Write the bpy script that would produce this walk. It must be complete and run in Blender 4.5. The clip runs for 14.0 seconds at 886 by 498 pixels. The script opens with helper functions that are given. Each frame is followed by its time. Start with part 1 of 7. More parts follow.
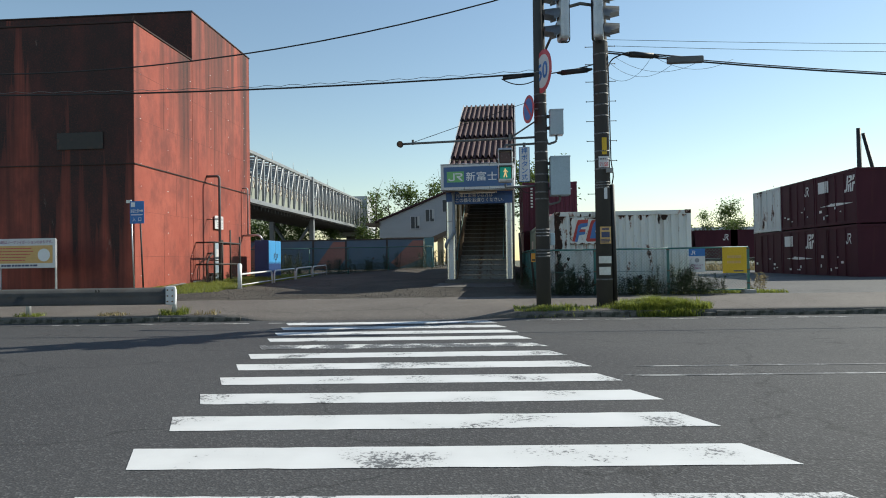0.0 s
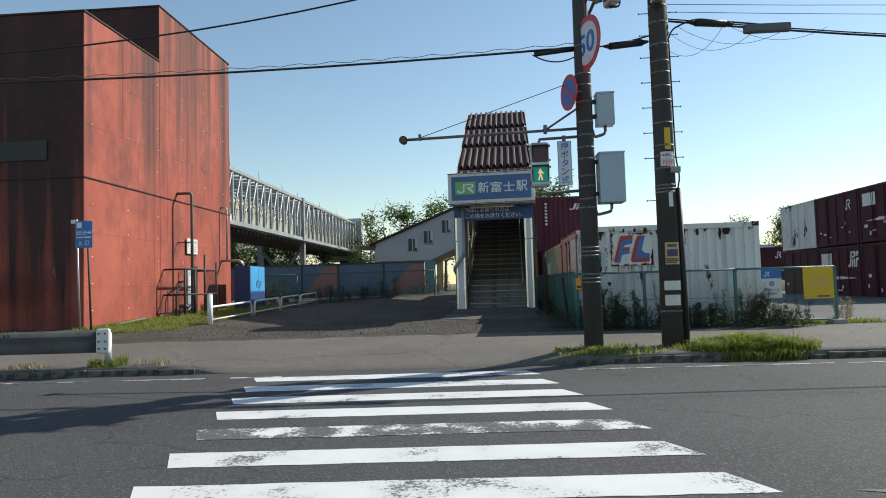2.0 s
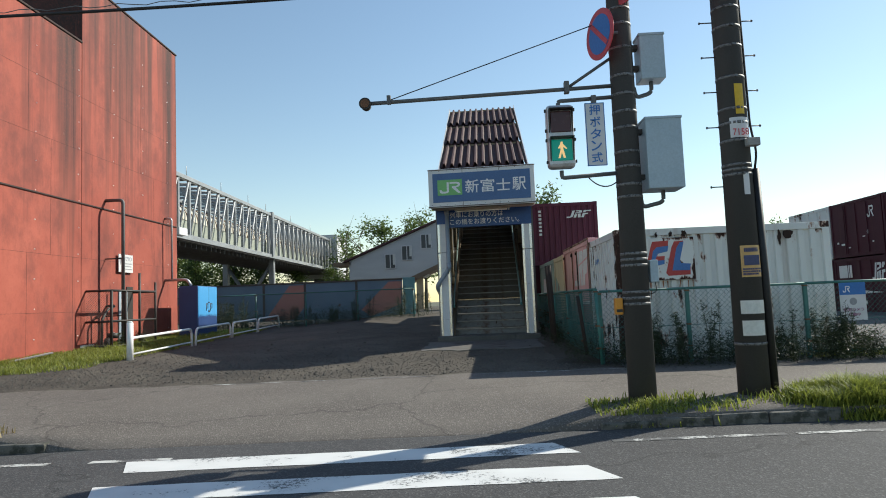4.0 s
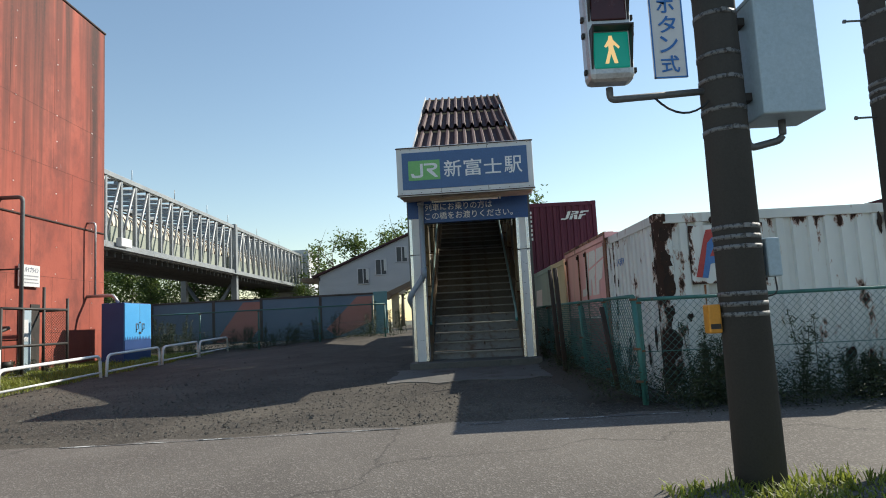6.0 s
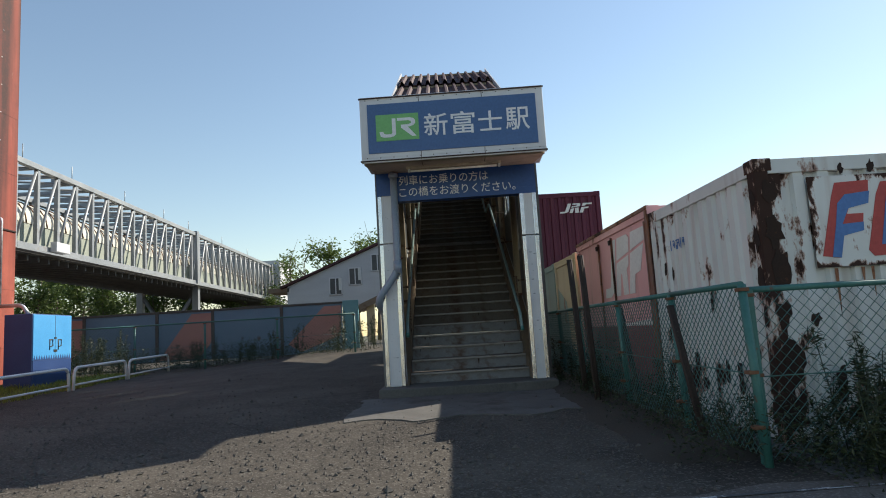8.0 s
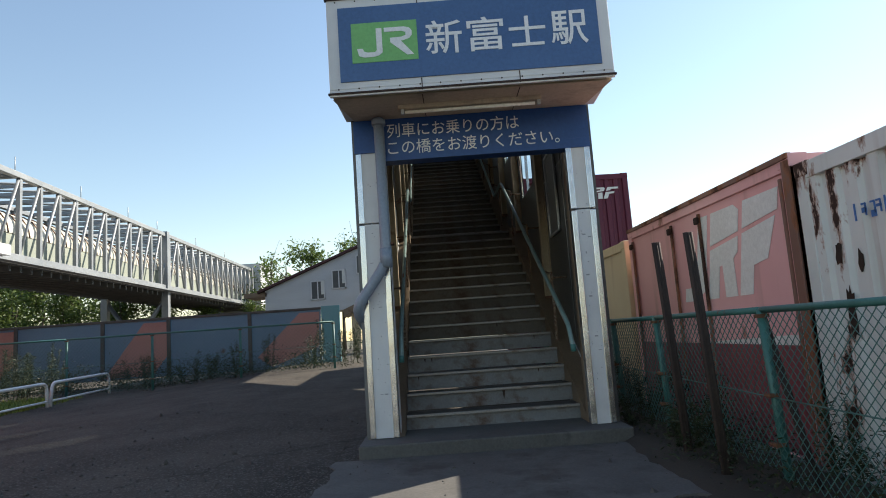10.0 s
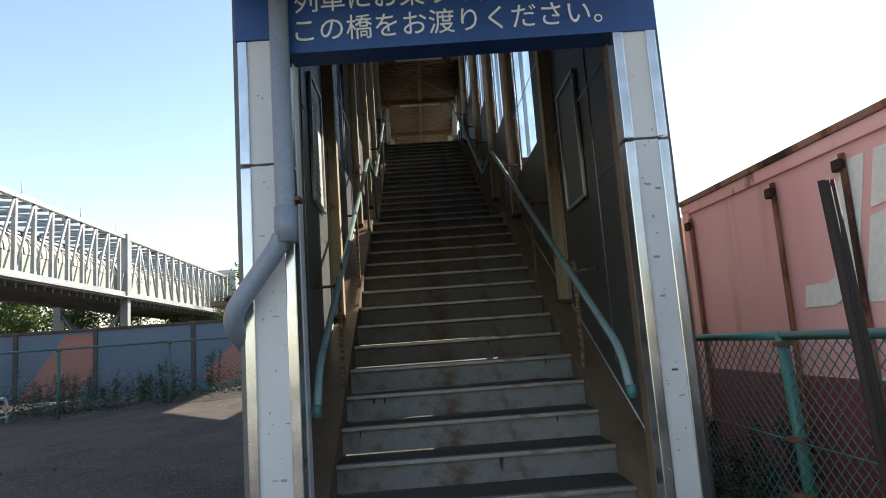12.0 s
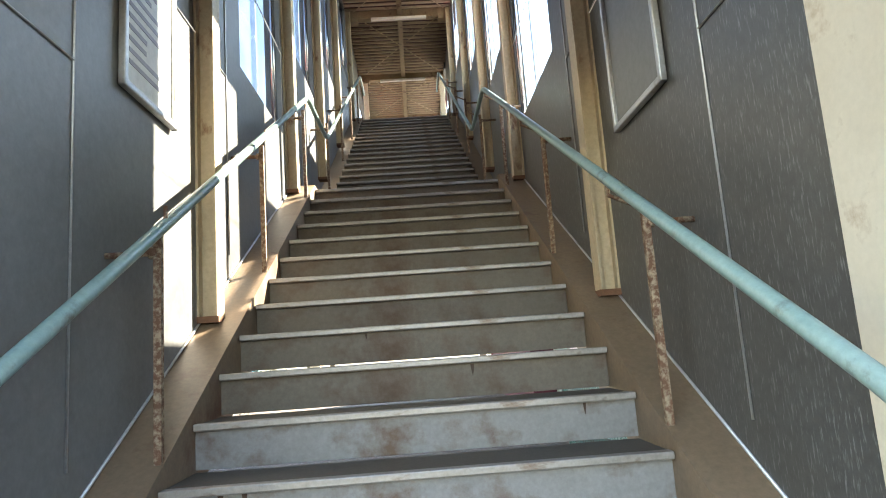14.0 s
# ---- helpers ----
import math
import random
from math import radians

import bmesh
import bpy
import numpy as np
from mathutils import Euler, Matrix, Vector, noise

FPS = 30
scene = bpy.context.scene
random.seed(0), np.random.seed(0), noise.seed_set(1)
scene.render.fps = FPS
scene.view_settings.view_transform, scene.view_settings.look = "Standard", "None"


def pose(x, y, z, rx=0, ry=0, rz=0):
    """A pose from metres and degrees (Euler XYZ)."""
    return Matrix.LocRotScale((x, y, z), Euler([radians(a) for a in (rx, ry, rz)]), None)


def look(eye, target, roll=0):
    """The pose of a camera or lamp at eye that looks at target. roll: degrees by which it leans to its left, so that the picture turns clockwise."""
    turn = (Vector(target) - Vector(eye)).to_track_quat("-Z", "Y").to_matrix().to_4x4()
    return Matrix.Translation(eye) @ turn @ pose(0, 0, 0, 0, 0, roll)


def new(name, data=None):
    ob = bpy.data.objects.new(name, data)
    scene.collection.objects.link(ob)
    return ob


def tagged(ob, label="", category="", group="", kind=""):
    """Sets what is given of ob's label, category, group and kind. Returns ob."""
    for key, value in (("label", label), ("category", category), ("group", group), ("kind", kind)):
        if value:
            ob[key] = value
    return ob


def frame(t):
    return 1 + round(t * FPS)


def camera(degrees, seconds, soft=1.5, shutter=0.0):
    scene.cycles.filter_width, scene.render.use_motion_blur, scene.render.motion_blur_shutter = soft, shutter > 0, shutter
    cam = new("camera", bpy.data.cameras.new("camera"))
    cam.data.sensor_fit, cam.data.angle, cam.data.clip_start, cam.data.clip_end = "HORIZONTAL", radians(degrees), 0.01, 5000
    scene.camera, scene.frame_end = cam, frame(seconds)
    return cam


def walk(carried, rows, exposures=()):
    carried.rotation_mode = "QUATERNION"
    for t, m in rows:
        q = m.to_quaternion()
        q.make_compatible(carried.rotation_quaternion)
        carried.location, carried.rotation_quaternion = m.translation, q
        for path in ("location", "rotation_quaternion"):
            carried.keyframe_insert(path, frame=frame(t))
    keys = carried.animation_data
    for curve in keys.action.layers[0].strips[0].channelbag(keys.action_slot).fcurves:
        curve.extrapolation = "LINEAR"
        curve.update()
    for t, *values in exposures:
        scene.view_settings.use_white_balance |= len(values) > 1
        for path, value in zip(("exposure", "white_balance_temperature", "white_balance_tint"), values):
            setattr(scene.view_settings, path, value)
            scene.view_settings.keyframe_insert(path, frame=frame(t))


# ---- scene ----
# The camera and its walk
cam = camera(69.0, 14.0, 1.0)
PATH = [
    (0, (0.45, -22.223, 1.23), (0.297, -20.23, 1.268), -0.9),
    (0.5, (0.207, -21.44, 1.236), (0.05, -19.447, 1.297), -1.1),
    (1, (0.038, -20.618, 1.258), (-0.116, -18.625, 1.336), -1.3),
    (1.5, (-0.088, -19.717, 1.282), (-0.233, -17.724, 1.375), -1.5),
    (2, (-0.212, -18.905, 1.345), (-0.346, -16.912, 1.454), -1.7),
    (2.5, (-0.28, -18.03, 1.408), (-0.403, -16.038, 1.533), -1.8),
    (3, (-0.364, -17.212, 1.385), (-0.476, -15.22, 1.527), -2.0),
    (3.5, (-0.419, -16.339, 1.43), (-0.508, -14.347, 1.582), -2.2),
    (6, (-0.483, -12.103, 1.38), (-0.483, -10.115, 1.594), -3.0),
    (6.5, (-0.457, -11.275, 1.373), (-0.427, -9.288, 1.599), -3.2),
    (7, (-0.471, -10.518, 1.358), (-0.423, -8.532, 1.593), -3.4),
    (7.5, (-0.475, -9.77, 1.333), (-0.416, -7.786, 1.578), -3.5),
    (8, (-0.53, -9.041, 1.323), (-0.461, -7.058, 1.575), -3.5),
    (10.5, (-0.665, -5.349, 1.552), (-0.535, -3.370, 1.813), -4.3),
    (11, (-0.572, -4.684, 1.571), (-0.423, -2.707, 1.835), -4.5),
    (11.5, (-0.464, -3.955, 1.591), (-0.314, -1.979, 1.864), -4.3),
    (12, (-0.330, -3.282, 1.613), (-0.179, -1.308, 1.896), -4.1),
    (12.5, (-0.220, -2.646, 1.612), (-0.073, -0.674, 1.911), -3.7),
    (13, (-0.107, -2.004, 1.649), (0.046, -0.033, 1.951), -4.0),
    (13.5, (-0.043, -1.342, 1.668), (0.108, 0.628, 1.974), -3.8),
    (14, (0.062, -0.803, 1.660), (0.229, 1.166, 1.970), -4.1),
]
walk(cam, [(t, look(eye, target, roll)) for t, eye, target, roll in PATH],
     exposures=[(0.0, 0.22, 6500, 5), (2.0, 0.3, 6500, 5), (6.5, 0.46, 6650, 7), (8.0, 0.47, 6750, 9), (10.5, 0.88, 6850, 10), (12.0, 1.33, 6950, 12), (13.0, 2.5, 7200, 13), (13.5, 3.5, 7350, 13), (14.0, 3.95, 7400, 13)])

# World and sun: a low clear-sky sun ahead and to the right
SUN_AZ, SUN_EL = radians(58.4), radians(36.2)
world = bpy.data.worlds.new("sky_world")
scene.world = world
world.use_nodes = True
wn = world.node_tree.nodes
sky = wn.new("ShaderNodeTexSky")
sky.sky_type, sky.sun_disc = "NISHITA", False
sky.sun_elevation, sky.sun_rotation = SUN_EL, SUN_AZ
sky.air_density, sky.dust_density, sky.ozone_density = 1.25, 0.15, 1.25
world.node_tree.links.new(sky.outputs[0], wn["Background"].inputs[0])
wn["Background"].inputs[1].default_value = 0.115
sun_data = bpy.data.lights.new("sun", "SUN")
sun_data.energy, sun_data.angle, sun_data.color = 5.0, radians(0.53), (1.0, 0.94, 0.84)
sun = new("sun", sun_data)
sun.matrix_world = look((30 * math.sin(SUN_AZ) * math.cos(SUN_EL), 30 * math.cos(SUN_AZ) * math.cos(SUN_EL), 30 * math.sin(SUN_EL)), (0, 0, 0))

# Materials
def node_mat(name):
    m = bpy.data.materials.new(name)
    m.use_nodes = True
    t = m.node_tree
    return m, t.nodes, t.links, t.nodes["Principled BSDF"]


def ramp(nodes, links, src, stops):
    r = nodes.new("ShaderNodeValToRGB")
    e = r.color_ramp.elements
    while len(e) < len(stops):
        e.new(0.5)
    for k, (p, c) in enumerate(stops):
        e[k].position = p
        e[k].color = (*c, 1) if len(c) == 3 else c
    links.new(src, r.inputs[0])
    return r.outputs[0]


def noise_tex(nodes, links, scale, detail=4, rough=0.6, stretch=(1, 1, 1), coords="Object"):
    tc = nodes.new("ShaderNodeTexCoord")
    mp = nodes.new("ShaderNodeMapping")
    mp.inputs["Scale"].default_value = stretch
    links.new(tc.outputs[coords], mp.inputs[0])
    n = nodes.new("ShaderNodeTexNoise")
    n.inputs["Scale"].default_value = scale
    n.inputs["Detail"].default_value = detail
    n.inputs["Roughness"].default_value = rough
    links.new(mp.outputs[0], n.inputs["Vector"])
    return n.outputs["Fac"]


def mixed(nodes, links, fac, a, b, mode="MIX"):
    x = nodes.new("ShaderNodeMix")
    x.data_type, x.blend_type = "RGBA", mode
    for sock, v in ((x.inputs[0], fac), (x.inputs[6], a), (x.inputs[7], b)):
        if isinstance(v, (int, float)):
            sock.default_value = v
        elif isinstance(v, tuple):
            sock.default_value = (*v, 1)
        else:
            links.new(v, sock)
    return x.outputs[2]


def bumped(nodes, links, bsdf, height, strength, distance=0.01):
    b = nodes.new("ShaderNodeBump")
    b.inputs["Strength"].default_value = strength
    b.inputs["Distance"].default_value = distance
    links.new(height, b.inputs["Height"])
    links.new(b.outputs[0], bsdf.inputs["Normal"])


def surface(name, c1, c2, rough=0.6, metal=0.0, big=1.2, fine=40.0, bump=0.15, dirt=None, dirt_at=(0.58, 0.72), dirt_scale=3.0, stretch=(1, 1, 1), vary=0.0, coat=0.0, grain=0.35):
    """A surface that wanders between two colours at a large scale, with fine grain, and with stains of a third colour."""
    m, n, l, b = node_mat(name)
    large = noise_tex(n, l, big, 3, 0.55, stretch)
    small = noise_tex(n, l, fine, 5, 0.7)
    col = mixed(n, l, ramp(n, l, large, [(0.3, (0, 0, 0)), (0.7, (1, 1, 1))]), c1, c2)
    col = mixed(n, l, grain, col, ramp(n, l, small, [(0.25, tuple(v * 0.6 for v in c1)), (0.75, tuple(min(1, v * 1.25) for v in c2))]))
    if dirt:
        mask = ramp(n, l, noise_tex(n, l, dirt_scale, 7, 0.65, stretch), [(dirt_at[0], (0, 0, 0)), (dirt_at[1], (1, 1, 1))])
        col = mixed(n, l, mask, col, dirt)
    if vary:
        oi = n.new("ShaderNodeObjectInfo")
        hs = n.new("ShaderNodeHueSaturation")
        mr = n.new("ShaderNodeMapRange")
        mr.inputs[3].default_value, mr.inputs[4].default_value = 1 - vary, 1 + vary
        l.new(oi.outputs["Random"], mr.inputs[0])
        l.new(mr.outputs[0], hs.inputs["Value"])
        l.new(col, hs.inputs["Color"])
        col = hs.outputs[0]
    l.new(col, b.inputs["Base Color"])
    rr = n.new("ShaderNodeMapRange")
    rr.inputs[3].default_value, rr.inputs[4].default_value = max(0.05, rough - 0.12), min(1, rough + 0.12)
    l.new(large, rr.inputs[0])
    l.new(rr.outputs[0], b.inputs["Roughness"])
    b.inputs["Metallic"].default_value = metal
    b.inputs["Coat Weight"].default_value = coat
    if bump:
        bumped(n, l, b, small, bump, 0.004)
    return m


def asphalt(name, dark, light, speck, big=0.35, crack=True, rough=0.85):
    m, n, l, b = node_mat(name)
    patches = noise_tex(n, l, big, 4, 0.6)
    grain = noise_tex(n, l, 55, 3, 0.8)
    vor = n.new("ShaderNodeTexVoronoi")
    vor.inputs["Scale"].default_value = 70
    tc = n.new("ShaderNodeTexCoord")
    l.new(tc.outputs["Object"], vor.inputs["Vector"])
    col = mixed(n, l, ramp(n, l, patches, [(0.35, (0, 0, 0)), (0.68, (1, 1, 1))]), dark, light)
    stones = n.new("ShaderNodeSeparateColor")
    l.new(vor.outputs["Color"], stones.inputs[0])
    col = mixed(n, l, ramp(n, l, stones.outputs[0], [(0.72, (0, 0, 0)), (0.95, (0.75,) * 3)]), col, speck)
    col = mixed(n, l, ramp(n, l, grain, [(0.45, (0, 0, 0)), (0.75, (0.5,) * 3)]), col, tuple(v * 0.45 for v in dark))
    if crack:
        cv = n.new("ShaderNodeTexVoronoi")
        cv.feature = "DISTANCE_TO_EDGE"
        cv.inputs["Scale"].default_value = 0.22
        wob = n.new("ShaderNodeTexNoise")
        wob.inputs["Scale"].default_value = 1.6
        wob.inputs["Detail"].default_value = 6
        l.new(tc.outputs["Object"], wob.inputs["Vector"])
        add = n.new("ShaderNodeVectorMath")
        add.operation = "ADD"
        l.new(tc.outputs["Object"], add.inputs[0])
        l.new(wob.outputs["Color"], add.inputs[1])
        l.new(add.outputs[0], cv.inputs["Vector"])
        col = mixed(n, l, ramp(n, l, cv.outputs["Distance"], [(0.0, (0.55,) * 3), (0.006, (0, 0, 0))]), col, tuple(v * 0.3 for v in dark))
    l.new(col, b.inputs["Base Color"])
    b.inputs["Roughness"].default_value = rough
    b.inputs["Specular IOR Level"].default_value = 0.3
    bumped(n, l, b, vor.outputs["Distance"], 0.5, 0.006)
    return m


def worn_paint(name, paint, under, amount=0.5, scale=2.0):
    """Road paint that has chipped and cracked down to the asphalt."""
    m, n, l, b = node_mat(name)
    oi = n.new("ShaderNodeObjectInfo")
    tc = n.new("ShaderNodeTexCoord")
    add = n.new("ShaderNodeVectorMath")
    add.operation = "ADD"
    sc = n.new("ShaderNodeMath")
    sc.operation = "MULTIPLY"
    sc.inputs[1].default_value = 40
    l.new(oi.outputs["Random"], sc.inputs[0])
    l.new(tc.outputs["Object"], add.inputs[0])
    l.new(sc.outputs[0], add.inputs[1])
    a = n.new("ShaderNodeTexNoise")
    a.inputs["Scale"].default_value = scale
    a.inputs["Detail"].default_value = 3
    f = n.new("ShaderNodeTexNoise")
    f.inputs["Scale"].default_value = 28
    f.inputs["Detail"].default_value = 6
    f.inputs["Roughness"].default_value = 0.75
    for x in (a, f):
        l.new(add.outputs[0], x.inputs["Vector"])
    mul = n.new("ShaderNodeMath")
    mul.operation = "MULTIPLY"
    l.new(a.outputs["Fac"], mul.inputs[0])
    l.new(f.outputs["Fac"], mul.inputs[1])
    chip = ramp(n, l, mul.outputs[0], [(0.36 - 0.16 * amount, (0, 0, 0)), (0.40 - 0.16 * amount, (1, 1, 1))])
    tint = mixed(n, l, ramp(n, l, a.outputs["Fac"], [(0.35, (0, 0, 0)), (0.7, (1, 1, 1))]), paint, tuple(v * 0.86 for v in paint))
    l.new(mixed(n, l, chip, tint, under), b.inputs["Base Color"])
    b.inputs["Roughness"].default_value = 0.62
    bumped(n, l, b, f.outputs["Fac"], 0.25, 0.003)
    return m


def red_concrete(name, lit_shift=0.0):
    """Red-painted concrete, faded, with long black streaks of algae running down from the top, spread wider to darken a
    wall in shade.
    """
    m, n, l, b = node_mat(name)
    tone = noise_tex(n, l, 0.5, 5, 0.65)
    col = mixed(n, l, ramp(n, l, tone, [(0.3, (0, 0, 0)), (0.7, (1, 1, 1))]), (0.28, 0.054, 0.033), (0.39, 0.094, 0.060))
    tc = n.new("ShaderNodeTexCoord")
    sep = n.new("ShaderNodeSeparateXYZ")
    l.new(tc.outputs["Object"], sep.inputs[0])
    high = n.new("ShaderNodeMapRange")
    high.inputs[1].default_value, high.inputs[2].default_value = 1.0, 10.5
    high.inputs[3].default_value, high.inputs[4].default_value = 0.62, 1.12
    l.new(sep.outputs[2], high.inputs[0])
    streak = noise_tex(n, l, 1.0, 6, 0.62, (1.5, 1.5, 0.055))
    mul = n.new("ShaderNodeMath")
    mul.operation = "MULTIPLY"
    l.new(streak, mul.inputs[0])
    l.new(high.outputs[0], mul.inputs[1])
    col = mixed(n, l, ramp(n, l, mul.outputs[0], [(0.37 + lit_shift, (0, 0, 0)), (0.50 + lit_shift, (0.62 - 2 * lit_shift,) * 3), (0.60 + 2 * lit_shift, (0.97 - 2 * lit_shift,) * 3)]), col, (0.032, 0.017, 0.015))
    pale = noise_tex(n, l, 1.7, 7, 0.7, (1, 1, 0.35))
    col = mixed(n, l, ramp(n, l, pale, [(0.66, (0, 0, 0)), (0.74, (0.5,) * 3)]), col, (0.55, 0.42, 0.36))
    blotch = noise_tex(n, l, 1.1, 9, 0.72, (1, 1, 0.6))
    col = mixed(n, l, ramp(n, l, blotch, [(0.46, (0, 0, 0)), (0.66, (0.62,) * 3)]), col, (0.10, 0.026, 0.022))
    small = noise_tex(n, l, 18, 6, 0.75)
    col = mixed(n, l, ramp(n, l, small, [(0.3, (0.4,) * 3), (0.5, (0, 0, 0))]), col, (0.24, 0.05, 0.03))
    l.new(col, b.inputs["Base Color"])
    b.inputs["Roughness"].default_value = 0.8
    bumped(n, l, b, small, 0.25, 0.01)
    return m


def rusty(name, paint, paint2, rust_from=0.60, rust_to=0.64, scale=1.3, stretch=(1, 1, 0.45), rough=0.5, bare=(0.04, 0.017, 0.011), gain=(), run=0.5, spec=0.5):
    """Painted steel with rust breaking through and running down."""
    m, n, l, b = node_mat(name)
    tone = noise_tex(n, l, 0.9, 4, 0.6, (1, 1, 0.4))
    col = mixed(n, l, ramp(n, l, tone, [(0.3, (0, 0, 0)), (0.7, (1, 1, 1))]), paint, paint2)
    r = noise_tex(n, l, scale, 9, 0.68, stretch)
    # the rust gathers along worn edges: (axis, from, to, gain)
    if gain:
        sep = n.new("ShaderNodeSeparateXYZ")
        l.new(n.new("ShaderNodeTexCoord").outputs["Object"], sep.inputs[0])
        for axis, a, z, amount in gain:
            mr = n.new("ShaderNodeMapRange")
            mr.inputs[1].default_value, mr.inputs[2].default_value, mr.inputs[4].default_value = a, z, amount
            l.new(sep.outputs[axis], mr.inputs[0])
            add = n.new("ShaderNodeMath")
            l.new(r, add.inputs[0])
            l.new(mr.outputs[0], add.inputs[1])
            r = add.outputs[0]
    runs = noise_tex(n, l, 3.0, 4, 0.6, (1, 1, 0.08))
    col = mixed(n, l, ramp(n, l, runs, [(0.6, (0, 0, 0)), (0.8, (run,) * 3)]), col, (0.26, 0.13, 0.06))
    col = mixed(n, l, ramp(n, l, r, [(rust_from - 0.03, (0, 0, 0)), (rust_from, (0.75,) * 3)]), col, (0.27, 0.09, 0.03))
    mask = ramp(n, l, r, [(rust_from, (0, 0, 0)), (rust_to, (1, 1, 1))])
    col = mixed(n, l, mask, col, bare)
    l.new(col, b.inputs["Base Color"])
    rr = n.new("ShaderNodeMapRange")
    rr.inputs[3].default_value, rr.inputs[4].default_value = rough, 0.9
    l.new(mask, rr.inputs[0])
    l.new(rr.outputs[0], b.inputs["Roughness"])
    b.inputs["Specular IOR Level"].default_value = spec
    bumped(n, l, b, r, 0.2, 0.01)
    return m


def glow(name, colour, strength, base=(0.05, 0.05, 0.05)):
    m, n, l, b = node_mat(name)
    b.inputs["Base Color"].default_value = (*base, 1)
    b.inputs["Emission Color"].default_value = (*colour, 1)
    b.inputs["Emission Strength"].default_value = strength
    b.inputs["Roughness"].default_value = 0.4
    return m


def pane_mat(name, tint, gloss=0.07):
    """A thin pane: mostly seen through, unevenly tinted, with a little reflection."""
    m, n, l, b = node_mat(name)
    mottle = noise_tex(n, l, 2.5, 5, 0.6)
    tr = n.new("ShaderNodeBsdfTransparent")
    l.new(ramp(n, l, mottle, [(0.35, tuple(v * 0.8 for v in tint)), (0.65, tint)]), tr.inputs[0])
    gl = n.new("ShaderNodeBsdfGlossy")
    gl.inputs["Roughness"].default_value = 0.08
    mx = n.new("ShaderNodeMixShader")
    mx.inputs[0].default_value = gloss
    l.new(tr.outputs[0], mx.inputs[1])
    l.new(gl.outputs[0], mx.inputs[2])
    l.new(mx.outputs[0], n["Material Output"].inputs[0])
    return m


def leaf_mat(name, c1, c2, sheen=0.25):
    m, n, l, b = node_mat(name)
    g = n.new("ShaderNodeNewGeometry")
    col = ramp(n, l, g.outputs["Random Per Island"], [(0.0, c1), (0.6, c2), (1.0, tuple(v * 1.25 for v in c2))])
    l.new(col, b.inputs["Base Color"])
    b.inputs["Roughness"].default_value = 0.55
    tr = n.new("ShaderNodeBsdfTranslucent")
    l.new(col, tr.inputs[0])
    mx = n.new("ShaderNodeMixShader")
    mx.inputs[0].default_value = sheen
    l.new(b.outputs[0], mx.inputs[1])
    l.new(tr.outputs[0], mx.inputs[2])
    l.new(mx.outputs[0], n["Material Output"].inputs[0])
    return m


M_ROAD = asphalt("road_asphalt", (0.049, 0.048, 0.050), (0.066, 0.065, 0.066), (0.13, 0.129, 0.128))
M_PAVE = asphalt("pavement_asphalt", (0.112, 0.098, 0.086), (0.15, 0.133, 0.117), (0.24, 0.215, 0.195), big=0.6)
M_GRAVEL = asphalt("gravel_asphalt", (0.040, 0.034, 0.028), (0.098, 0.084, 0.067), (0.17, 0.152, 0.13), big=0.8, rough=0.95)
M_YARD = asphalt("yard_ground", (0.09, 0.088, 0.086), (0.12, 0.118, 0.115), (0.2, 0.2, 0.19))
M_FIELD = surface("far_ground", (0.07, 0.075, 0.04), (0.13, 0.12, 0.08), 0.95, big=0.15, fine=8)
# earth colour taken very dark to deepen the shade beside the fence
M_SOIL_SHADED = surface("soil", (0.03, 0.024, 0.018), (0.055, 0.045, 0.033), 0.95, big=2, fine=50, bump=0.5)
M_PAINT = worn_paint("road_paint", (0.64, 0.64, 0.63), (0.10, 0.10, 0.10), 0.26)
M_PAINT_OLD = worn_paint("road_paint_worn", (0.64, 0.64, 0.62), (0.085, 0.085, 0.085), 0.95, 3.0)
M_LINE = worn_paint("edge_line_paint", (0.5, 0.5, 0.48), (0.08, 0.08, 0.08), 1.0, 3.0)
M_LANE = worn_paint("lane_paint_rubbed", (0.30, 0.30, 0.29), (0.075, 0.074, 0.073), 1.0, 3.0)
M_KERB = surface("kerb_concrete", (0.085, 0.08, 0.07), (0.17, 0.16, 0.142), 0.9, big=5, fine=60, bump=0.6, dirt=(0.045, 0.045, 0.035), dirt_at=(0.48, 0.6), dirt_scale=6, vary=0.1)
# front wall: streaks spread wide, so its shade is put into the colour
M_RED_SHADED = red_concrete("red_concrete", -0.105)
M_GROOVE = surface("joint_dark", (0.03, 0.02, 0.018), (0.06, 0.035, 0.03), 0.9)
M_CONC = surface("concrete_grey", (0.24, 0.235, 0.225), (0.36, 0.35, 0.33), 0.88, big=1.5, fine=45, bump=0.3, dirt=(0.11, 0.105, 0.095))
M_CONC_DARK = surface("concrete_dirty", (0.075, 0.073, 0.068), (0.135, 0.13, 0.12), 0.9, big=2.5, fine=45, bump=0.35, dirt=(0.05, 0.052, 0.045))
M_APRON = surface("apron_concrete", (0.075, 0.071, 0.065), (0.145, 0.138, 0.127), 0.9, big=2.0, fine=45, bump=0.35, dirt=(0.07, 0.064, 0.055), dirt_at=(0.5, 0.66), dirt_scale=2.2)
M_POLE = surface("pole_concrete", (0.042, 0.041, 0.04), (0.07, 0.068, 0.066), 0.88, big=1.4, fine=70, bump=0.25, dirt=(0.06, 0.055, 0.05), stretch=(1, 1, 0.25))
M_GALV = surface("galvanised_steel", (0.42, 0.43, 0.44), (0.58, 0.59, 0.60), 0.45, 0.75, big=4, fine=60, bump=0.05, dirt=(0.22, 0.2, 0.18))
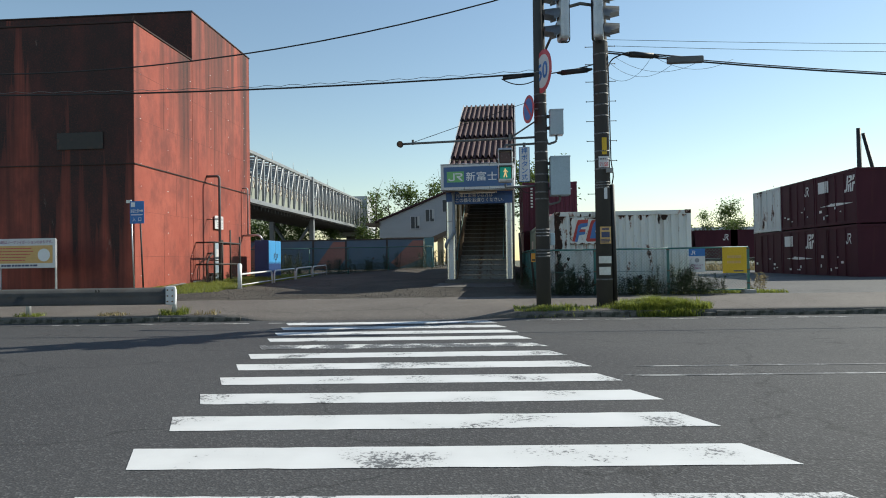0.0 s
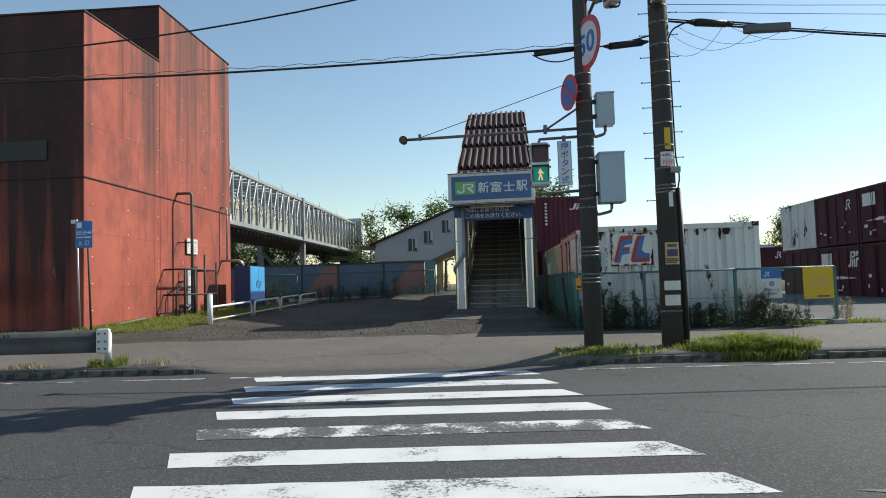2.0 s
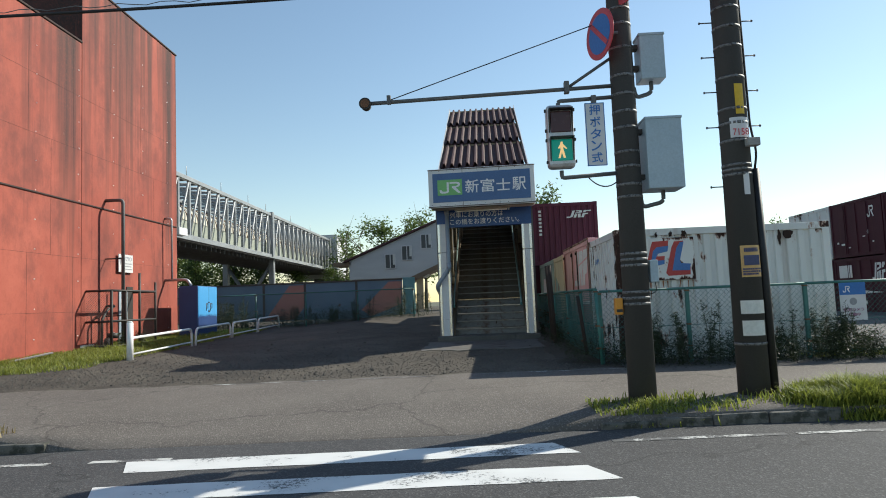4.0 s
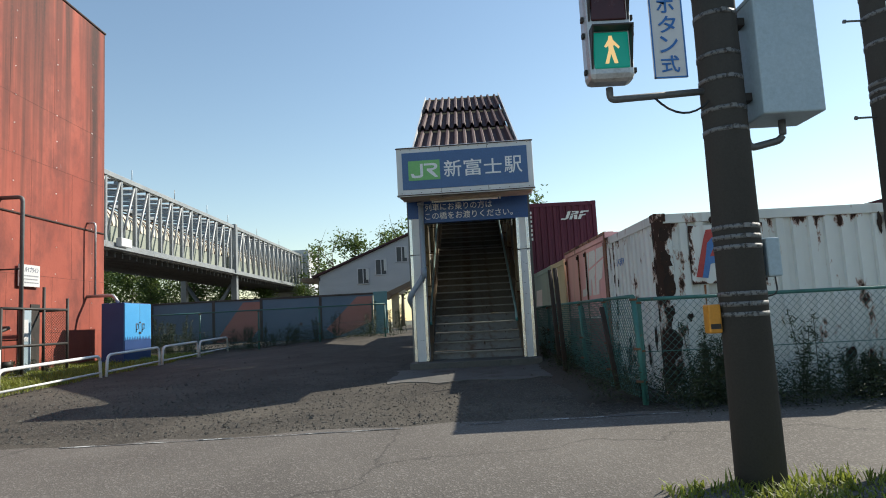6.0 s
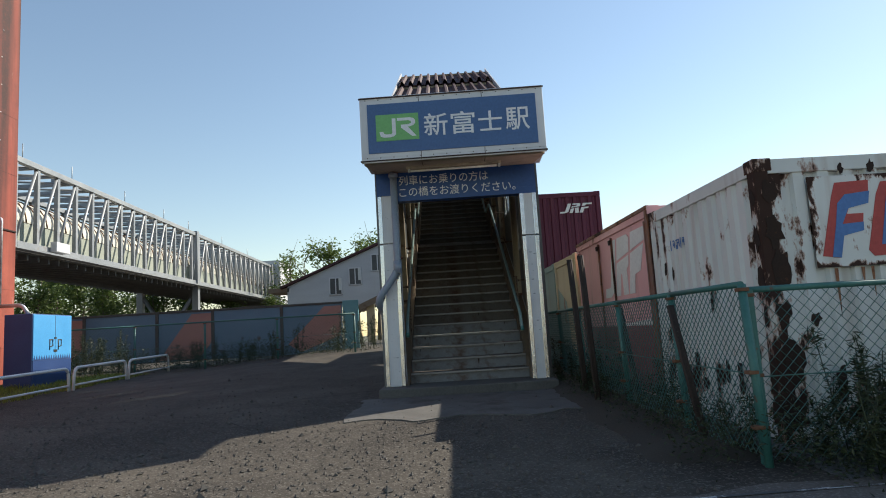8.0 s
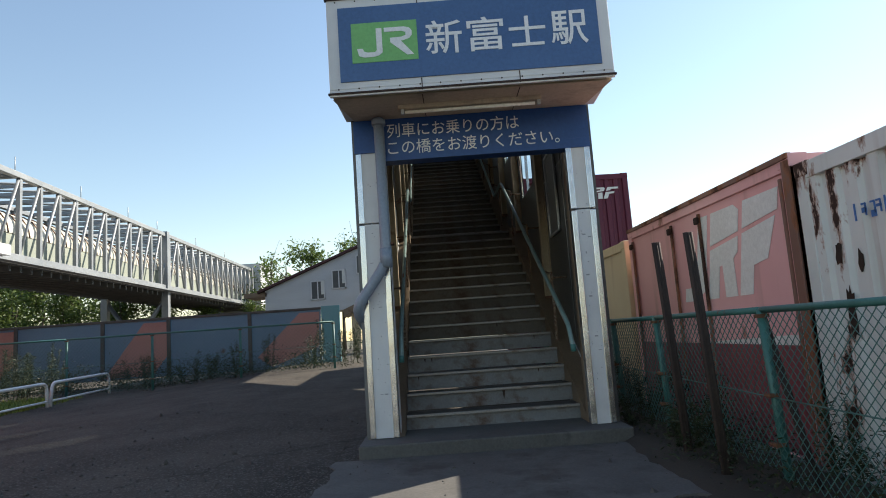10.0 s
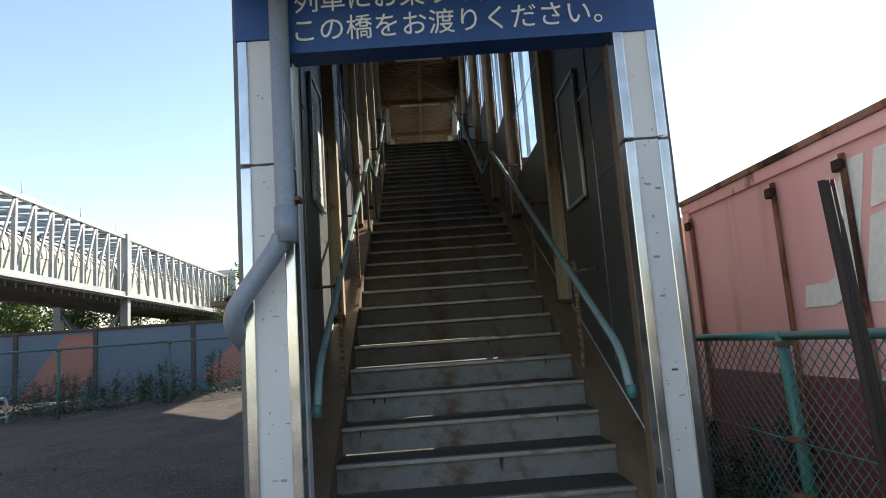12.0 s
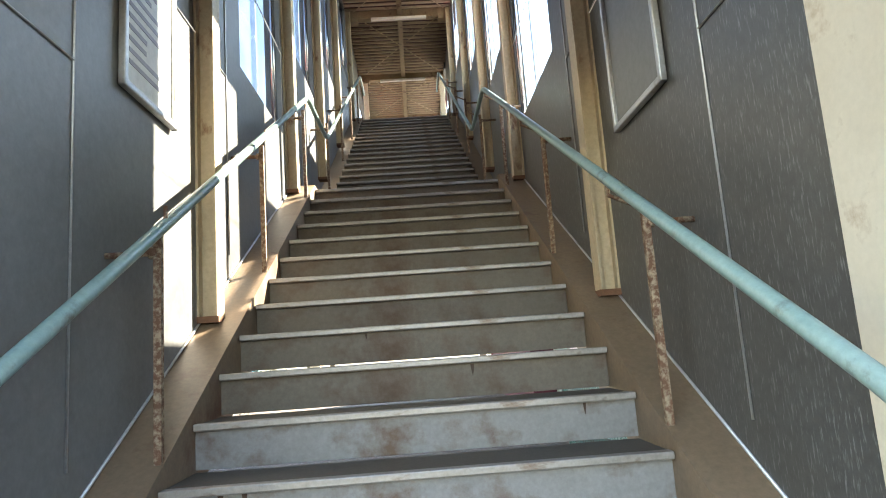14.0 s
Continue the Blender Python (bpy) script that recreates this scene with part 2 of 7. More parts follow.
M_GALV_DULL = surface("weathered_galvanised", (0.10, 0.103, 0.106), (0.17, 0.173, 0.173), 0.6, 0.35, big=2, fine=40, dirt=(0.14, 0.12, 0.10))
M_BAND = surface("perforated_strap", (0.13, 0.132, 0.134), (0.23, 0.23, 0.23), 0.6, 0.2, big=3, fine=60, dirt=(0.05, 0.05, 0.05), dirt_at=(0.52, 0.56), dirt_scale=38)
M_STEEL = surface("stainless_trim", (0.55, 0.56, 0.58), (0.72, 0.73, 0.75), 0.22, 0.95, big=6, fine=80, bump=0.01, dirt=(0.35, 0.24, 0.13), dirt_at=(0.6, 0.8), dirt_scale=2, grain=0.06)
M_WHITE = surface("white_panel", (0.58, 0.58, 0.59), (0.69, 0.69, 0.69), 0.42, big=2, fine=50, bump=0.03, dirt=(0.50, 0.48, 0.44), dirt_at=(0.66, 0.85), dirt_scale=2, grain=0.07)
M_WHITE_PAINT = surface("white_rail_paint", (0.74, 0.74, 0.73), (0.82, 0.82, 0.81), 0.4, big=5, fine=60, bump=0.04, dirt=(0.28, 0.13, 0.07), dirt_at=(0.66, 0.72), dirt_scale=7)
M_SIGN_BLUE = surface("sign_blue", (0.045, 0.105, 0.25), (0.062, 0.14, 0.31), 0.38, big=1.5, fine=30, bump=0.02)
M_BAND_BLUE = surface("band_blue", (0.012, 0.06, 0.21), (0.02, 0.08, 0.26), 0.4, big=2, fine=30, bump=0.02)
M_SIGN_GREEN = surface("sign_green", (0.16, 0.42, 0.13), (0.2, 0.5, 0.17), 0.4, big=2, fine=30, bump=0.02)
M_LETTER = surface("letter_white", (0.72, 0.73, 0.74), (0.8, 0.81, 0.82), 0.45, big=3, fine=40, bump=0.0)
M_BEAM = surface("beam_paint_dirty", (0.22, 0.165, 0.095), (0.32, 0.245, 0.15), 0.65, big=2, fine=40, bump=0.08, dirt=(0.10, 0.05, 0.028), dirt_at=(0.55, 0.68), dirt_scale=4)
M_CEIL = surface("roof_underside", (0.30, 0.24, 0.16), (0.42, 0.34, 0.24), 0.7, big=1.5, fine=30, dirt=(0.07, 0.04, 0.025))
M_SOFFIT = surface("soffit_cream", (0.42, 0.345, 0.25), (0.54, 0.45, 0.33), 0.7, big=1.5, fine=30, dirt=(0.25, 0.2, 0.15), dirt_at=(0.5, 0.75))
M_CREAM = surface("cream_column_paint", (0.40, 0.315, 0.20), (0.52, 0.425, 0.285), 0.55, big=2, fine=40, bump=0.08, dirt=(0.20, 0.09, 0.045), dirt_at=(0.60, 0.68), dirt_scale=5, stretch=(1, 1, 0.5))
M_WORNPANEL = surface("worn_grey_panel", (0.05, 0.05, 0.048), (0.09, 0.09, 0.086), 0.4, big=1.2, fine=30, bump=0.05, dirt=(0.21, 0.215, 0.215), dirt_at=(0.55, 0.72), dirt_scale=120, stretch=(1, 1, 0.16))
M_RAILPOST = surface("flaking_post_paint", (0.24, 0.185, 0.13), (0.34, 0.27, 0.19), 0.7, big=3, fine=50, bump=0.3, dirt=(0.12, 0.055, 0.03), dirt_at=(0.4, 0.55), dirt_scale=45)
M_DARKPANEL = surface("dark_grey_panel", (0.11, 0.113, 0.112), (0.165, 0.168, 0.165), 0.42, big=1.5, fine=30, bump=0.05, dirt=(0.16, 0.17, 0.18), dirt_at=(0.62, 0.9), dirt_scale=14)
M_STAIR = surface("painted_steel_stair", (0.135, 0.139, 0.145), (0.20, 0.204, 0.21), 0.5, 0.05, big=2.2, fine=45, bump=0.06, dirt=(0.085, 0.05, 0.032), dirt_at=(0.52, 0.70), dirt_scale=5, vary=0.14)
M_STAIR_BROWN = surface("painted_steel_stair_brown", (0.085, 0.07, 0.054), (0.14, 0.12, 0.098), 0.6, 0.05, big=2.2, fine=45, bump=0.06, dirt=(0.07, 0.035, 0.02), dirt_at=(0.5, 0.7), dirt_scale=4, vary=0.16)
M_DRIP = surface("rust_stain", (0.03, 0.018, 0.014), (0.06, 0.032, 0.02), 0.8, big=6, fine=60, bump=0.1)
M_TREAD = surface("tread_worn", (0.055, 0.048, 0.042), (0.10, 0.088, 0.075), 0.75, big=3, fine=60, bump=0.25, dirt=(0.16, 0.07, 0.05), dirt_at=(0.6, 0.7))
M_NOSING = surface("nosing_metal", (0.21, 0.20, 0.19), (0.32, 0.305, 0.29), 0.45, 0.5, big=8, fine=60, dirt=(0.12, 0.065, 0.035), dirt_at=(0.58, 0.7), dirt_scale=9, stretch=(0.4, 1, 1))
M_JAMB = surface("jamb_paint", (0.52, 0.46, 0.36), (0.62, 0.56, 0.45), 0.6, big=2, fine=40, bump=0.06, dirt=(0.30, 0.2, 0.12), dirt_at=(0.6, 0.75), dirt_scale=4, grain=0.15)
M_STRINGER = surface("stringer_paint", (0.15, 0.105, 0.068), (0.23, 0.165, 0.11), 0.55, big=2, fine=40, dirt=(0.12, 0.05, 0.03), dirt_at=(0.58, 0.7))
M_RUST = surface("rusted_steel", (0.10, 0.045, 0.025), (0.2, 0.10, 0.055), 0.85, big=6, fine=50, bump=0.4)
M_HANDRAIL = surface("handrail_green", (0.15, 0.245, 0.23), (0.23, 0.33, 0.31), 0.35, big=4, fine=50, bump=0.03, dirt=(0.09, 0.11, 0.10), dirt_at=(0.6, 0.7), dirt_scale=6)
M_FENCE = surface("fence_green", (0.035, 0.135, 0.12), (0.055, 0.19, 0.17), 0.5, big=4, fine=50, bump=0.1, dirt=(0.14, 0.07, 0.045), dirt_at=(0.62, 0.7), dirt_scale=9)
M_MESH = surface("fence_mesh_green", (0.05, 0.15, 0.135), (0.08, 0.2, 0.18), 0.55, big=3, fine=30, bump=0)
M_ROOF = surface("roof_brown", (0.05, 0.019, 0.02), (0.08, 0.032, 0.032), 0.75, big=1.5, fine=30, bump=0.03, dirt=(0.11, 0.07, 0.06), dirt_at=(0.62, 0.75))
M_BLACK = surface("black_iron", (0.02, 0.018, 0.016), (0.04, 0.034, 0.03), 0.6, big=4, fine=50, bump=0.1, dirt=(0.09, 0.04, 0.025))
M_CABLE = surface("black_cable", (0.012, 0.012, 0.013), (0.02, 0.02, 0.021), 0.6, big=4, fine=30, bump=0)
M_BOXGREY = surface("cabinet_blue_grey", (0.33, 0.42, 0.48), (0.39, 0.48, 0.54), 0.4, big=2, fine=40, bump=0.02, dirt=(0.25, 0.3, 0.33), dirt_at=(0.66, 0.8))
M_PIPE = surface("blue_grey_pipe", (0.21, 0.25, 0.31), (0.27, 0.32, 0.38), 0.4, big=4, fine=40, bump=0.03, dirt=(0.4, 0.4, 0.4), dirt_at=(0.66, 0.7), dirt_scale=9, stretch=(1, 1, 0.3))
M_CONT_WHITE = rusty("white_container_paint", (0.62, 0.64, 0.62), (0.74, 0.75, 0.73), 0.60, 0.625)
M_CONT_RUSTY = rusty("rust_eaten_edge", (0.55, 0.55, 0.52), (0.66, 0.65, 0.62), 0.44, 0.46, 3.2)
M_CONT_SOUTH = rusty("white_paint_rusty_corner", (0.62, 0.64, 0.62), (0.74, 0.75, 0.73), 0.61, 0.63, 3.4, gain=((0, 0.26, 0.0, 0.11), (2, 2.0, 2.2, 0.09), (2, 0.6, 0.2, 0.05)))
M_CONT_WEST = rusty("white_paint_rusty_foot", (0.62, 0.64, 0.62), (0.74, 0.75, 0.73), 0.61, 0.625, 2.6, gain=((0, 1.98, 2.2, 0.2), (0, 0.4, 0.05, 0.08), (2, 0.9, 0.25, 0.035)))
M_LOGO_PLATE = rusty("logo_plate_paint", (0.66, 0.68, 0.66), (0.76, 0.77, 0.75), 0.62, 0.64, 5.0, gain=((0, 0.50, 0.42, 0.16), (0, 1.29, 1.36, 0.16), (2, 2.04, 2.14, 0.14), (2, 1.47, 1.40, 0.18)))
M_CONT_WINE = rusty("wine_red_container", (0.095, 0.017, 0.036), (0.125, 0.026, 0.050), 0.76, 0.84, rough=0.55, run=0.1, spec=0.3)
M_RUSTHOLE = surface("deep_rust", (0.018, 0.010, 0.007), (0.04, 0.02, 0.013), 0.95, big=9, fine=60, bump=0.5, dirt=(0.09, 0.035, 0.015), dirt_at=(0.6, 0.68), dirt_scale=14)
M_OLD_IRON = surface("old_iron", (0.03, 0.021, 0.017), (0.06, 0.042, 0.034), 0.9, big=5, fine=60, bump=0.4, dirt=(0.11, 0.09, 0.08), dirt_at=(0.66, 0.72), dirt_scale=12)
M_RUN = rusty("rust_run", (0.3, 0.13, 0.06), (0.2, 0.08, 0.035), 0.5, 0.6, 8)
M_CONT_PINK = rusty("faded_pink_container", (0.73, 0.35, 0.36), (0.83, 0.465, 0.46), 0.67, 0.76)
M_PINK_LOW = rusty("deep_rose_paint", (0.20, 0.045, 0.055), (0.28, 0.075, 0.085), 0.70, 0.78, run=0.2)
# sunlit copy of the red for the east wall, with fewer streaks
M_RED_SUNLIT = red_concrete("red_concrete_sunny", 0.012)
M_PINK_RIM = rusty("pink_frame_tarnished", (0.16, 0.08, 0.06), (0.25, 0.12, 0.09), 0.5, 0.6, 2.0)
M_CONT_MAROON = rusty("maroon_container", (0.050, 0.008, 0.017), (0.074, 0.014, 0.026), 0.78, 0.86, rough=0.62, run=0.08, spec=0.25)
M_CONT_CREAM = rusty("cream_container", (0.6, 0.5, 0.3), (0.68, 0.58, 0.38), 0.66, 0.74)
M_CONT_TEAL = rusty("teal_container", (0.2, 0.32, 0.3), (0.28, 0.42, 0.38), 0.66, 0.74)
M_LOGO_W = surface("faded_white_mark", (0.72, 0.70, 0.68), (0.82, 0.80, 0.78), 0.5, big=2, fine=30, bump=0.02, dirt=(0.45, 0.35, 0.33), dirt_at=(0.68, 0.76))
M_MARK_RED = surface("mark_red", (0.42, 0.04, 0.04), (0.5, 0.07, 0.06), 0.5, big=3, fine=30, dirt=(0.2, 0.08, 0.05), dirt_at=(0.68, 0.74))
M_MARK_BLUE = surface("mark_blue", (0.05, 0.16, 0.42), (0.08, 0.21, 0.5), 0.5, big=3, fine=30, dirt=(0.2, 0.1, 0.06), dirt_at=(0.7, 0.76))
M_YELLOW = surface("yellow_sign", (0.62, 0.38, 0.01), (0.72, 0.47, 0.02), 0.45, big=2, fine=30, bump=0.02)
M_ORANGE = surface("orange_box", (0.62, 0.25, 0.02), (0.7, 0.3, 0.03), 0.4, big=3, fine=30)
M_REDSIGN = surface("sign_red", (0.5, 0.04, 0.06), (0.58, 0.07, 0.08), 0.4, big=3, fine=30, bump=0)
M_BLUESIGN = surface("road_sign_blue", (0.02, 0.13, 0.42), (0.03, 0.18, 0.5), 0.4, big=3, fine=30, bump=0)
M_CABINET_BLUE = surface("cabinet_navy", (0.02, 0.05, 0.16), (0.03, 0.07, 0.2), 0.45, big=2, fine=40)
M_CABINET_FACE = surface("cabinet_sky_blue", (0.06, 0.3, 0.62), (0.08, 0.36, 0.7), 0.45, big=2, fine=40)
M_TRUSS = surface("truss_steel", (0.23, 0.243, 0.256), (0.32, 0.333, 0.346), 0.5, 0.3, big=1, fine=30, dirt=(0.25, 0.23, 0.2))
M_TUBE = surface("conveyor_cover", (0.52, 0.48, 0.38), (0.66, 0.63, 0.54), 0.6, big=0.8, fine=20, dirt=(0.34, 0.2, 0.1), dirt_at=(0.6, 0.75), dirt_scale=1.5)
M_TUBE_GREEN = surface("conveyor_skirt", (0.26, 0.29, 0.24), (0.35, 0.37, 0.31), 0.65, big=1, fine=20)
M_SIDING = surface("grey_siding", (0.46, 0.47, 0.48), (0.55, 0.56, 0.57), 0.6, big=0.6, fine=20, stretch=(1, 1, 4), bump=0.05)
M_WALLBLUE = surface("painted_wall_blue", (0.13, 0.23, 0.33), (0.18, 0.29, 0.39), 0.7, big=1.5, fine=30, dirt=(0.12, 0.1, 0.09), dirt_at=(0.62, 0.75))
M_WALLPINK = surface("painted_wall_salmon", (0.42, 0.22, 0.19), (0.5, 0.28, 0.24), 0.7, big=1.5, fine=30, dirt=(0.2, 0.13, 0.11), dirt_at=(0.62, 0.75))
M_WALLTEAL = surface("painted_wall_teal", (0.12, 0.34, 0.38), (0.2, 0.42, 0.46), 0.7, big=2, fine=30)
M_BARK = surface("bark", (0.07, 0.055, 0.04), (0.13, 0.105, 0.08), 0.95, big=8, fine=50, bump=0.5)
M_LEAF = leaf_mat("tree_leaves", (0.04, 0.075, 0.016), (0.11, 0.155, 0.035), 0.4)
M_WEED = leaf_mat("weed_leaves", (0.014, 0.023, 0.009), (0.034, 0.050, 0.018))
M_GRASS = leaf_mat("grass_blades", (0.095, 0.125, 0.022), (0.25, 0.28, 0.050), 0.45)
M_DRY = leaf_mat("dry_grass", (0.16, 0.12, 0.05), (0.3, 0.24, 0.11), 0.3)
M_LAMP_RED = surface("red_lens_off", (0.05, 0.012, 0.014), (0.075, 0.02, 0.022), 0.25, big=9, fine=90)
M_STONE = surface("loose_stone", (0.055, 0.050, 0.044), (0.12, 0.11, 0.098), 0.9, big=3, fine=60, bump=0.3)
M_LAMP_GREEN = glow("green_lens_lit", (0.0, 0.55, 0.42), 0.18, (0.01, 0.10, 0.09))
M_LAMP_MAN = glow("walking_figure_lit", (1.0, 0.66, 0.28), 0.6)
M_GLASS = pane_mat("window_glass", (0.92, 0.94, 0.94))
# left panes: tint added to weaken the sun patches thrown through them
M_GLASS_DIMMING = pane_mat("dimming_window_glass", (0.58, 0.61, 0.64), 0.1)
M_TUBE_LAMP = surface("fluorescent_tube_off", (0.72, 0.7, 0.66), (0.8, 0.78, 0.74), 0.3, big=9, fine=40, bump=0)
M_DARKGLASS = surface("dark_window", (0.03, 0.035, 0.04), (0.07, 0.08, 0.085), 0.35, big=2, fine=20, bump=0)
M_BRIGHT_BOARD = surface("notice_paper", (0.6, 0.6, 0.55), (0.7, 0.7, 0.66), 0.5, big=3, fine=20, bump=0)
M_TEXT_DARK = surface("print_dark", (0.04, 0.05, 0.12), (0.06, 0.07, 0.15), 0.5, big=3, fine=20, bump=0)
M_TEXT_GREY = surface("print_grey", (0.25, 0.25, 0.27), (0.33, 0.33, 0.35), 0.5, big=3, fine=20, bump=0)
M_PINKTEXT = surface("print_plum", (0.25, 0.04, 0.16), (0.3, 0.06, 0.2), 0.5, big=3, fine=20, bump=0)
M_TAN = surface("board_tan", (0.6, 0.36, 0.12), (0.66, 0.42, 0.16), 0.5, big=2, fine=20, bump=0)


# Mesh helpers
def part(name, bm, material, parent=None, label="", smooth=False):
    """Links a bmesh as one mesh object, under a thing or a part."""
    me = bpy.data.meshes.new(name)
    if not isinstance(bm, bmesh.types.BMesh):
        me.from_pydata(*bm)
    else:
        bmesh.ops.recalc_face_normals(bm, faces=bm.faces[:])
        bm.to_mesh(me)
        bm.free()
    for m in material if isinstance(material, (list, tuple)) else [material]:
        me.materials.append(m)
    if smooth:
        me.polygons.foreach_set("use_smooth", [True] * len(me.polygons))
    ob = new(name, me)
    if parent is not None:
        ob.parent = parent
    if label:
        tagged(ob, label)
    return ob


def thing(name, m, label, category, group="", kind=""):
    ob = new(name)
    ob.empty_display_size = 0.2
    ob.matrix_world = m
    return tagged(ob, label, category, group, kind)


def box(bm, x0, y0, z0, x1, y1, z1, bevel=0.0, mat=0):
    vs = bmesh.ops.create_cube(bm, size=1.0)["verts"]
    for v in vs:
        v.co = Vector(((x0, x1)[v.co.x > 0], (y0, y1)[v.co.y > 0], (z0, z1)[v.co.z > 0]))
    fs = list({f for v in vs for f in v.link_faces})
    for f in fs:
        f.material_index = mat
    if bevel:
        es = list({e for f in fs for e in f.edges})
        bmesh.ops.bevel(bm, geom=es, offset=bevel, segments=2, affect="EDGES", profile=0.5)
    return bm


def boxed(*a, **k):
    return box(bmesh.new(), *a, **k)


def cyl(bm, p0, p1, r0, r1=None, seg=12, cap=True, mat=0):
    p0, p1 = Vector(p0), Vector(p1)
    r1 = r0 if r1 is None else r1
    turn = (p1 - p0).to_track_quat("Z", "Y").to_matrix().to_4x4()
    m = Matrix.Translation((p0 + p1) / 2) @ turn
    made = bmesh.ops.create_cone(bm, cap_ends=cap, segments=seg, radius1=r0, radius2=r1, depth=(p1 - p0).length, matrix=m)
    for f in {f for v in made["verts"] for f in v.link_faces}:
        f.material_index = mat
        f.smooth = len(f.verts) == 4
    return bm


def tube(bm, pts, r, seg=8, mat=0):
    """A bent tube along points, with mitred rings."""
    pts = [Vector(p) for p in pts]
    rings = []
    for k, p in enumerate(pts):
        a = (p - pts[k - 1]).normalized() if k else (pts[1] - p).normalized()
        b = (pts[k + 1] - p).normalized() if k < len(pts) - 1 else a
        d = (a + b).normalized()
        up = Vector((0, 0, 1)) if abs(d.z) < 0.95 else Vector((1, 0, 0))
        u = d.cross(up).normalized()
        w = u.cross(d)
        s = 1 / max(0.5, a.dot(d))
        rings.append([bm.verts.new(p + r * s * (u * math.cos(2 * math.pi * i / seg) + w * math.sin(2 * math.pi * i / seg))) for i in range(seg)])
    for r0, r1 in zip(rings, rings[1:]):
        for i in range(seg):
            f = bm.faces.new((r0[i], r0[(i + 1) % seg], r1[(i + 1) % seg], r1[i]))
            f.smooth, f.material_index = True, mat
    for ring in (rings[0], rings[-1]):
        bm.faces.new(ring).material_index = mat
    return bm


def rounded(pts, r, n=5):
    """A polyline with its inner corners rounded."""
    pts = [Vector(p) for p in pts]
    out = [pts[0]]
    for a, p, b in zip(pts, pts[1:], pts[2:]):
        d = min(r, (a - p).length * 0.45, (b - p).length * 0.45)
        s, e = p + (a - p).normalized() * d, p + (b - p).normalized() * d
        for k in range(n + 1):
            t = k / n
            out.append((1 - t) ** 2 * s + 2 * t * (1 - t) * p + t * t * e)
    return out + [pts[-1]]


def sag(a, b, drop, n=14):
    a, b = Vector(a), Vector(b)
    return [a.lerp(b, k / n) - Vector((0, 0, drop * 4 * (k / n) * (1 - k / n))) for k in range(n + 1)]


def prism(bm, outline, m, depth, mat=0):
    """A flat outline in x and z, thickened along y, at the pose m."""
    f = [bm.verts.new(m @ Vector((x, 0, z))) for x, z in outline]
    g = [bm.verts.new(m @ Vector((x, depth, z))) for x, z in outline]
    n = len(f)
    faces = [bm.faces.new(f), bm.faces.new(g[::-1])]
    faces += [bm.faces.new((f[i], g[i], g[(i + 1) % n], f[(i + 1) % n])) for i in range(n)]
    for x in faces:
        x.material_index = mat
    return bm


def lettering(name, body, height, m, material, parent, width=None, vertical=False, weight=0.0):
    """Words in the built-in font, lower left at the pose m, standing in its x and z."""
    c = bpy.data.curves.new(name, "FONT")
    c.body = "\n".join(body) if vertical else body
    c.size, c.extrude, c.offset, c.resolution_u = 1.0, 0.002, weight, 3
    if vertical:
        c.align_x, c.space_line = "CENTER", 1.0
    tmp = new(name, c)
    deps = bpy.context.evaluated_depsgraph_get()
    me = bpy.data.meshes.new_from_object(tmp.evaluated_get(deps))
    bpy.data.objects.remove(tmp)
    co = np.empty(len(me.vertices) * 3)
    me.vertices.foreach_get("co", co)
    co = co.reshape(-1, 3)
    lo, hi = co.min(0), co.max(0)
    s = height / (hi[1] - lo[1])
    sx = width / (hi[0] - lo[0]) if width else s
    out = np.stack([(co[:, 0] - lo[0]) * sx, -co[:, 2], (co[:, 1] - lo[1]) * s], 1)
    me.vertices.foreach_set("co", out.ravel())
    me.materials.clear()
    me.materials.append(material)
    ob = new(name, me)
    ob.parent = parent
    ob.matrix_local = m
    return ob


def bars(bm, x0, z0, x1, z1, y, n, rng, fill=0.7):
    """Rows of small bars in place of print too small to read."""
    h = (z1 - z0) / n
    for k in range(n):
        z, x = z1 - (k + 0.5) * h, x0
        end = x1 - (x1 - x0) * rng.random() * 0.3
        while x < end:
            w = (x1 - x0) * (0.04 + 0.05 * rng.random())
            box(bm, x, y - 0.002, z - h * fill / 2, min(x + w, x1), y, z + h * fill / 2)
            x += w * 1.25
    return bm


# Levels: the road at 0, the forecourt rising gently to the north, the yard level
def road_edge(x):
    return -8.45 + 0.035 * x


def level(x, y):
    if y <= road_edge(x) + 0.01:
        return 0.0
    lot = 0.13 + 0.0415 * (y - road_edge(x))
    lot = min(lot, 0.93)
    lot -= min(0.26, 0.021 * max(0.0, y + 2.0)) * min(max((-4.0 - x) / 3.2, 0), 1)
    east = min(max((x - 1.7) / 2.5, 0), 1)
    yard = min(lot, 0.26)
    drop = min(max((x + 5.4) / 0.9, 0), 1) * min(max((0.9 - x) / 0.7, 0), 1)
    near = min(max((y - road_edge(x)) / 1.3, 0), 1)
    return (lot * (1 - east) + yard * east) * (1 - drop * (1 - near)) + 0.012 * drop * (1 - near)


def ground_sheet(name, xs, rows, material):
    """A sheet over lines of x and rows that give y for each x."""
    bm = bmesh.new()
    grid = [[bm.verts.new((x, r(x), level(x, r(x)))) for x in xs] for r in rows]
    for a, b in zip(grid, grid[1:]):
        for i in range(len(xs) - 1):
            bm.faces.new((a[i], a[i + 1], b[i + 1], b[i])).smooth = True
    return part(name, bm, material)


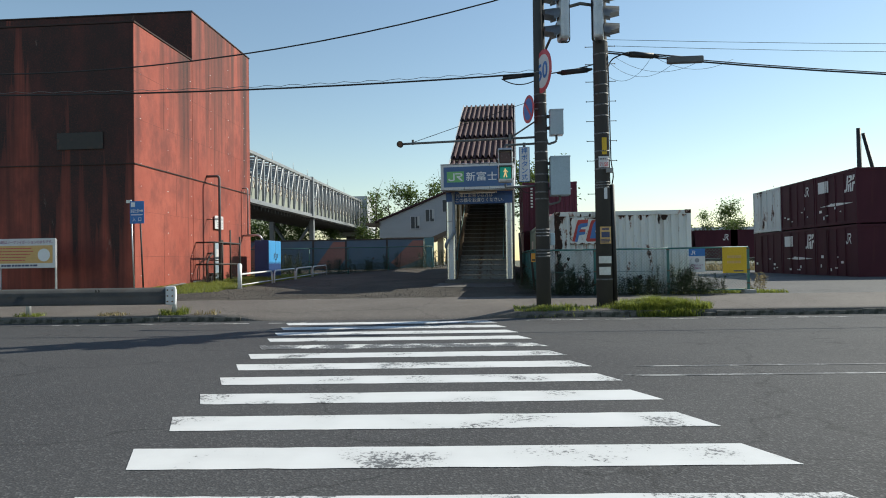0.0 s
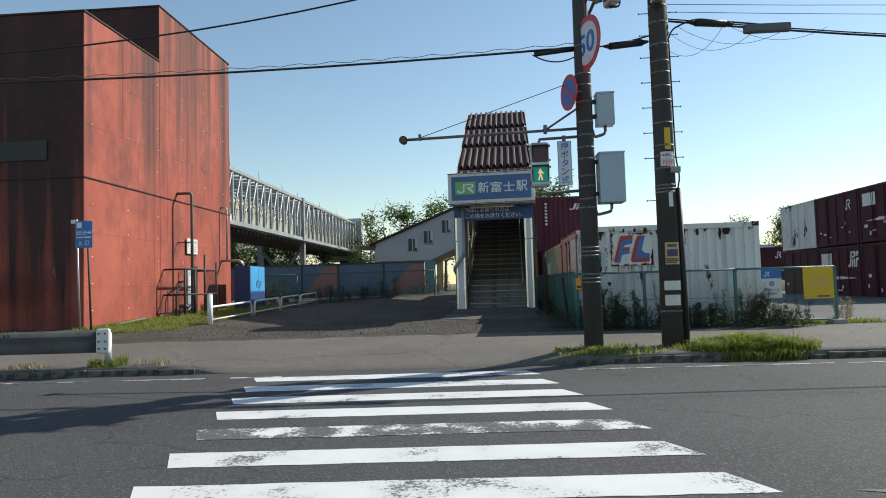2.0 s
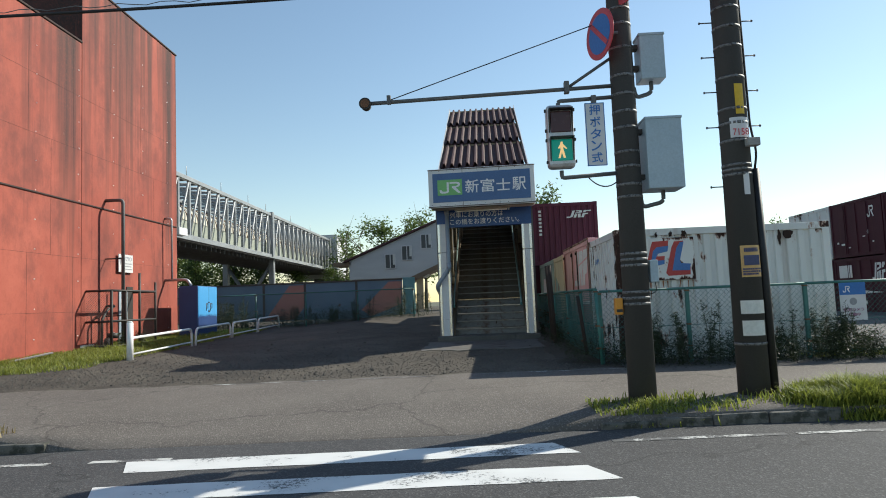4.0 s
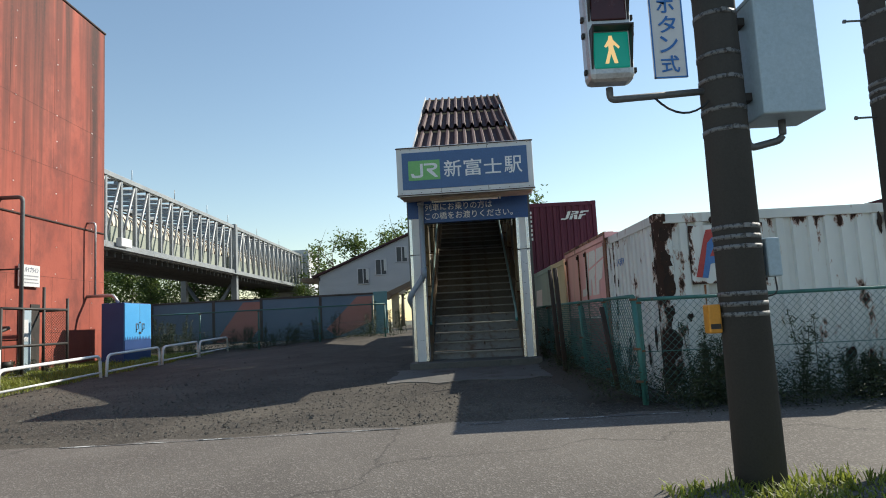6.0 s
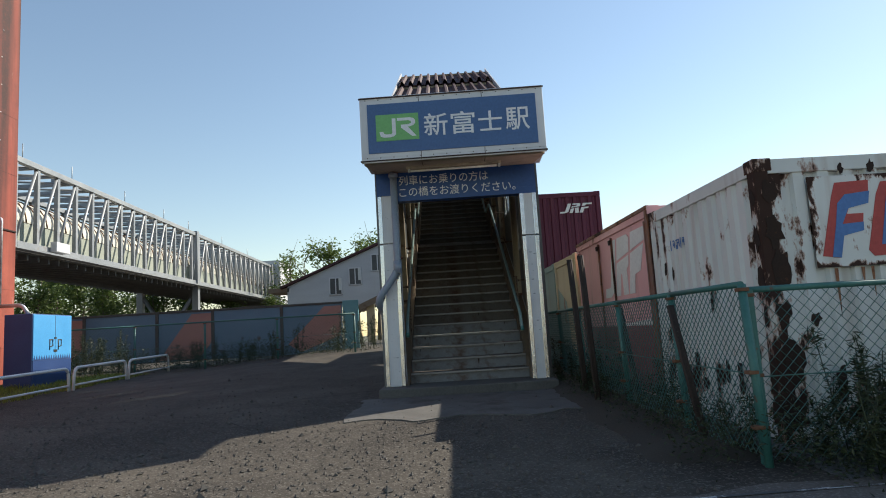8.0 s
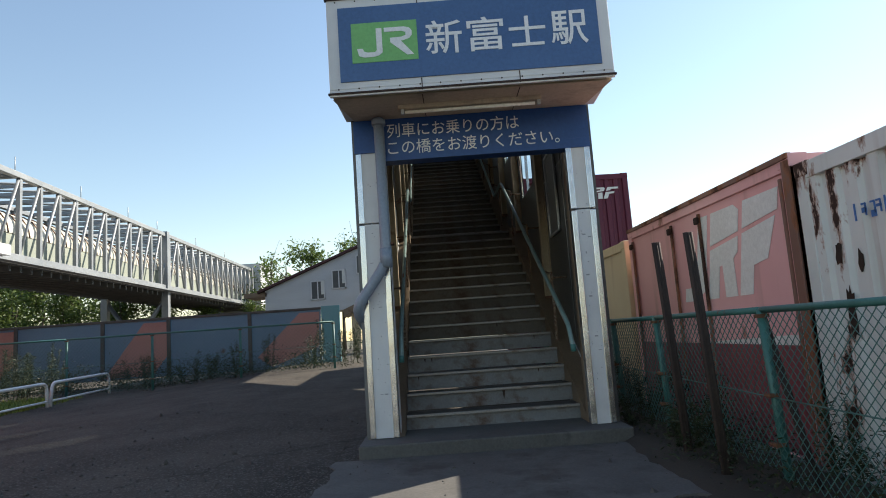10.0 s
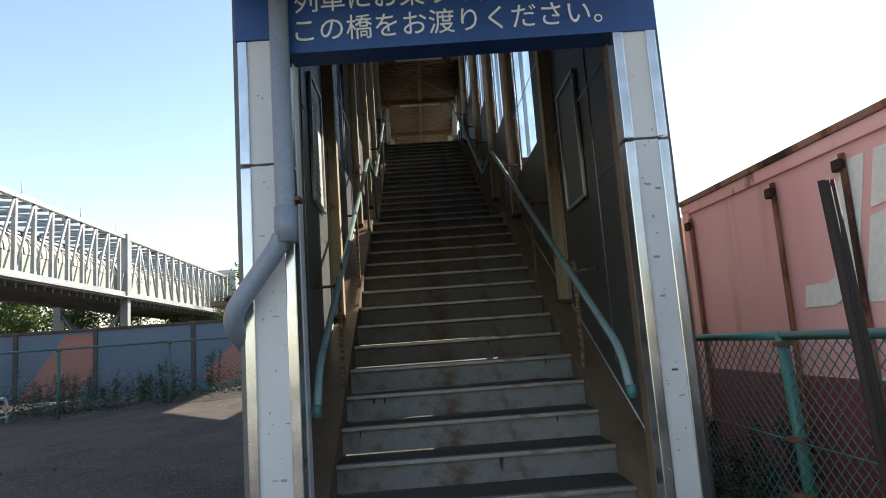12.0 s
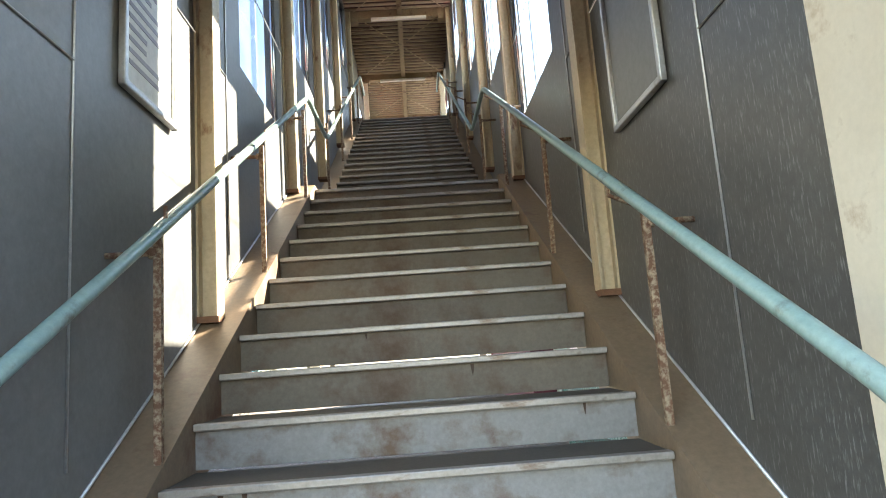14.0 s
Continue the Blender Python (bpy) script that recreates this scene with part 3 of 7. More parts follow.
XS = [-600, -120, -60, -40, -30, -24, -20, -17, -15, -13] + [-12 + 0.5 * k for k in range(53)] + [15, 17, 20, 24, 30, 40, 60, 120, 600]
rnd = random.Random(5)
jit = {x: rnd.uniform(-0.09, 0.09) for x in XS}
road = tagged(ground_sheet("road", XS, [lambda x: -600, lambda x: -60, lambda x: -30, lambda x: -20, road_edge], M_ROAD), "dark grey asphalt road, worn and finely cracked", "road", kind="structure")
pave = ground_sheet("pavement", XS, [lambda x: road_edge(x) + 0.0, lambda x: road_edge(x) + 0.02] + [lambda x, k=k: road_edge(x) + 0.02 + k * 0.4 for k in range(1, 9)] + [lambda x: road_edge(x) + 3.35 + jit[x]], M_PAVE)
tagged(pave, "grey-brown patched asphalt pavement along the road", "pavement", kind="structure")
lot_rows = [lambda x: road_edge(x) + 3.35 + jit[x]] + [lambda x, k=k: -4.3 + k * 0.8 for k in range(0, 18)] + [lambda x: 12.0, lambda x: 16, lambda x: 25, lambda x: 60]
ground = ground_sheet("ground", [x for x in XS if x <= 2.0], lot_rows, M_GRAVEL)
tagged(ground, "rough dark gravelly asphalt forecourt with loose stones", "ground", kind="structure")
yard = ground_sheet("yard_ground", [x for x in XS if x >= 2.0], lot_rows, M_YARD)
tagged(yard, "smooth grey asphalt container yard", "ground", kind="structure")
far = ground_sheet("far_ground", XS, [lambda x: 60, lambda x: 200, lambda x: 1500], M_FIELD)
tagged(far, "flat distant ground of dry grass and earth", "ground", kind="structure")

# Crossing: each stripe is a worn painted bar on the road
for k in range(-3, 11):
    f = k / 10
    a = Vector((-1.775 - 1.845 * f, -18.476 + 8.85 * f, 0))
    b = Vector((2.258 - 1.736 * f, -18.262 + 8.85 * f, 0))
    up = Vector((-0.20, 0.43, 0))
    bm = bmesh.new()
    wob = random.Random(k + 50)
    n = 24
    near = [a.lerp(b, i / n) + Vector((0, wob.uniform(-0.008, 0.008), 0.004)) for i in range(n + 1)]
    top = [a.lerp(b, i / n) + up + Vector((0, wob.uniform(-0.008, 0.008), 0.004)) for i in range(n + 1)]
    vn, vt = [bm.verts.new(p) for p in near], [bm.verts.new(p) for p in top]
    for i in range(n):
        bm.faces.new((vn[i], vn[i + 1], vt[i + 1], vt[i]))
    part("crosswalk_stripe", bm, M_PAINT_OLD if k == 6 else M_PAINT, road, "white crossing stripe worn to the asphalt" if k == 6 else "")
for x0, x1 in ((-40, -11.5), (-11.2, -6.4), (-6.1, -4.6), (-4.2, -3.4), (0.9, 2.6), (2.7, 4.9), (5.1, 7.6), (8, 12), (12.5, 40)):
    bm = bmesh.new()
    v = [bm.verts.new((x, road_edge(x) - d, 0.004)) for x, d in ((x0, 0.62), (x1, 0.62), (x1, 0.52), (x0, 0.52))]
    bm.faces.new(v)
    part("edge_line", bm, M_LINE, road)
for x0, y0, x1, y1, w in ((2.2, -14.75, 14, -14.2, 0.06), (2.0, -15.35, 6.5, -15.1, 0.07), (6.3, -15.8, 11, -15.5, 0.4)):
    bm = bmesh.new()
    v = [bm.verts.new(p) for p in ((x0, y0, 0.004), (x1, y1, 0.004), (x1, y1 + w, 0.004), (x0 - 0.2, y0 + w, 0.004))]
    bm.faces.new(v)
    part("lane_line", bm, M_PAINT if w > 0.2 else M_LANE, road)
bm = bmesh.new()
for k in range(30):
    x0, x1 = -4.5 + k * 0.35, -4.5 + (k + 1) * 0.35
    y0, y1 = road_edge(x0) + 3.22, road_edge(x1) + 3.22
    ws = rnd.uniform(0.012, 0.05)
    if rnd.random() < 0.22:
        continue
    v = [bm.verts.new((x, y, level(x, y) + 0.006)) for x, y in ((x0, y0), (x1, y1), (x1, y1 + ws), (x0, y0 + ws))]
    bm.faces.new(v)
part("boundary_line", bm, M_LINE, pave, "faded thin white boundary line")

# Kerbs: separate stones, real steps
def kerb_run(x0, x1, step=0.6):
    proto = {}
    x = x0
    while x < x1:
        w = min(step, x1 - x)
        key = round(w, 2)
        if key not in proto:
            bm = boxed(0.004, 0.0, -0.1, w - 0.004, 0.17, 0.15 if x1 < 0 else 0.125, 0.022)
            me = bpy.data.meshes.new("kerbstone")
            bm.to_mesh(me)
            bm.free()
            me.materials.append(M_KERB)
            proto[key] = me
        ob = new("kerbstone", proto[key])
        ob.parent = pave
        ob.matrix_local = pose(x, road_edge(x) - 0.03 + rnd.uniform(-0.012, 0.012), rnd.uniform(-0.06, -0.005), rnd.uniform(-7, 4), rnd.uniform(-1.2, 1.2), 2 + rnd.uniform(-1.5, 1.5))
        x += step


kerb_run(-26, -5.0)
kerb_run(0.9, 16)

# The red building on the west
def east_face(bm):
    """Gives the sunlit east side the lighter red; the front's red has its shade painted in."""
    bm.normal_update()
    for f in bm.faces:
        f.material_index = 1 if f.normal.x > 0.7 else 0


red = thing("red_building", pose(0, 0, 0), "tall windowless red-painted concrete building streaked with black algae", "building")
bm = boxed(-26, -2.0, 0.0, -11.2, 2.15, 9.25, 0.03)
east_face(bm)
part("front_wall", bm, [M_RED_SHADED, M_RED_SUNLIT], red)
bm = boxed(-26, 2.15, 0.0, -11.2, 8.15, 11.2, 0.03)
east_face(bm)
part("rear_wall", bm, [M_RED_SHADED, M_RED_SUNLIT], red)
part("roof_edge", boxed(-26, -2.02, 9.25, -11.17, 2.14, 9.31, 0.015), M_GROOVE, red)
part("parapet_cap", boxed(-26, 2.13, 11.2, -11.17, 8.17, 11.26, 0.015), M_GROOVE, red)
for z in (4.58, ):
    bm = bmesh.new()
    box(bm, -11.2, -2.03, z, -11.17, 8.1, z + 0.035)
    box(bm, -26, -2.03, z, -11.2, -2.0, z + 0.035)
    part("joint", bm, M_GROOVE, red)
bm = bmesh.new()
for z in (1.55, 3.05, 6.1, 7.65):
    box(bm, -11.2, -2.0, z, -11.1975, 8.1, z + 0.005)
for k, y in enumerate((-0.1, 1.75, 3.6, 5.45, 7.3)):
    for z0, z1 in ((0.4, 3.05), (3.05, 6.1), (6.1, 9.1)):
        box(bm, -11.2, y + (0.9 if z0 > 3 and z0 < 5 else 0), z0, -11.1975, y + 0.004 + (0.9 if z0 > 3 and z0 < 5 else 0), z1)
part("formwork_line", bm, M_GROOVE, red)
bm = bmesh.new()
for z in [0.9 + 0.75 * k for k in range(13)]:
    for y in [-1.6 + 1.8 * k for k in range(6)]:
        if z < 9 or y > 2.3:
            cyl(bm, (-11.21, y + rnd.uniform(-.05, .05), z), (-11.194, y, z), 0.013, seg=6)
tagged(part("tie_hole", bm, M_LOGO_W, red), kind="stuff")
part("name_plaque", boxed(-13.84, -2.04, 5.1, -12.25, -2.0, 5.66, 0.01), M_BLACK, red, "small dark name plaque")
part("plinth_patch", boxed(-11.2, 2.1, 0.3, -11.18, 2.75, 0.62, 0.01), M_LOGO_W, red)


# The station's covered stair, turned a little from the street grid
ST = pose(0.02, 0, 0, 0, 0, -2.27)
XL, XR = -1.16, 1.18
XI = (-1.02, 1.11)
stair = thing("covered_stair", ST, "covered steel footbridge stair with white-clad entrance and brown ribbed roof", "staircase")
part("plinth", boxed(XL - 0.04, -0.32, 0.2, XR + 0.02, 1.6, 0.595, 0.015), M_CONC_DARK, stair, "dirty concrete plinth")
def slab(x0, x1, y0, y1, z0, z1, seed, jag=0.05):
    """A worn slab whose broken edge wanders."""
    q = random.Random(seed)
    edge = [(x0 + (x1 - x0) * k / 24, y0 + q.uniform(-jag, jag) + 0.10 * math.sin(k * 0.7)) for k in range(25)]
    edge += [(x1 + q.uniform(-jag, jag), y0 + (y1 - y0) * k / 12) for k in range(1, 12)] + [(x1, y1), (x0, y1)]
    edge += [(x0 + q.uniform(-jag, jag), y1 + (y0 - y1) * k / 12) for k in range(1, 12)]
    bm = bmesh.new()
    low_, top_ = [bm.verts.new((x, y, z0)) for x, y in edge], [bm.verts.new((x, y, level(x, y) + z1)) for x, y in edge]
    bm.faces.new(top_), bm.faces.new(low_[::-1])
    n = len(edge)
    for i in range(n):
        bm.faces.new((low_[i], low_[(i + 1) % n], top_[(i + 1) % n], top_[i]))
    return bm


bm = slab(-1.4, 1.6, -2.0, -0.33, 0.2, 0.014, 5)
part("apron", bm, M_APRON, stair, "worn pale concrete apron slab")
RISE, GO, Y0, Z0, LAND = 0.177, 0.332, 0.44, 0.738, 14
steps = [(Y0 + GO * k, Z0 + RISE * k) for k in range(LAND + 1)]
y2, z2 = steps[-1][0] + 1.06, steps[-1][1] + RISE
steps += [(y2 + GO * k, z2 + RISE * k) for k in range(18)]
SXL, SXR = -0.815, 0.909
shared, brown = {}, {}
for k, (y, z) in enumerate(steps):
    deep = (steps[k + 1][0] - y if k + 1 < len(steps) else 2.2) + 0.03
    key = round(deep, 3)
    if key not in shared:
        shared[key] = []
        for kind, mt, bm in (("riser", M_STAIR, boxed(SXL, 0.03, -RISE + 0.004, SXR, 0.05, -0.012, 0.002)), ("tread", M_TREAD, boxed(SXL, 0.0, -0.02, SXR, deep, -0.004, 0.003)),
                             ("nosing", M_NOSING, boxed(SXL + 0.004, -0.012, -0.026, SXR - 0.004, 0.035, 0.002, 0.005))):
            me = bpy.data.meshes.new(kind)
            bm.to_mesh(me)
            bm.free()
            me.materials.append(mt)
            shared[key].append((kind, me))
    for kind, me in shared[key]:
        # risers from the sixth step up are a darker brown
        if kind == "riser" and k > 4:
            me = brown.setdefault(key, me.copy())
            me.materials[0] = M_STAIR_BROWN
        ob = new(kind, me)
        ob.parent = stair
        ob.matrix_local = pose(0, y, z)
# rust drips under the nosings
for k, x, w, h in ((5, 0.29, 0.018, 0.055), (3, -0.63, 0.020, 0.045), (3, -0.55, 0.018, 0.050), (2, -0.70, 0.014, 0.05), (2, 0.62, 0.015, 0.04), (4, 0.70, 0.012, 0.045), (1, 0.18, 0.03, 0.09), (6, -0.2, 0.012, 0.03)):
    y, z = steps[k]
    o = [(x, 0.0), (x + w, 0.0), (x + w * 0.8, -h * 0.6), (x + w * 0.5, -h), (x + w * 0.2, -h * 0.5)]
    part("rust_drip", prism(bmesh.new(), o, pose(0, y + 0.026, z - 0.03), 0.005), M_DRIP, stair)
YE, ZE = steps[-1]
YTOP = YE + 2.2


def slope_z(y):
    """Height of the nosing line."""
    if y <= steps[LAND][0]:
        return Z0 + (y - Y0) * RISE / GO
    if y <= y2:
        return steps[LAND][1]
    return min(z2 + (y - y2) * RISE / GO, ZE)


def roof_z(y):
    return min(3.86 + 0.541 * y, 8.66)


def strip(bm, x0, x1, ys, lo, hi, mat=0):
    """An upright slab between two heights that follow the stair."""
    ring = []
    for y in ys:
        ring.append([bm.verts.new(p) for p in ((x0, y, lo(y)), (x1, y, lo(y)), (x1, y, hi(y)), (x0, y, hi(y)))])
    for a, b in zip(ring, ring[1:]):
        for i in range(4):
            bm.faces.new((a[i], a[(i + 1) % 4], b[(i + 1) % 4], b[i])).material_index = mat
    bm.faces.new(ring[0]), bm.faces.new(ring[-1][::-1])
    return bm


RUNY = [0.05, Y0, steps[LAND][0], y2, YE, YTOP]
for x0, x1 in ((XI[0] - 0.02, SXL), (SXR, XI[1] + 0.02)):
    bm = strip(bmesh.new(), x0, x1, RUNY, lambda y: slope_z(y) - 0.30, lambda y: slope_z(y) + 0.05)
    part("stringer", bm, M_STRINGER, stair, "brown painted steel stringer with rust")
# Side walls with window openings between the columns
COLS = [2.5, 4.85, 6.8, 8.9, 11.4]
WIN = [(3.35, 4.72), (5.45, 6.68), (7.45, 8.78), (9.6, 11.28)]
SILL = {w[0]: 3.65 + 0.533 * (w[0] - 3.35) for w in WIN}


def wall_piece(xa, xb, ya, yb, lo, hi, mat, name="wall_panel"):
    bm = strip(bmesh.new(), xa, xb, [ya, yb], lo, hi)
    return part(name, bm, mat, stair)


for side, (xi, xo) in enumerate(((XI[0], XL), (XI[1], XR))):
    xa, xb = min(xi, xo), max(xi, xo)
    low = lambda y: slope_z(y) - 0.32
    lining = M_DARKPANEL if side == 0 else M_WORNPANEL
    cut = sorted({0.05, *[v for w in WIN for v in w], YTOP})
    for ya, yb in zip(cut, cut[1:]):
        opening = any(abs(ya - w[0]) < 1e-6 for w in WIN)
        if opening:
            sz = SILL[ya]
            tz = min(sz + 1.7, roof_z(ya) - 0.12)
            wall_piece(xa, xb, ya, yb, low, lambda y: sz, lining)
            wall_piece(xa, xb, ya, yb, lambda y: tz, lambda y: roof_z(y) - 0.03, lining)
            bm = bmesh.new()
            xm = (xa + xb) / 2
            pts = [(xm, ya, sz), (xm, yb, sz), (xm, yb, tz), (xm, ya, tz)]
            for p, q in zip(pts, pts[1:] + pts[:1]):
                tube(bm, [p, q], 0.028, 4)
            ym = (ya + yb) / 2
            box(bm, xm - 0.02, ym - 0.018, sz, xm + 0.02, ym + 0.018, tz)
            wf = part("window_frame", bm, M_STEEL, stair, "aluminium window frame")
            part("pane", boxed(xm - 0.003, ya + 0.02, sz + 0.02, xm + 0.003, yb - 0.02, tz - 0.02), M_GLASS_DIMMING if side == 0 else M_GLASS, wf)
        else:
            wall_piece(xa, xb, ya, yb, low, lambda y: roof_z(y) - 0.03, lining)
    # seams of the lining panels
    bm = bmesh.new()
    xs_ = xi + (0.004 if side == 0 else -0.004)
    for y in (1.26, 3.0, 5.2):
        tube(bm, [(xs_, y, slope_z(y) + 0.2), (xs_, y, roof_z(y) - 0.1)], 0.005, 4)
    for z, ya, yb in ((2.70, 0.66, 1.26), (3.42, 0.66, 3.0), (4.4, 2.0, 4.85)):
        tube(bm, [(xs_, ya, z), (xs_, yb, z)], 0.005, 4)
    tube(bm, [(xs_, 0.66, slope_z(0.66) + 0.06), (xs_, 4.9, slope_z(4.9) + 0.06)], 0.008, 4)
    part("panel_seam", bm, M_GALV, stair)
    xa, xb = sorted((xi, xi + (0.035 if side == 0 else -0.035)))
    bm = strip(bmesh.new(), xa, xb, [0.21, 0.65], lambda y: slope_z(y) + 0.05, lambda y: 3.6)
    part("jamb_lining", bm, M_WHITE if side == 0 else M_JAMB, stair, "pale painted lining board behind the entrance post")
    # columns
    for y in COLS:
        s = 1 if side == 0 else -1
        z0, z1 = slope_z(y) + 0.06, roof_z(y) - 0.02
        prof = [(0, -.06), (.012, -.06), (.012, -.006), (.088, -.006), (.088, -.06), (.10, -.06), (.10, .06), (.088, .06), (.088, .006), (.012, .006), (.012, .06), (0, .06)]
        bm = bmesh.new()
        lo = [bm.verts.new((xi + s * u, y + v, z0)) for u, v in prof]
        hi = [bm.verts.new((xi + s * u, y + v, z1)) for u, v in prof]
        for i in range(len(prof)):
            bm.faces.new((lo[i], lo[(i + 1) % 12], hi[(i + 1) % 12], hi[i]))
        part("base_plate", boxed(min(xi, xi + s * 0.108), y - 0.065, z0 - 0.02, max(xi, xi + s * 0.108), y + 0.065, z0 + 0.012), M_RUST, stair)
        part("column", bm, M_CREAM, stair, "cream painted steel column, rusty at its foot")
# Roof: ribbed brown sheets in overlapping courses
RIBS, W0, W1 = 11, -1.16, 1.23


def ribbed(bm, ya, yb, za, zb, lift):
    prof = []
    w = (W1 - W0) / RIBS
    for i in range(RIBS):
        x = W0 + i * w
        prof += [(x, 0.0), (x + 0.22 * w, 0.0), (x + 0.40 * w, 0.115), (x + 0.62 * w, 0.115), (x + 0.82 * w, 0.0)]
    prof.append((W1, 0.0))
    rows = [[bm.verts.new((x, y, z + h + lift + t)) for x, h in prof] for t, (y, z) in ((0, (ya, za)), (0, (yb, zb)))]
    under = [[bm.verts.new((x, y, z + h + lift - 0.012)) for x, h in prof] for y, z in ((ya, za), (yb, zb))]
    for i in range(len(prof) - 1):
        bm.faces.new((rows[0][i], rows[0][i + 1], rows[1][i + 1], rows[1][i]))
        bm.faces.new((under[0][i + 1], under[0][i], under[1][i], under[1][i + 1]))
        bm.faces.new((rows[0][i], under[0][i], under[0][i + 1], rows[0][i + 1]))
        bm.faces.new((rows[1][i + 1], under[1][i + 1], under[1][i], rows[1][i]))


courses = [0.0, 2.2, 4.45, 6.65, 8.87]
for k, (ya, yb) in enumerate(zip(courses, courses[1:])):
    bm = bmesh.new()
    ribbed(bm, ya - 0.05, yb + 0.12, roof_z(ya) + 0.05, roof_z(yb) + 0.01, 0.02)
    part("roof_sheet", bm, M_ROOF, stair, "brown ribbed metal roof sheet")
    bm = boxed(W0 - 0.02, yb - 0.06, roof_z(yb) - 0.06, W1 + 0.02, yb + 0.02, roof_z(yb) + 0.02)
    part("purlin", bm, M_BEAM, stair)
part("roof_lining", strip(bmesh.new(), XL, XR, [0.0, 8.87], lambda y: roof_z(y) - 0.04, lambda y: roof_z(y) + 0.0), M_ROOF, stair)
part("upper_roof", boxed(XL - 0.06, 8.9, 8.58, XR + 0.1, 27.0, 8.68), M_ROOF, stair)
bm = bmesh.new()
for k in range(110):
    y = 8.95 + k * 0.16
    tube(bm, [(XL + 0.05, y, 8.575), (XR - 0.05, y, 8.575)], 0.035, 6)
tagged(part("ceiling_rib", bm, M_CEIL, stair, "ribbed underside of the roof sheets"), kind="stuff")
bm = strip(bmesh.new(), W1 + 0.015, W1 + 0.04, [0.3, 8.9], lambda y: roof_z(y) - 0.14, lambda y: roof_z(y) + 0.16)
strip(bm, W0 - 0.04, W0 - 0.015, [0.3, 8.9], lambda y: roof_z(y) - 0.14, lambda y: roof_z(y) + 0.16)
part("verge_board", bm, M_WHITE, stair)
# beams under the roof with cross braces
BEAMS = COLS[:-1] + [11.5, 14.5, 17.4, 20.4]
for y in BEAMS:
    z = roof_z(y) - 0.16
    part("roof_beam", boxed(XI[0], y - 0.06, z - 0.09, XI[1], y + 0.06, z + 0.08, 0.004), M_BEAM, stair)
    if y > 8.9:
        for x in (XI[0], XI[1] - 0.25):
            part("haunch", boxed(x, y - 0.08, z - 0.16, x + 0.25, y + 0.08, z + 0.09, 0.004), M_BEAM, stair)
for ya, yb in zip(BEAMS[:-1], BEAMS[1:]):
    za, zb = roof_z(ya) - 0.10, roof_z(yb) - 0.10
    part("brace_rod", tube(bmesh.new(), [(-0.9, ya, za), (1.04, yb, zb)], 0.010, 5), M_CREAM, stair)
    part("brace_rod", tube(bmesh.new(), [(1.04, ya, za), (-0.9, yb, zb)], 0.010, 5), M_CREAM, stair)
    ys = [ya, 8.87, yb] if ya < 8.87 < yb else [ya, yb]
    bm = strip(bmesh.new(), 0.03, 0.13, ys, lambda y: roof_z(y) - 0.20, lambda y: roof_z(y) - 0.05)
    part("ridge_rail", bm, M_BEAM, stair)
for y in (11.5, 14.5):
    z = roof_z(y) - 0.30
    part("strip_light", boxed(-0.5, y - 0.14, z - 0.03, 0.62, y - 0.07, z + 0.03, 0.01), M_TUBE_LAMP, stair, "strip light, switched off")
# the footbridge deck beyond the head of the stair
part("bridge_floor", boxed(XL, YTOP, ZE - 0.25, XR, 27.0, ZE), M_CONC_DARK, stair)
part("bridge_end_wall", boxed(XL, 26.9, ZE, XR, 27.0, 8.56), M_DARKPANEL, stair)
for xa, xb in ((XL, XL + 0.1), (XR - 0.1, XR)):
    part("bridge_parapet", boxed(xa, YTOP, ZE, xb, 27.0, ZE + 1.0), M_DARKPANEL, stair)
    part("bridge_head", boxed(xa, YTOP, 8.42, xb, 27.0, 8.56), M_DARKPANEL, stair)
for y in (14.5, 17.4, 20.4, 23.4):
    for x in (-0.88, 1.02):
        part("bridge_post", boxed(x - 0.06, y - 0.06, ZE, x + 0.06, y + 0.06, 8.56, 0.004), M_CREAM, stair)
# handrails: two lengths a side, with returned ends and posts
for x, s in ((-0.81, 1), (0.80, -1)):
    h = 0.94
    line = lambda y: slope_z(y) + h
    yl = steps[LAND][0] - 0.25
    ys, yc = (0.18, 0.30) if s > 0 else (0.0, 0.12)
    pts = [(x, ys, 1.27), (x, yc, 1.51), (x, yl, line(yl)), (x, y2 - 0.1, line(yl) + 0.02), (x, YE, line(YE)), (x, YE + 1.0, line(YE))]
    part("handrail", tube(bmesh.new(), rounded(pts, 0.14, 5), 0.022, 12), M_HANDRAIL, stair, "pale green tubular handrail with chipped paint")
    part("end_cap", cyl(bmesh.new(), (x, ys, 1.265), (x, ys + 0.003, 1.33), 0.025, seg=10), M_FENCE, stair)
    y = 1.5
    while y < YE:
        bm = bmesh.new()
        z = slope_z(y)
        xp = SXL - 0.02 if s > 0 else SXR + 0.02
        box(bm, xp - 0.014, y - 0.014, z + 0.03, xp + 0.014, y + 0.014, z + h - 0.10, 0.003)
        tube(bm, [(xp, y, z + h - 0.12), (x, y, z + h - 0.06), (x, y, z + h)], 0.008, 5)
        tube(bm, [(xp, y, z + h - 0.17), (XI[0] if s > 0 else XI[1], y, z + h - 0.17)], 0.012, 6)
        cyl(bm, (xp, y, z + h - 0.17), (xp - s * 0.03, y, z + h - 0.17), 0.022, seg=8)
        part("rail_post", bm, M_RAILPOST, stair, "thin handrail post, paint flaking to rust")
        y += 1.6
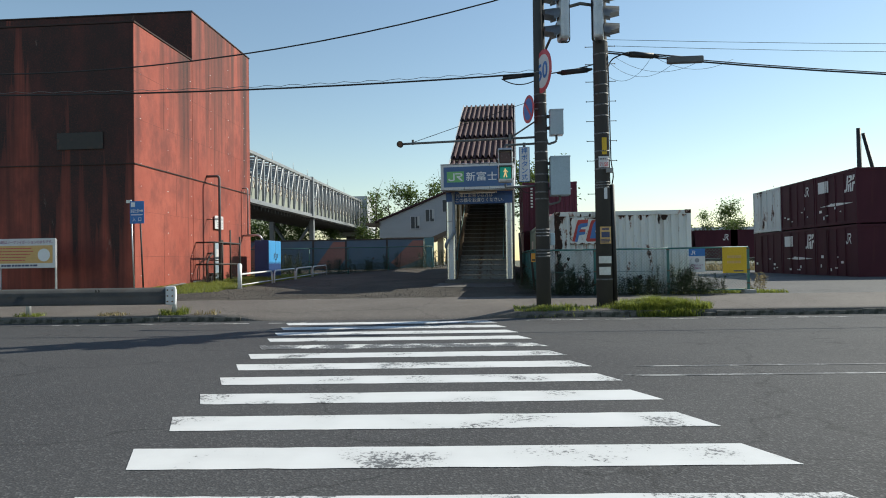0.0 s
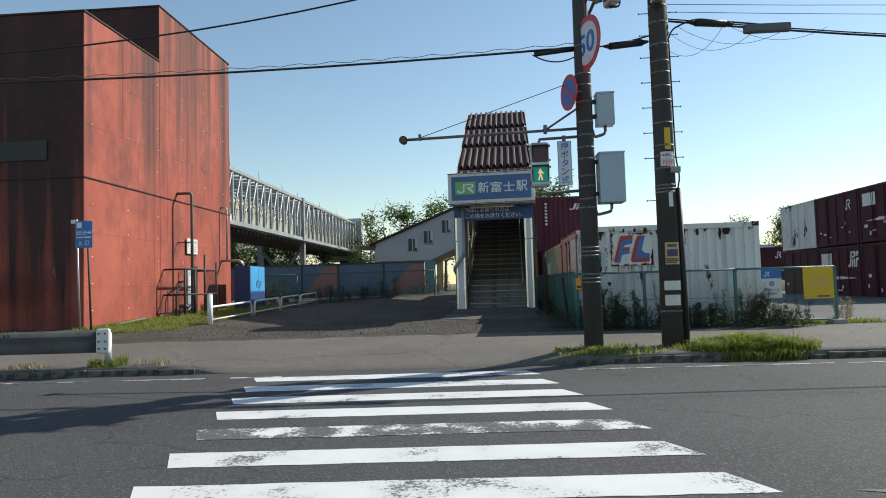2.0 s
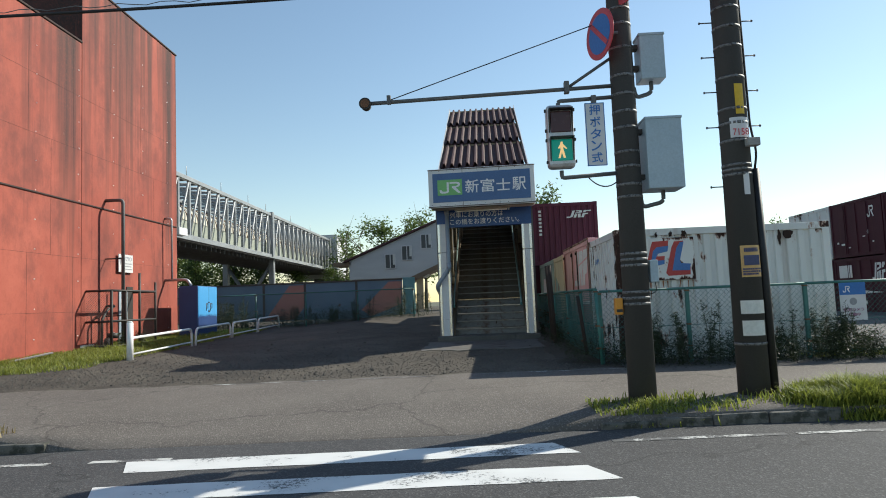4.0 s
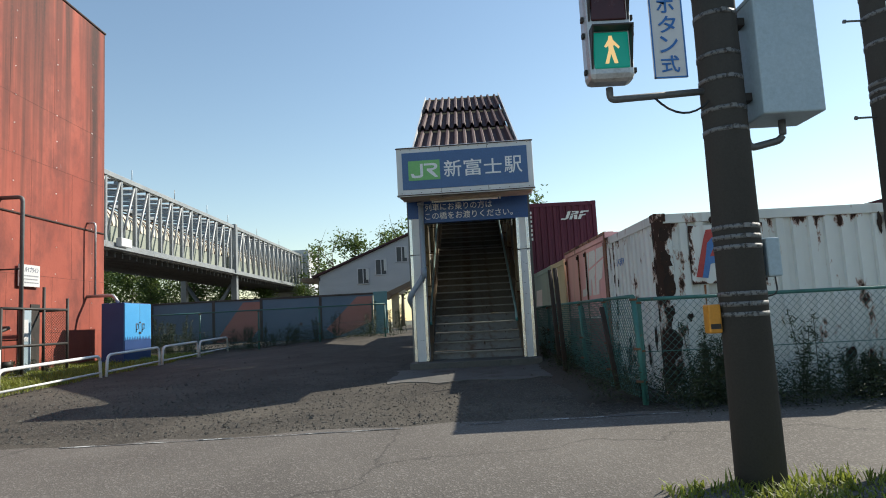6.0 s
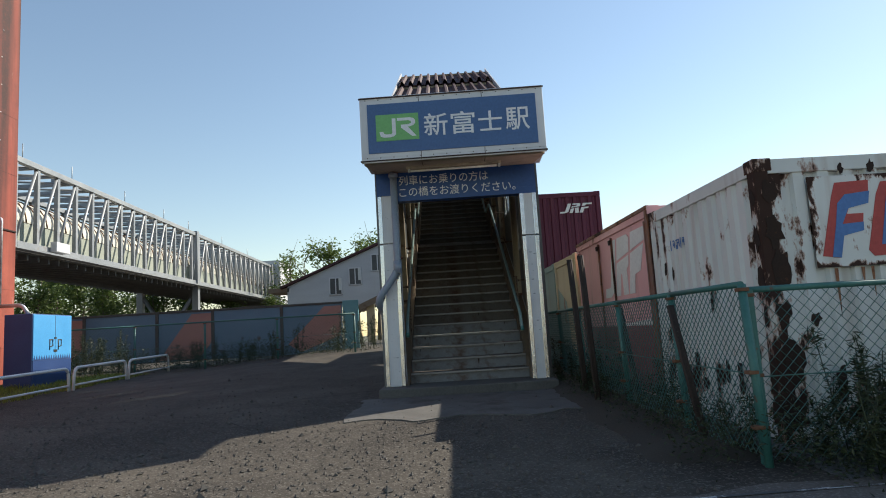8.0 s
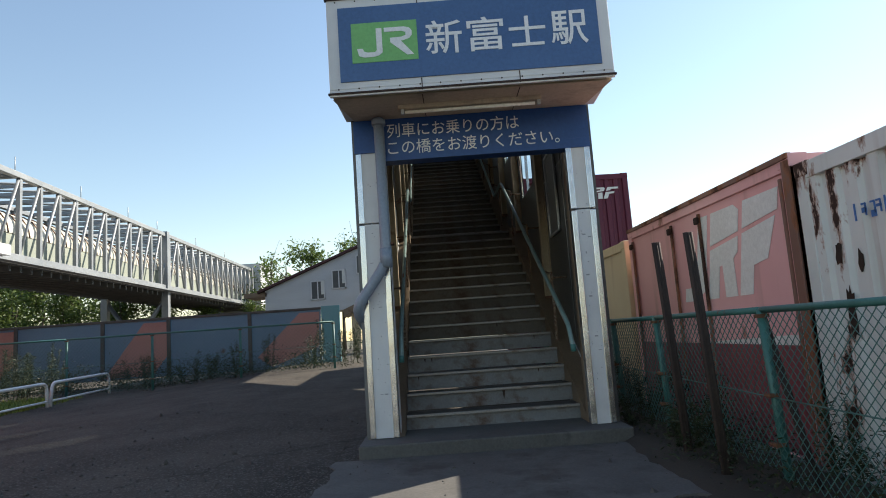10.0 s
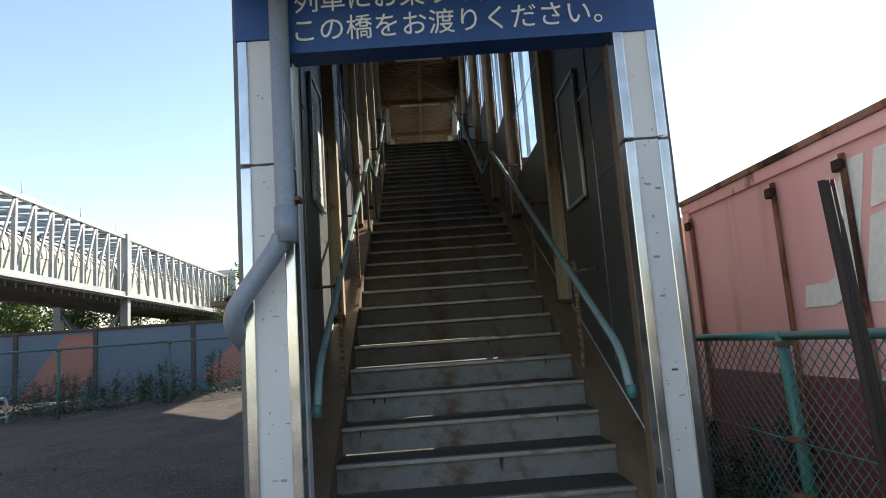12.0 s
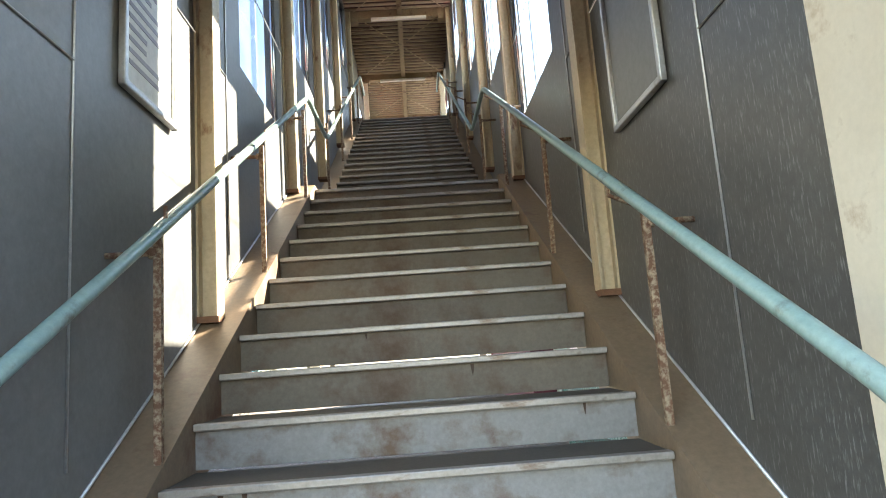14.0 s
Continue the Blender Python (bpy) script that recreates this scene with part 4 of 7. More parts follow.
# framed notices on the lining
for xw, s, ya, yb, z in ((XI[0] + 0.005, 1, 1.57, 2.11, 2.75), (XI[1] - 0.005, -1, 1.55, 2.17, 2.64)):
    nb = thing("notice_board", ST, "framed notice board with pale papers" if s > 0 else "framed dark notice board, glass dusty", "notice board")
    bm = bmesh.new()
    xa, xb = sorted((xw, xw + s * 0.03))
    for q in ((ya, z, yb, z + 0.03), (ya, z + 1.02, yb, z + 1.05), (ya, z, ya + 0.03, z + 1.05), (yb - 0.03, z, yb, z + 1.05)):
        box(bm, xa, q[0], q[1], xb, q[2], q[3], 0.006)
    part("frame", bm, M_GALV, nb)
    xa, xb = sorted((xw, xw + s * 0.012))
    part("backing", boxed(xa, ya + 0.02, z + 0.02, xb, yb - 0.02, z + 1.03), M_BRIGHT_BOARD if s > 0 else M_DARKPANEL, nb)
    if s > 0:
        bm = bmesh.new()
        q = random.Random(2)
        for k in range(16):
            box(bm, xw + 0.012, ya + 0.07, z + 0.12 + k * 0.05, xw + 0.014, ya + 0.12 + q.uniform(0.1, 0.3), z + 0.14 + k * 0.05)
        part("print", bm, M_TEXT_GREY, nb)
FT = pose(0.02, 0, 0, 0, 0, -3.94)
portal = thing("entrance_portal", FT, "white-clad entrance posts under a blue station sign box", "entrance")
XL, XR = -1.129, 1.128
# entrance posts, clad in white panels with bright trim
PB, PT = 0.598, 3.29
for xa, xb, inner in ((XL, -0.858, 1), (0.896, XR, -1)):
    for z0, z1 in ((PB, 2.592), (2.604, PT)):
        part("post_panel", boxed(xa + 0.05, -0.006, z0, xb - 0.05, 0.22, z1, 0.004), M_WHITE, portal, "scuffed white cladding panel")
    for x in (xa, xb - 0.055):
        for z0, z1 in ((PB, 2.585), (2.60, PT)):
            part("corner_trim", boxed(x, -0.016, z0, x + 0.055, 0.10, z1, 0.006), M_STEEL, portal, "bright metal corner trim")
    xo = xb if inner > 0 else xa
    part("jamb", boxed(xo - 0.06 if inner > 0 else xo - 0.002, 0.10, PB, xo + 0.004 if inner > 0 else xo + 0.06, 0.2, PT, 0.004), M_WHITE if inner > 0 else M_STRINGER, portal)
    bm = bmesh.new()
    rr = random.Random(int(xa * 10))
    for k in range(26):
        z, x = rr.uniform(0.8, 3.0), rr.uniform(xa + 0.07, xb - 0.07)
        w = rr.choice((0.006, 0.006, 0.012, 0.03))
        box(bm, x, -0.0085, z, min(x + w, xb - 0.06), -0.005, z + rr.choice((0.005, 0.006, 0.012)))
    tagged(part("scuff_mark", bm, M_TEXT_GREY, portal), kind="stuff")
part("lintel", boxed(XL, 0.0, 3.62, XR, 0.3, 4.2, 0.003), M_DARKPANEL, portal)
# the blue notice band
band = part("notice_band", boxed(XL - 0.008, -0.02, 3.29, XR + 0.008, 0.2, 3.615, 0.0005), M_BAND_BLUE, portal, "blue band with two lines of white words")
lettering("band_text", "列車にお乗りの方は", 0.14, pose(-0.81, -0.023, 3.425), M_LETTER, band, 1.28)
lettering("band_text", "この橋をお渡りください。", 0.14, pose(-0.81, -0.023, 3.255), M_LETTER, band, 1.66)
part("under_band", boxed(-0.858, -0.020, 3.197, XR + 0.008, 0.15, 3.2895, 0.0005), M_BAND_BLUE, portal)
# sign box
SX0, SX1, SZ0, SZ1, SY = -1.212, 1.232, 3.58, 4.485, -0.785
part("sign_case", boxed(SX0, SY, 3.635, SX1, 0.05, SZ1, 0.012), M_WHITE, portal, "projecting sign box edged in white")
part("case_lip", boxed(SX0, SY, SZ0, SX1, SY + 0.03, 3.637, 0.002), M_WHITE, portal)
face = part("sign_face", boxed(SX0 + 0.10, SY - 0.012, SZ0 + 0.12, SX1 - 0.10, SY + 0.002, SZ1 - 0.11, 0.003), M_SIGN_BLUE, portal, "blue station sign face")
bm = bmesh.new()
for z in (SZ0 + 0.015, SZ1 - 0.03):
    box(bm, SX0 - 0.012, SY - 0.014, z, SX1 + 0.012, SY + 0.02, z + 0.015)
for x in (-0.42, 0.42):
    for z0, z1 in ((SZ0 + 0.01, SZ0 + 0.115), (SZ1 - 0.105, SZ1 - 0.01)):
        box(bm, x, SY - 0.004, z0, x + 0.008, SY + 0.01, z1)
part("case_joint", bm, M_GROOVE, portal)
bm = bmesh.new()
for i in range(14):
    for z in (SZ0 + 0.06, SZ1 - 0.05):
        cyl(bm, (SX0 + 0.08 + i * 0.175, SY - 0.006, z), (SX0 + 0.08 + i * 0.175, SY + 0.01, z), 0.007, seg=6)
tagged(part("rivet", bm, M_GROOVE, portal), kind="stuff")
mark = part("logo_panel", boxed(-1.0, SY - 0.017, 3.86, -0.43, SY - 0.008, 4.22, 0.002), M_SIGN_GREEN, face, "green logo panel")


def jr_mark(width, height):
    """Two bent strokes, as the railway's mark."""
    s, h = width, height
    hook = [(0.02, 0.30), (0.12, 0.30), (0.14, 0.2), (0.2, 0.16), (0.33, 0.16), (0.36, 0.22), (0.36, 0.95), (0.46, 0.95), (0.46, 0.14), (0.4, 0.04), (0.3, 0.0), (0.14, 0.0), (0.05, 0.06)]
    bow = [(0.5, 0.95), (0.84, 0.95), (0.94, 0.9), (0.98, 0.8), (0.98, 0.66), (0.93, 0.55), (0.82, 0.49), (0.78, 0.49), (1.0, 0.0), (0.88, 0.0), (0.6, 0.45), (0.6, 0.6), (0.8, 0.61), (0.87, 0.66), (0.87, 0.76), (0.8, 0.81), (0.5, 0.81)]
    return [[(x * s, z * h) for x, z in o] for o in (hook, bow)]


for o in jr_mark(0.50, 0.27):
    part("logo_stroke", prism(bmesh.new(), o, pose(-0.965, SY - 0.021, 3.905), 0.005), M_LETTER, mark)
for i, ch in enumerate("新富士駅"):
    lettering("sign_word", ch, 0.305 if ch != "士" else 0.27, pose(-0.36 + i * 0.36, SY - 0.016, 3.89 if ch != "士" else 3.905), M_LETTER, face, 0.315, weight=0.008)
bm = bmesh.new()
ring = [[bm.verts.new(p) for p in ((SX0 + 0.02, SY + 0.02, SZ0 - 0.004), (SX1 - 0.02, SY + 0.02, SZ0 - 0.004))], [bm.verts.new(p) for p in ((XL + 0.01, -0.025, 3.628), (XR - 0.01, -0.025, 3.628))]]
lowv = [bm.verts.new(v.co + Vector((0, 0, -0.015))) for v in (*ring[0], *ring[1])]
bm.faces.new((ring[0][0], ring[0][1], ring[1][1], ring[1][0]))
bm.faces.new((lowv[0], lowv[2], lowv[3], lowv[1]))
part("sign_soffit", bm, M_SOFFIT, portal, "stained cream soffit under the sign")
for x in (-0.42, 0.42):
    part("soffit_joint", tube(bmesh.new(), [(x, SY + 0.04, SZ0 - 0.018), (x, -0.04, 3.611)], 0.004, 4), M_GROOVE, portal)
lamp = thing("strip_lamp", FT @ pose(0, -0.42, 3.575), "narrow fluorescent batten lamp under the sign, off", "lamp")
part("batten", boxed(-0.66, -0.05, -0.03, 0.64, 0.05, 0.02, 0.008), M_SOFFIT, lamp)
bm = cyl(bmesh.new(), (-0.6, -0.02, -0.055), (0.58, -0.02, -0.055), 0.016, seg=10)
part("tube_lamp", bm, M_TUBE_LAMP, lamp)
for x in (-0.635, 0.60):
    part("lamp_holder", boxed(x, -0.04, -0.075, x + 0.03, 0.0, -0.02, 0.004), M_GALV, lamp)
# rain pipe at the west post
pipe = thing("rain_pipe", FT, "thick blue-grey rain downpipe with flaking paint", "pipe")
px = -0.88
part("downpipe", tube(bmesh.new(), rounded([(px, -0.10, 3.60), (px, -0.10, 2.20), (-1.19, -0.09, 1.79), (-1.12, 0.26, 1.56)], 0.12, 7), 0.050, 14), M_PIPE, pipe)
part("collar", cyl(bmesh.new(), (px, -0.10, 2.16), (px, -0.10, 2.34), 0.058, seg=14), M_PIPE, pipe)
part("clamp", boxed(px - 0.02, -0.11, 2.37, px + 0.075, -0.012, 2.395, 0.004), M_RUST, pipe)
part("outlet", cyl(bmesh.new(), (px, -0.10, 3.53), (px, -0.10, 3.585), 0.066, seg=14), M_PIPE, pipe)


# Freight containers
def container(m, lx, ly, h, paint, label, group="stacked containers", ribs=None, edge=None, frame_mat=None):
    """A steel freight container, its south-west foot at the pose m, with frame, ribbed or flat panels, corner castings and roof."""
    c = thing("freight_container", m, label, "container", group)
    fm = frame_mat or paint
    posts = [(0, 0), (lx - 0.12, 0), (0, ly - 0.12), (lx - 0.12, ly - 0.12)]
    for k, (x, y) in enumerate(posts):
        part("corner_post", boxed(x, y, 0.05, x + 0.12, y + 0.12, h, 0.008), edge if edge and k == 0 else fm, c)
    for z, t in ((0.03, 0.14), (h - 0.12, 0.12)):
        bm = bmesh.new()
        box(bm, 0.12, 0.0, z, lx - 0.12, 0.08, z + t, 0.006)
        box(bm, 0.12, ly - 0.08, z, lx - 0.12, ly, z + t, 0.006)
        box(bm, 0.0, 0.12, z, 0.08, ly - 0.12, z + t, 0.006)
        box(bm, lx - 0.08, 0.12, z, lx, ly - 0.12, z + t, 0.006)
        part("frame_rail", bm, fm, c)
    part("roof_panel", boxed(0.05, 0.05, h - 0.03, lx - 0.05, ly - 0.05, h - 0.005, 0.004), paint, c)
    part("floor_panel", boxed(0.05, 0.05, 0.03, lx - 0.05, ly - 0.05, 0.10), fm, c)

    def sheet(length, ribbed_):
        bm = bmesh.new()
        if ribbed_:
            n = max(3, int(length / 0.2))
            w = length / n
            pr = []
            for i in range(n):
                pr += [(i * w, 0.0), (i * w + 0.45 * w, 0.0), (i * w + 0.55 * w, 0.036), (i * w + 0.92 * w, 0.036)]
            pr.append((length, 0.0))
        else:
            pr = [(0, 0.012), (length, 0.012)]
        lo = [bm.verts.new((x, y, 0.17)) for x, y in pr]
        hi = [bm.verts.new((x, y, h - 0.12)) for x, y in pr]
        for i in range(len(pr) - 1):
            bm.faces.new((lo[i], lo[i + 1], hi[i + 1], hi[i]))
        return bm

    for k, (length, at) in enumerate(((lx - 0.24, pose(0.12, 0.012, 0)), (lx - 0.24, pose(lx - 0.12, ly - 0.012, 0, 0, 0, 180)), (ly - 0.24, pose(0.012, ly - 0.12, 0, 0, 0, -90)), (ly - 0.24, pose(lx - 0.012, 0.12, 0, 0, 0, 90)))):
        own = {0: M_CONT_SOUTH, 2: M_CONT_WEST}.get(k, paint) if edge else paint
        ob = part("side_panel", sheet(length, ribs), own, c)
        ob.matrix_local = at
    cast = None
    for x in (-0.005, lx - 0.155):
        for y in (-0.005, ly - 0.155):
            for z in (0.0, h - 0.10):
                if cast is None:
                    cast = part("corner_casting", boxed(0, 0, 0, 0.16, 0.16, 0.11, 0.012), edge or fm, c)
                    ob = cast
                else:
                    ob = new("corner_casting", cast.data)
                    ob.parent = c
                ob.matrix_local = pose(x, y, z)
    return c


def jrf_mark(w, h):
    """Slanted block strokes cut by a rising bar."""
    lean = 0.16
    out = []
    for o in ([(-0.04, 0.0), (0.16, 0.0), (0.29, 0.12), (0.29, 1.0), (0.15, 1.0), (0.15, 0.2), (0.11, 0.17), (-0.04, 0.17)],
              [(0.35, 0.0), (0.48, 0.0), (0.48, 0.50), (0.35, 0.45)], [(0.51, 0.51), (0.58, 0.0), (0.73, 0.0), (0.65, 0.56)],
              [(0.35, 0.55), (0.69, 0.68), (0.69, 0.92), (0.62, 1.0), (0.35, 1.0), (0.35, 0.86), (0.54, 0.86), (0.54, 0.75), (0.35, 0.68)],
              [(0.76, 0.0), (0.90, 0.0), (0.90, 0.40), (1.06, 0.44), (1.06, 0.60), (0.76, 0.56)], [(0.76, 0.68), (0.90, 0.72), (0.90, 0.83), (1.14, 0.83), (1.14, 1.0), (0.76, 1.0)]):
        out.append([((x + lean * z) * w / 1.28, z * h) for x, z in o])
    return out


def block_mark(w, h):
    """The same mark in heavy blocks, parted by a thin rising slash."""
    lean = 0.16
    out = []
    for o in ([(-0.04, 0.0), (0.16, 0.0), (0.29, 0.12), (0.29, 1.0), (0.15, 1.0), (0.15, 0.2), (0.11, 0.17), (-0.04, 0.17)],
              [(0.34, 0.62), (0.71, 0.70), (0.71, 0.93), (0.64, 1.0), (0.34, 1.0)],
              [(0.34, 0.0), (0.48, 0.0), (0.48, 0.36), (0.52, 0.37), (0.58, 0.0), (0.73, 0.0), (0.66, 0.42), (0.71, 0.48), (0.71, 0.65), (0.34, 0.57)],
              [(0.76, 0.71), (1.14, 0.79), (1.14, 1.0), (0.76, 1.0)],
              [(0.76, 0.0), (0.91, 0.0), (0.91, 0.30), (1.06, 0.34), (1.12, 0.74), (0.76, 0.66)]):
        out.append([((x + lean * z) * w / 1.28, z * h) for x, z in o])
    return out


def marks(c, outlines, m, material=None, name="logo_stroke"):
    for o in outlines:
        part(name, prism(bmesh.new(), o, m, 0.004), material or M_LOGO_W, c)


def west(y, z, off=0.018):
    """A pose on the west face, reading from north to south."""
    return pose(off, y, z, 0, 0, -90)


# The white container with the red and blue mark, long side to the road
fl = container(pose(2.2, -4.0, 0.24), 3.72, 2.45, 2.31, M_CONT_WHITE, "old white corrugated container with a red-blue mark, eaten by rust", "row of containers", True, M_CONT_RUSTY)
plate = part("logo_plate", boxed(0.42, -0.018, 1.40, 1.36, -0.004, 2.14, 0.003), M_LOGO_PLATE, fl, "white logo plate with rusted edges")
F_RED = [(0.0, 0.02), (0.13, 0.50), (0.17, 0.61), (0.45, 0.62), (0.43, 0.44), (0.26, 0.40), (0.24, 0.35), (0.375, 0.35), (0.355, 0.22), (0.19, 0.18), (0.14, 0.0)]
F_BLUE = [(0.075, 0.01), (0.135, 0.26), (0.17, 0.44), (0.24, 0.51), (0.446, 0.53), (0.425, 0.43), (0.255, 0.395), (0.19, 0.27), (0.366, 0.28), (0.358, 0.21), (0.19, 0.175), (0.146, 0.0)]
L_RED = [(0.38, 0.05), (0.50, 0.50), (0.55, 0.60), (0.71, 0.61), (0.64, 0.34), (0.61, 0.22), (0.81, 0.19), (0.80, 0.01), (0.42, 0.0)]
L_BLUE = [(0.49, 0.09), (0.58, 0.48), (0.65, 0.585), (0.715, 0.59), (0.63, 0.26), (0.65, 0.215), (0.815, 0.20), (0.79, 0.085)]
for o, mt, d in ((F_RED, M_MARK_RED, 0.0), (F_BLUE, M_MARK_BLUE, 0.003), (L_RED, M_MARK_RED, 0.0), (L_BLUE, M_MARK_BLUE, 0.003)):
    part("painted_mark", prism(bmesh.new(), o, pose(0.47, -0.0225 - d, 1.47), 0.004), mt, plate)


def ragged(bm, x, z, w, h, q, m, depth=0.003):
    """A torn, many-cornered patch about x and z."""
    n = 13
    o = []
    for i in range(n):
        a = 2 * math.pi * i / n
        k = q.uniform(0.55, 1.15)
        o.append((x + w / 2 * k * math.cos(a), z + h / 2 * k * math.sin(a)))
    prism(bm, o, m, depth)


q = random.Random(23)
# rust runs under the plate and the eaten holes of the west side
for x in (0.56, 0.78, 0.86, 1.08, 1.22, 1.3):
    w, h = q.uniform(0.014, 0.03), q.uniform(0.12, 0.4)
    part("rust_run", prism(bmesh.new(), [(x, 1.39), (x + w, 1.39), (x + w * 0.7, 1.39 - h * 0.6), (x + w * 0.4, 1.39 - h), (x + w * 0.15, 1.39 - h * 0.5)], pose(0, -0.003, 0), 0.004), M_RUN, fl)
for y, z, w, h in ((0.62, 0.52, 0.15, 0.34), (0.86, 0.56, 0.13, 0.26), (1.02, 1.22, 0.12, 0.26), (1.5, 0.62, 0.14, 0.3), (2.05, 1.25, 0.10, 0.4), (2.1, 1.62, 0.09, 0.22), (1.9, 1.55, 0.07, 0.16), (1.35, 0.42, 0.2, 0.16), (0.3, 0.75, 0.16, 0.4), (1.72, 0.5, 0.12, 0.2)):
    hole = bmesh.new()
    ragged(hole, 0, 0, w * 0.8, h * 0.95, q, west(y, z, 0.004))
    part("rust_hole", hole, M_RUSTHOLE, fl, "hole eaten by rust")
for z, h, w in ((2.04, 0.22, 0.15), (1.72, 0.30, 0.17), (1.42, 0.34, 0.19), (1.05, 0.24, 0.13), (0.66, 0.40, 0.2), (0.3, 0.26, 0.24)):
    hole = bmesh.new()
    ragged(hole, 0.10 + q.uniform(-0.02, 0.05), z, w, h, q, pose(0, -0.005, 0), 0.004)
    part("rust_hole", hole, M_RUSTHOLE, fl, "ragged rust eating the corner post")
    hole = bmesh.new()
    ragged(hole, 0, z + q.uniform(-0.1, 0.1), w * 0.6, h * 0.8, q, west(0.07, 0, -0.005), 0.004)
    part("rust_hole", hole, M_RUSTHOLE, fl, "ragged rust eating the corner post")
for x, z, w, h in ((0.97, 2.21, 0.06, 0.12), (1.2, 2.2, 0.10, 0.14), (0.72, 2.2, 0.05, 0.1), (0.36, 1.0, 0.09, 0.12), (3.0, 2.12, 0.2, 0.16), (2.85, 2.06, 0.08, 0.26), (0.5, 0.5, 0.12, 0.3), (2.3, 0.45, 0.16, 0.2)):
    hole = bmesh.new()
    ragged(hole, x, z, w, h, q, pose(0, -0.003, 0), 0.004)
    part("rust_hole", hole, M_RUSTHOLE, fl, "brown rust blister")
bm = bmesh.new()
for k, x in enumerate((0.0, 0.07, 0.15, 0.2, 0.27, 0.33)):
    for z0, z1 in (((0, 0.10), (0.04, 0.06), (0.0, 0.03), (0.055, 0.06), (0.0, 0.1), (0.05, 0.07))[k],):
        box(bm, x, -0.002, z0, x + (0.014 if k in (0, 4) else 0.045), 0.002, z1 + 0.012)
        if k not in (0, 4):
            box(bm, x, -0.002, 0.09, x + 0.04, 0.002, 0.102)
            box(bm, x + 0.03, -0.002, 0.02, x + 0.042, 0.002, 0.095)
o = tagged(part("painted_number", bm, M_MARK_BLUE, fl), "faint blue painted number", kind="stuff")
o.matrix_local = west(1.9, 1.80, 0.008)
pink = container(pose(2.2, -1.5, 0.24), 2.45, 3.62, 2.42, M_CONT_PINK, "faded pink container with a large white mark", "row of containers")
part("top_lip", boxed(-0.016, 0.0, 2.385, 0.03, 3.62, 2.432, 0.006), M_PINK_RIM, pink, "rusted dark roof lip")
part("end_edge", boxed(-0.008, 0.0, 0.05, 0.05, 0.10, 2.38, 0.006), M_PINK_RIM, pink, "tarnished corner edge")
marks(pink, block_mark(1.82, 0.80), west(2.06, 1.42))
for y in (0.12, 1.55, 2.23, 3.46):
    part("door_bar", boxed(-0.012, y, 0.12, 0.014, y + 0.035, 2.26, 0.006), M_PINK_RIM, pink)
for y in (1.57, 2.25, 3.48):
    for z in (0.5, 2.16):
        part("hinge", boxed(-0.03, y - 0.02, z, 0.012, y + 0.06, z + 0.07, 0.01), M_RUSTHOLE, pink)
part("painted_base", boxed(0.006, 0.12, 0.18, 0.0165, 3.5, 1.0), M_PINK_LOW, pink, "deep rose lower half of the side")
marks(pink, [[(0, 0.0), (1.5, 0.02), (3.3, 0.10), (3.3, 0.0)]], west(3.5, 0.98))
bm = bars(bmesh.new(), 0, 0, 0.75, 0.16, 0, 1, random.Random(5))
bars(bm, 0.2, -0.32, 0.72, -0.22, 0, 1, random.Random(6))
o = tagged(part("painted_number", bm, M_LOGO_W, pink), "faint painted number", kind="stuff")
o.matrix_local = west(1.35, 0.55)
cream = container(pose(2.2, 2.3, 0.24), 2.45, 1.85, 2.32, M_CONT_CREAM, "cream container end with a teal slanted stripe", "row of containers")
marks(cream, [[(0.05, 0.1), (1.0, 0.1), (0.75, 1.3), (0.05, 1.6)]], west(1.8, 0.2), M_CONT_TEAL, "painted_stripe")
teal = container(pose(2.2, 4.22, 0.24), 2.45, 3.7, 2.32, M_CONT_TEAL, "faded teal and green container", "row of containers")
marks(teal, [[(0.0, 0.0), (1.1, 0.0), (1.3, 0.8), (0.2, 0.8)]], west(3.0, 1.0))
low = container(pose(1.9, 8.0, 0.24), 2.5, 3.7, 2.3, M_CONT_MAROON, "maroon container under another one", "row of containers")
up = container(pose(1.9, 8.0, 2.55), 2.5, 3.7, 2.28, M_CONT_WINE, "wine-red container stacked above the row, white mark on its end", "row of containers", True)
marks(up, jrf_mark(0.86, 0.26), pose(1.40, 0.006, 1.72))
bm = bmesh.new()
for k in range(7):
    box(bm, 0.36, -0.012, 1.95 - k * 0.14, 0.46, 0.0, 2.03 - k * 0.14)
tagged(part("painted_number", bm, M_LOGO_W, up), "faint painted number", kind="stuff")

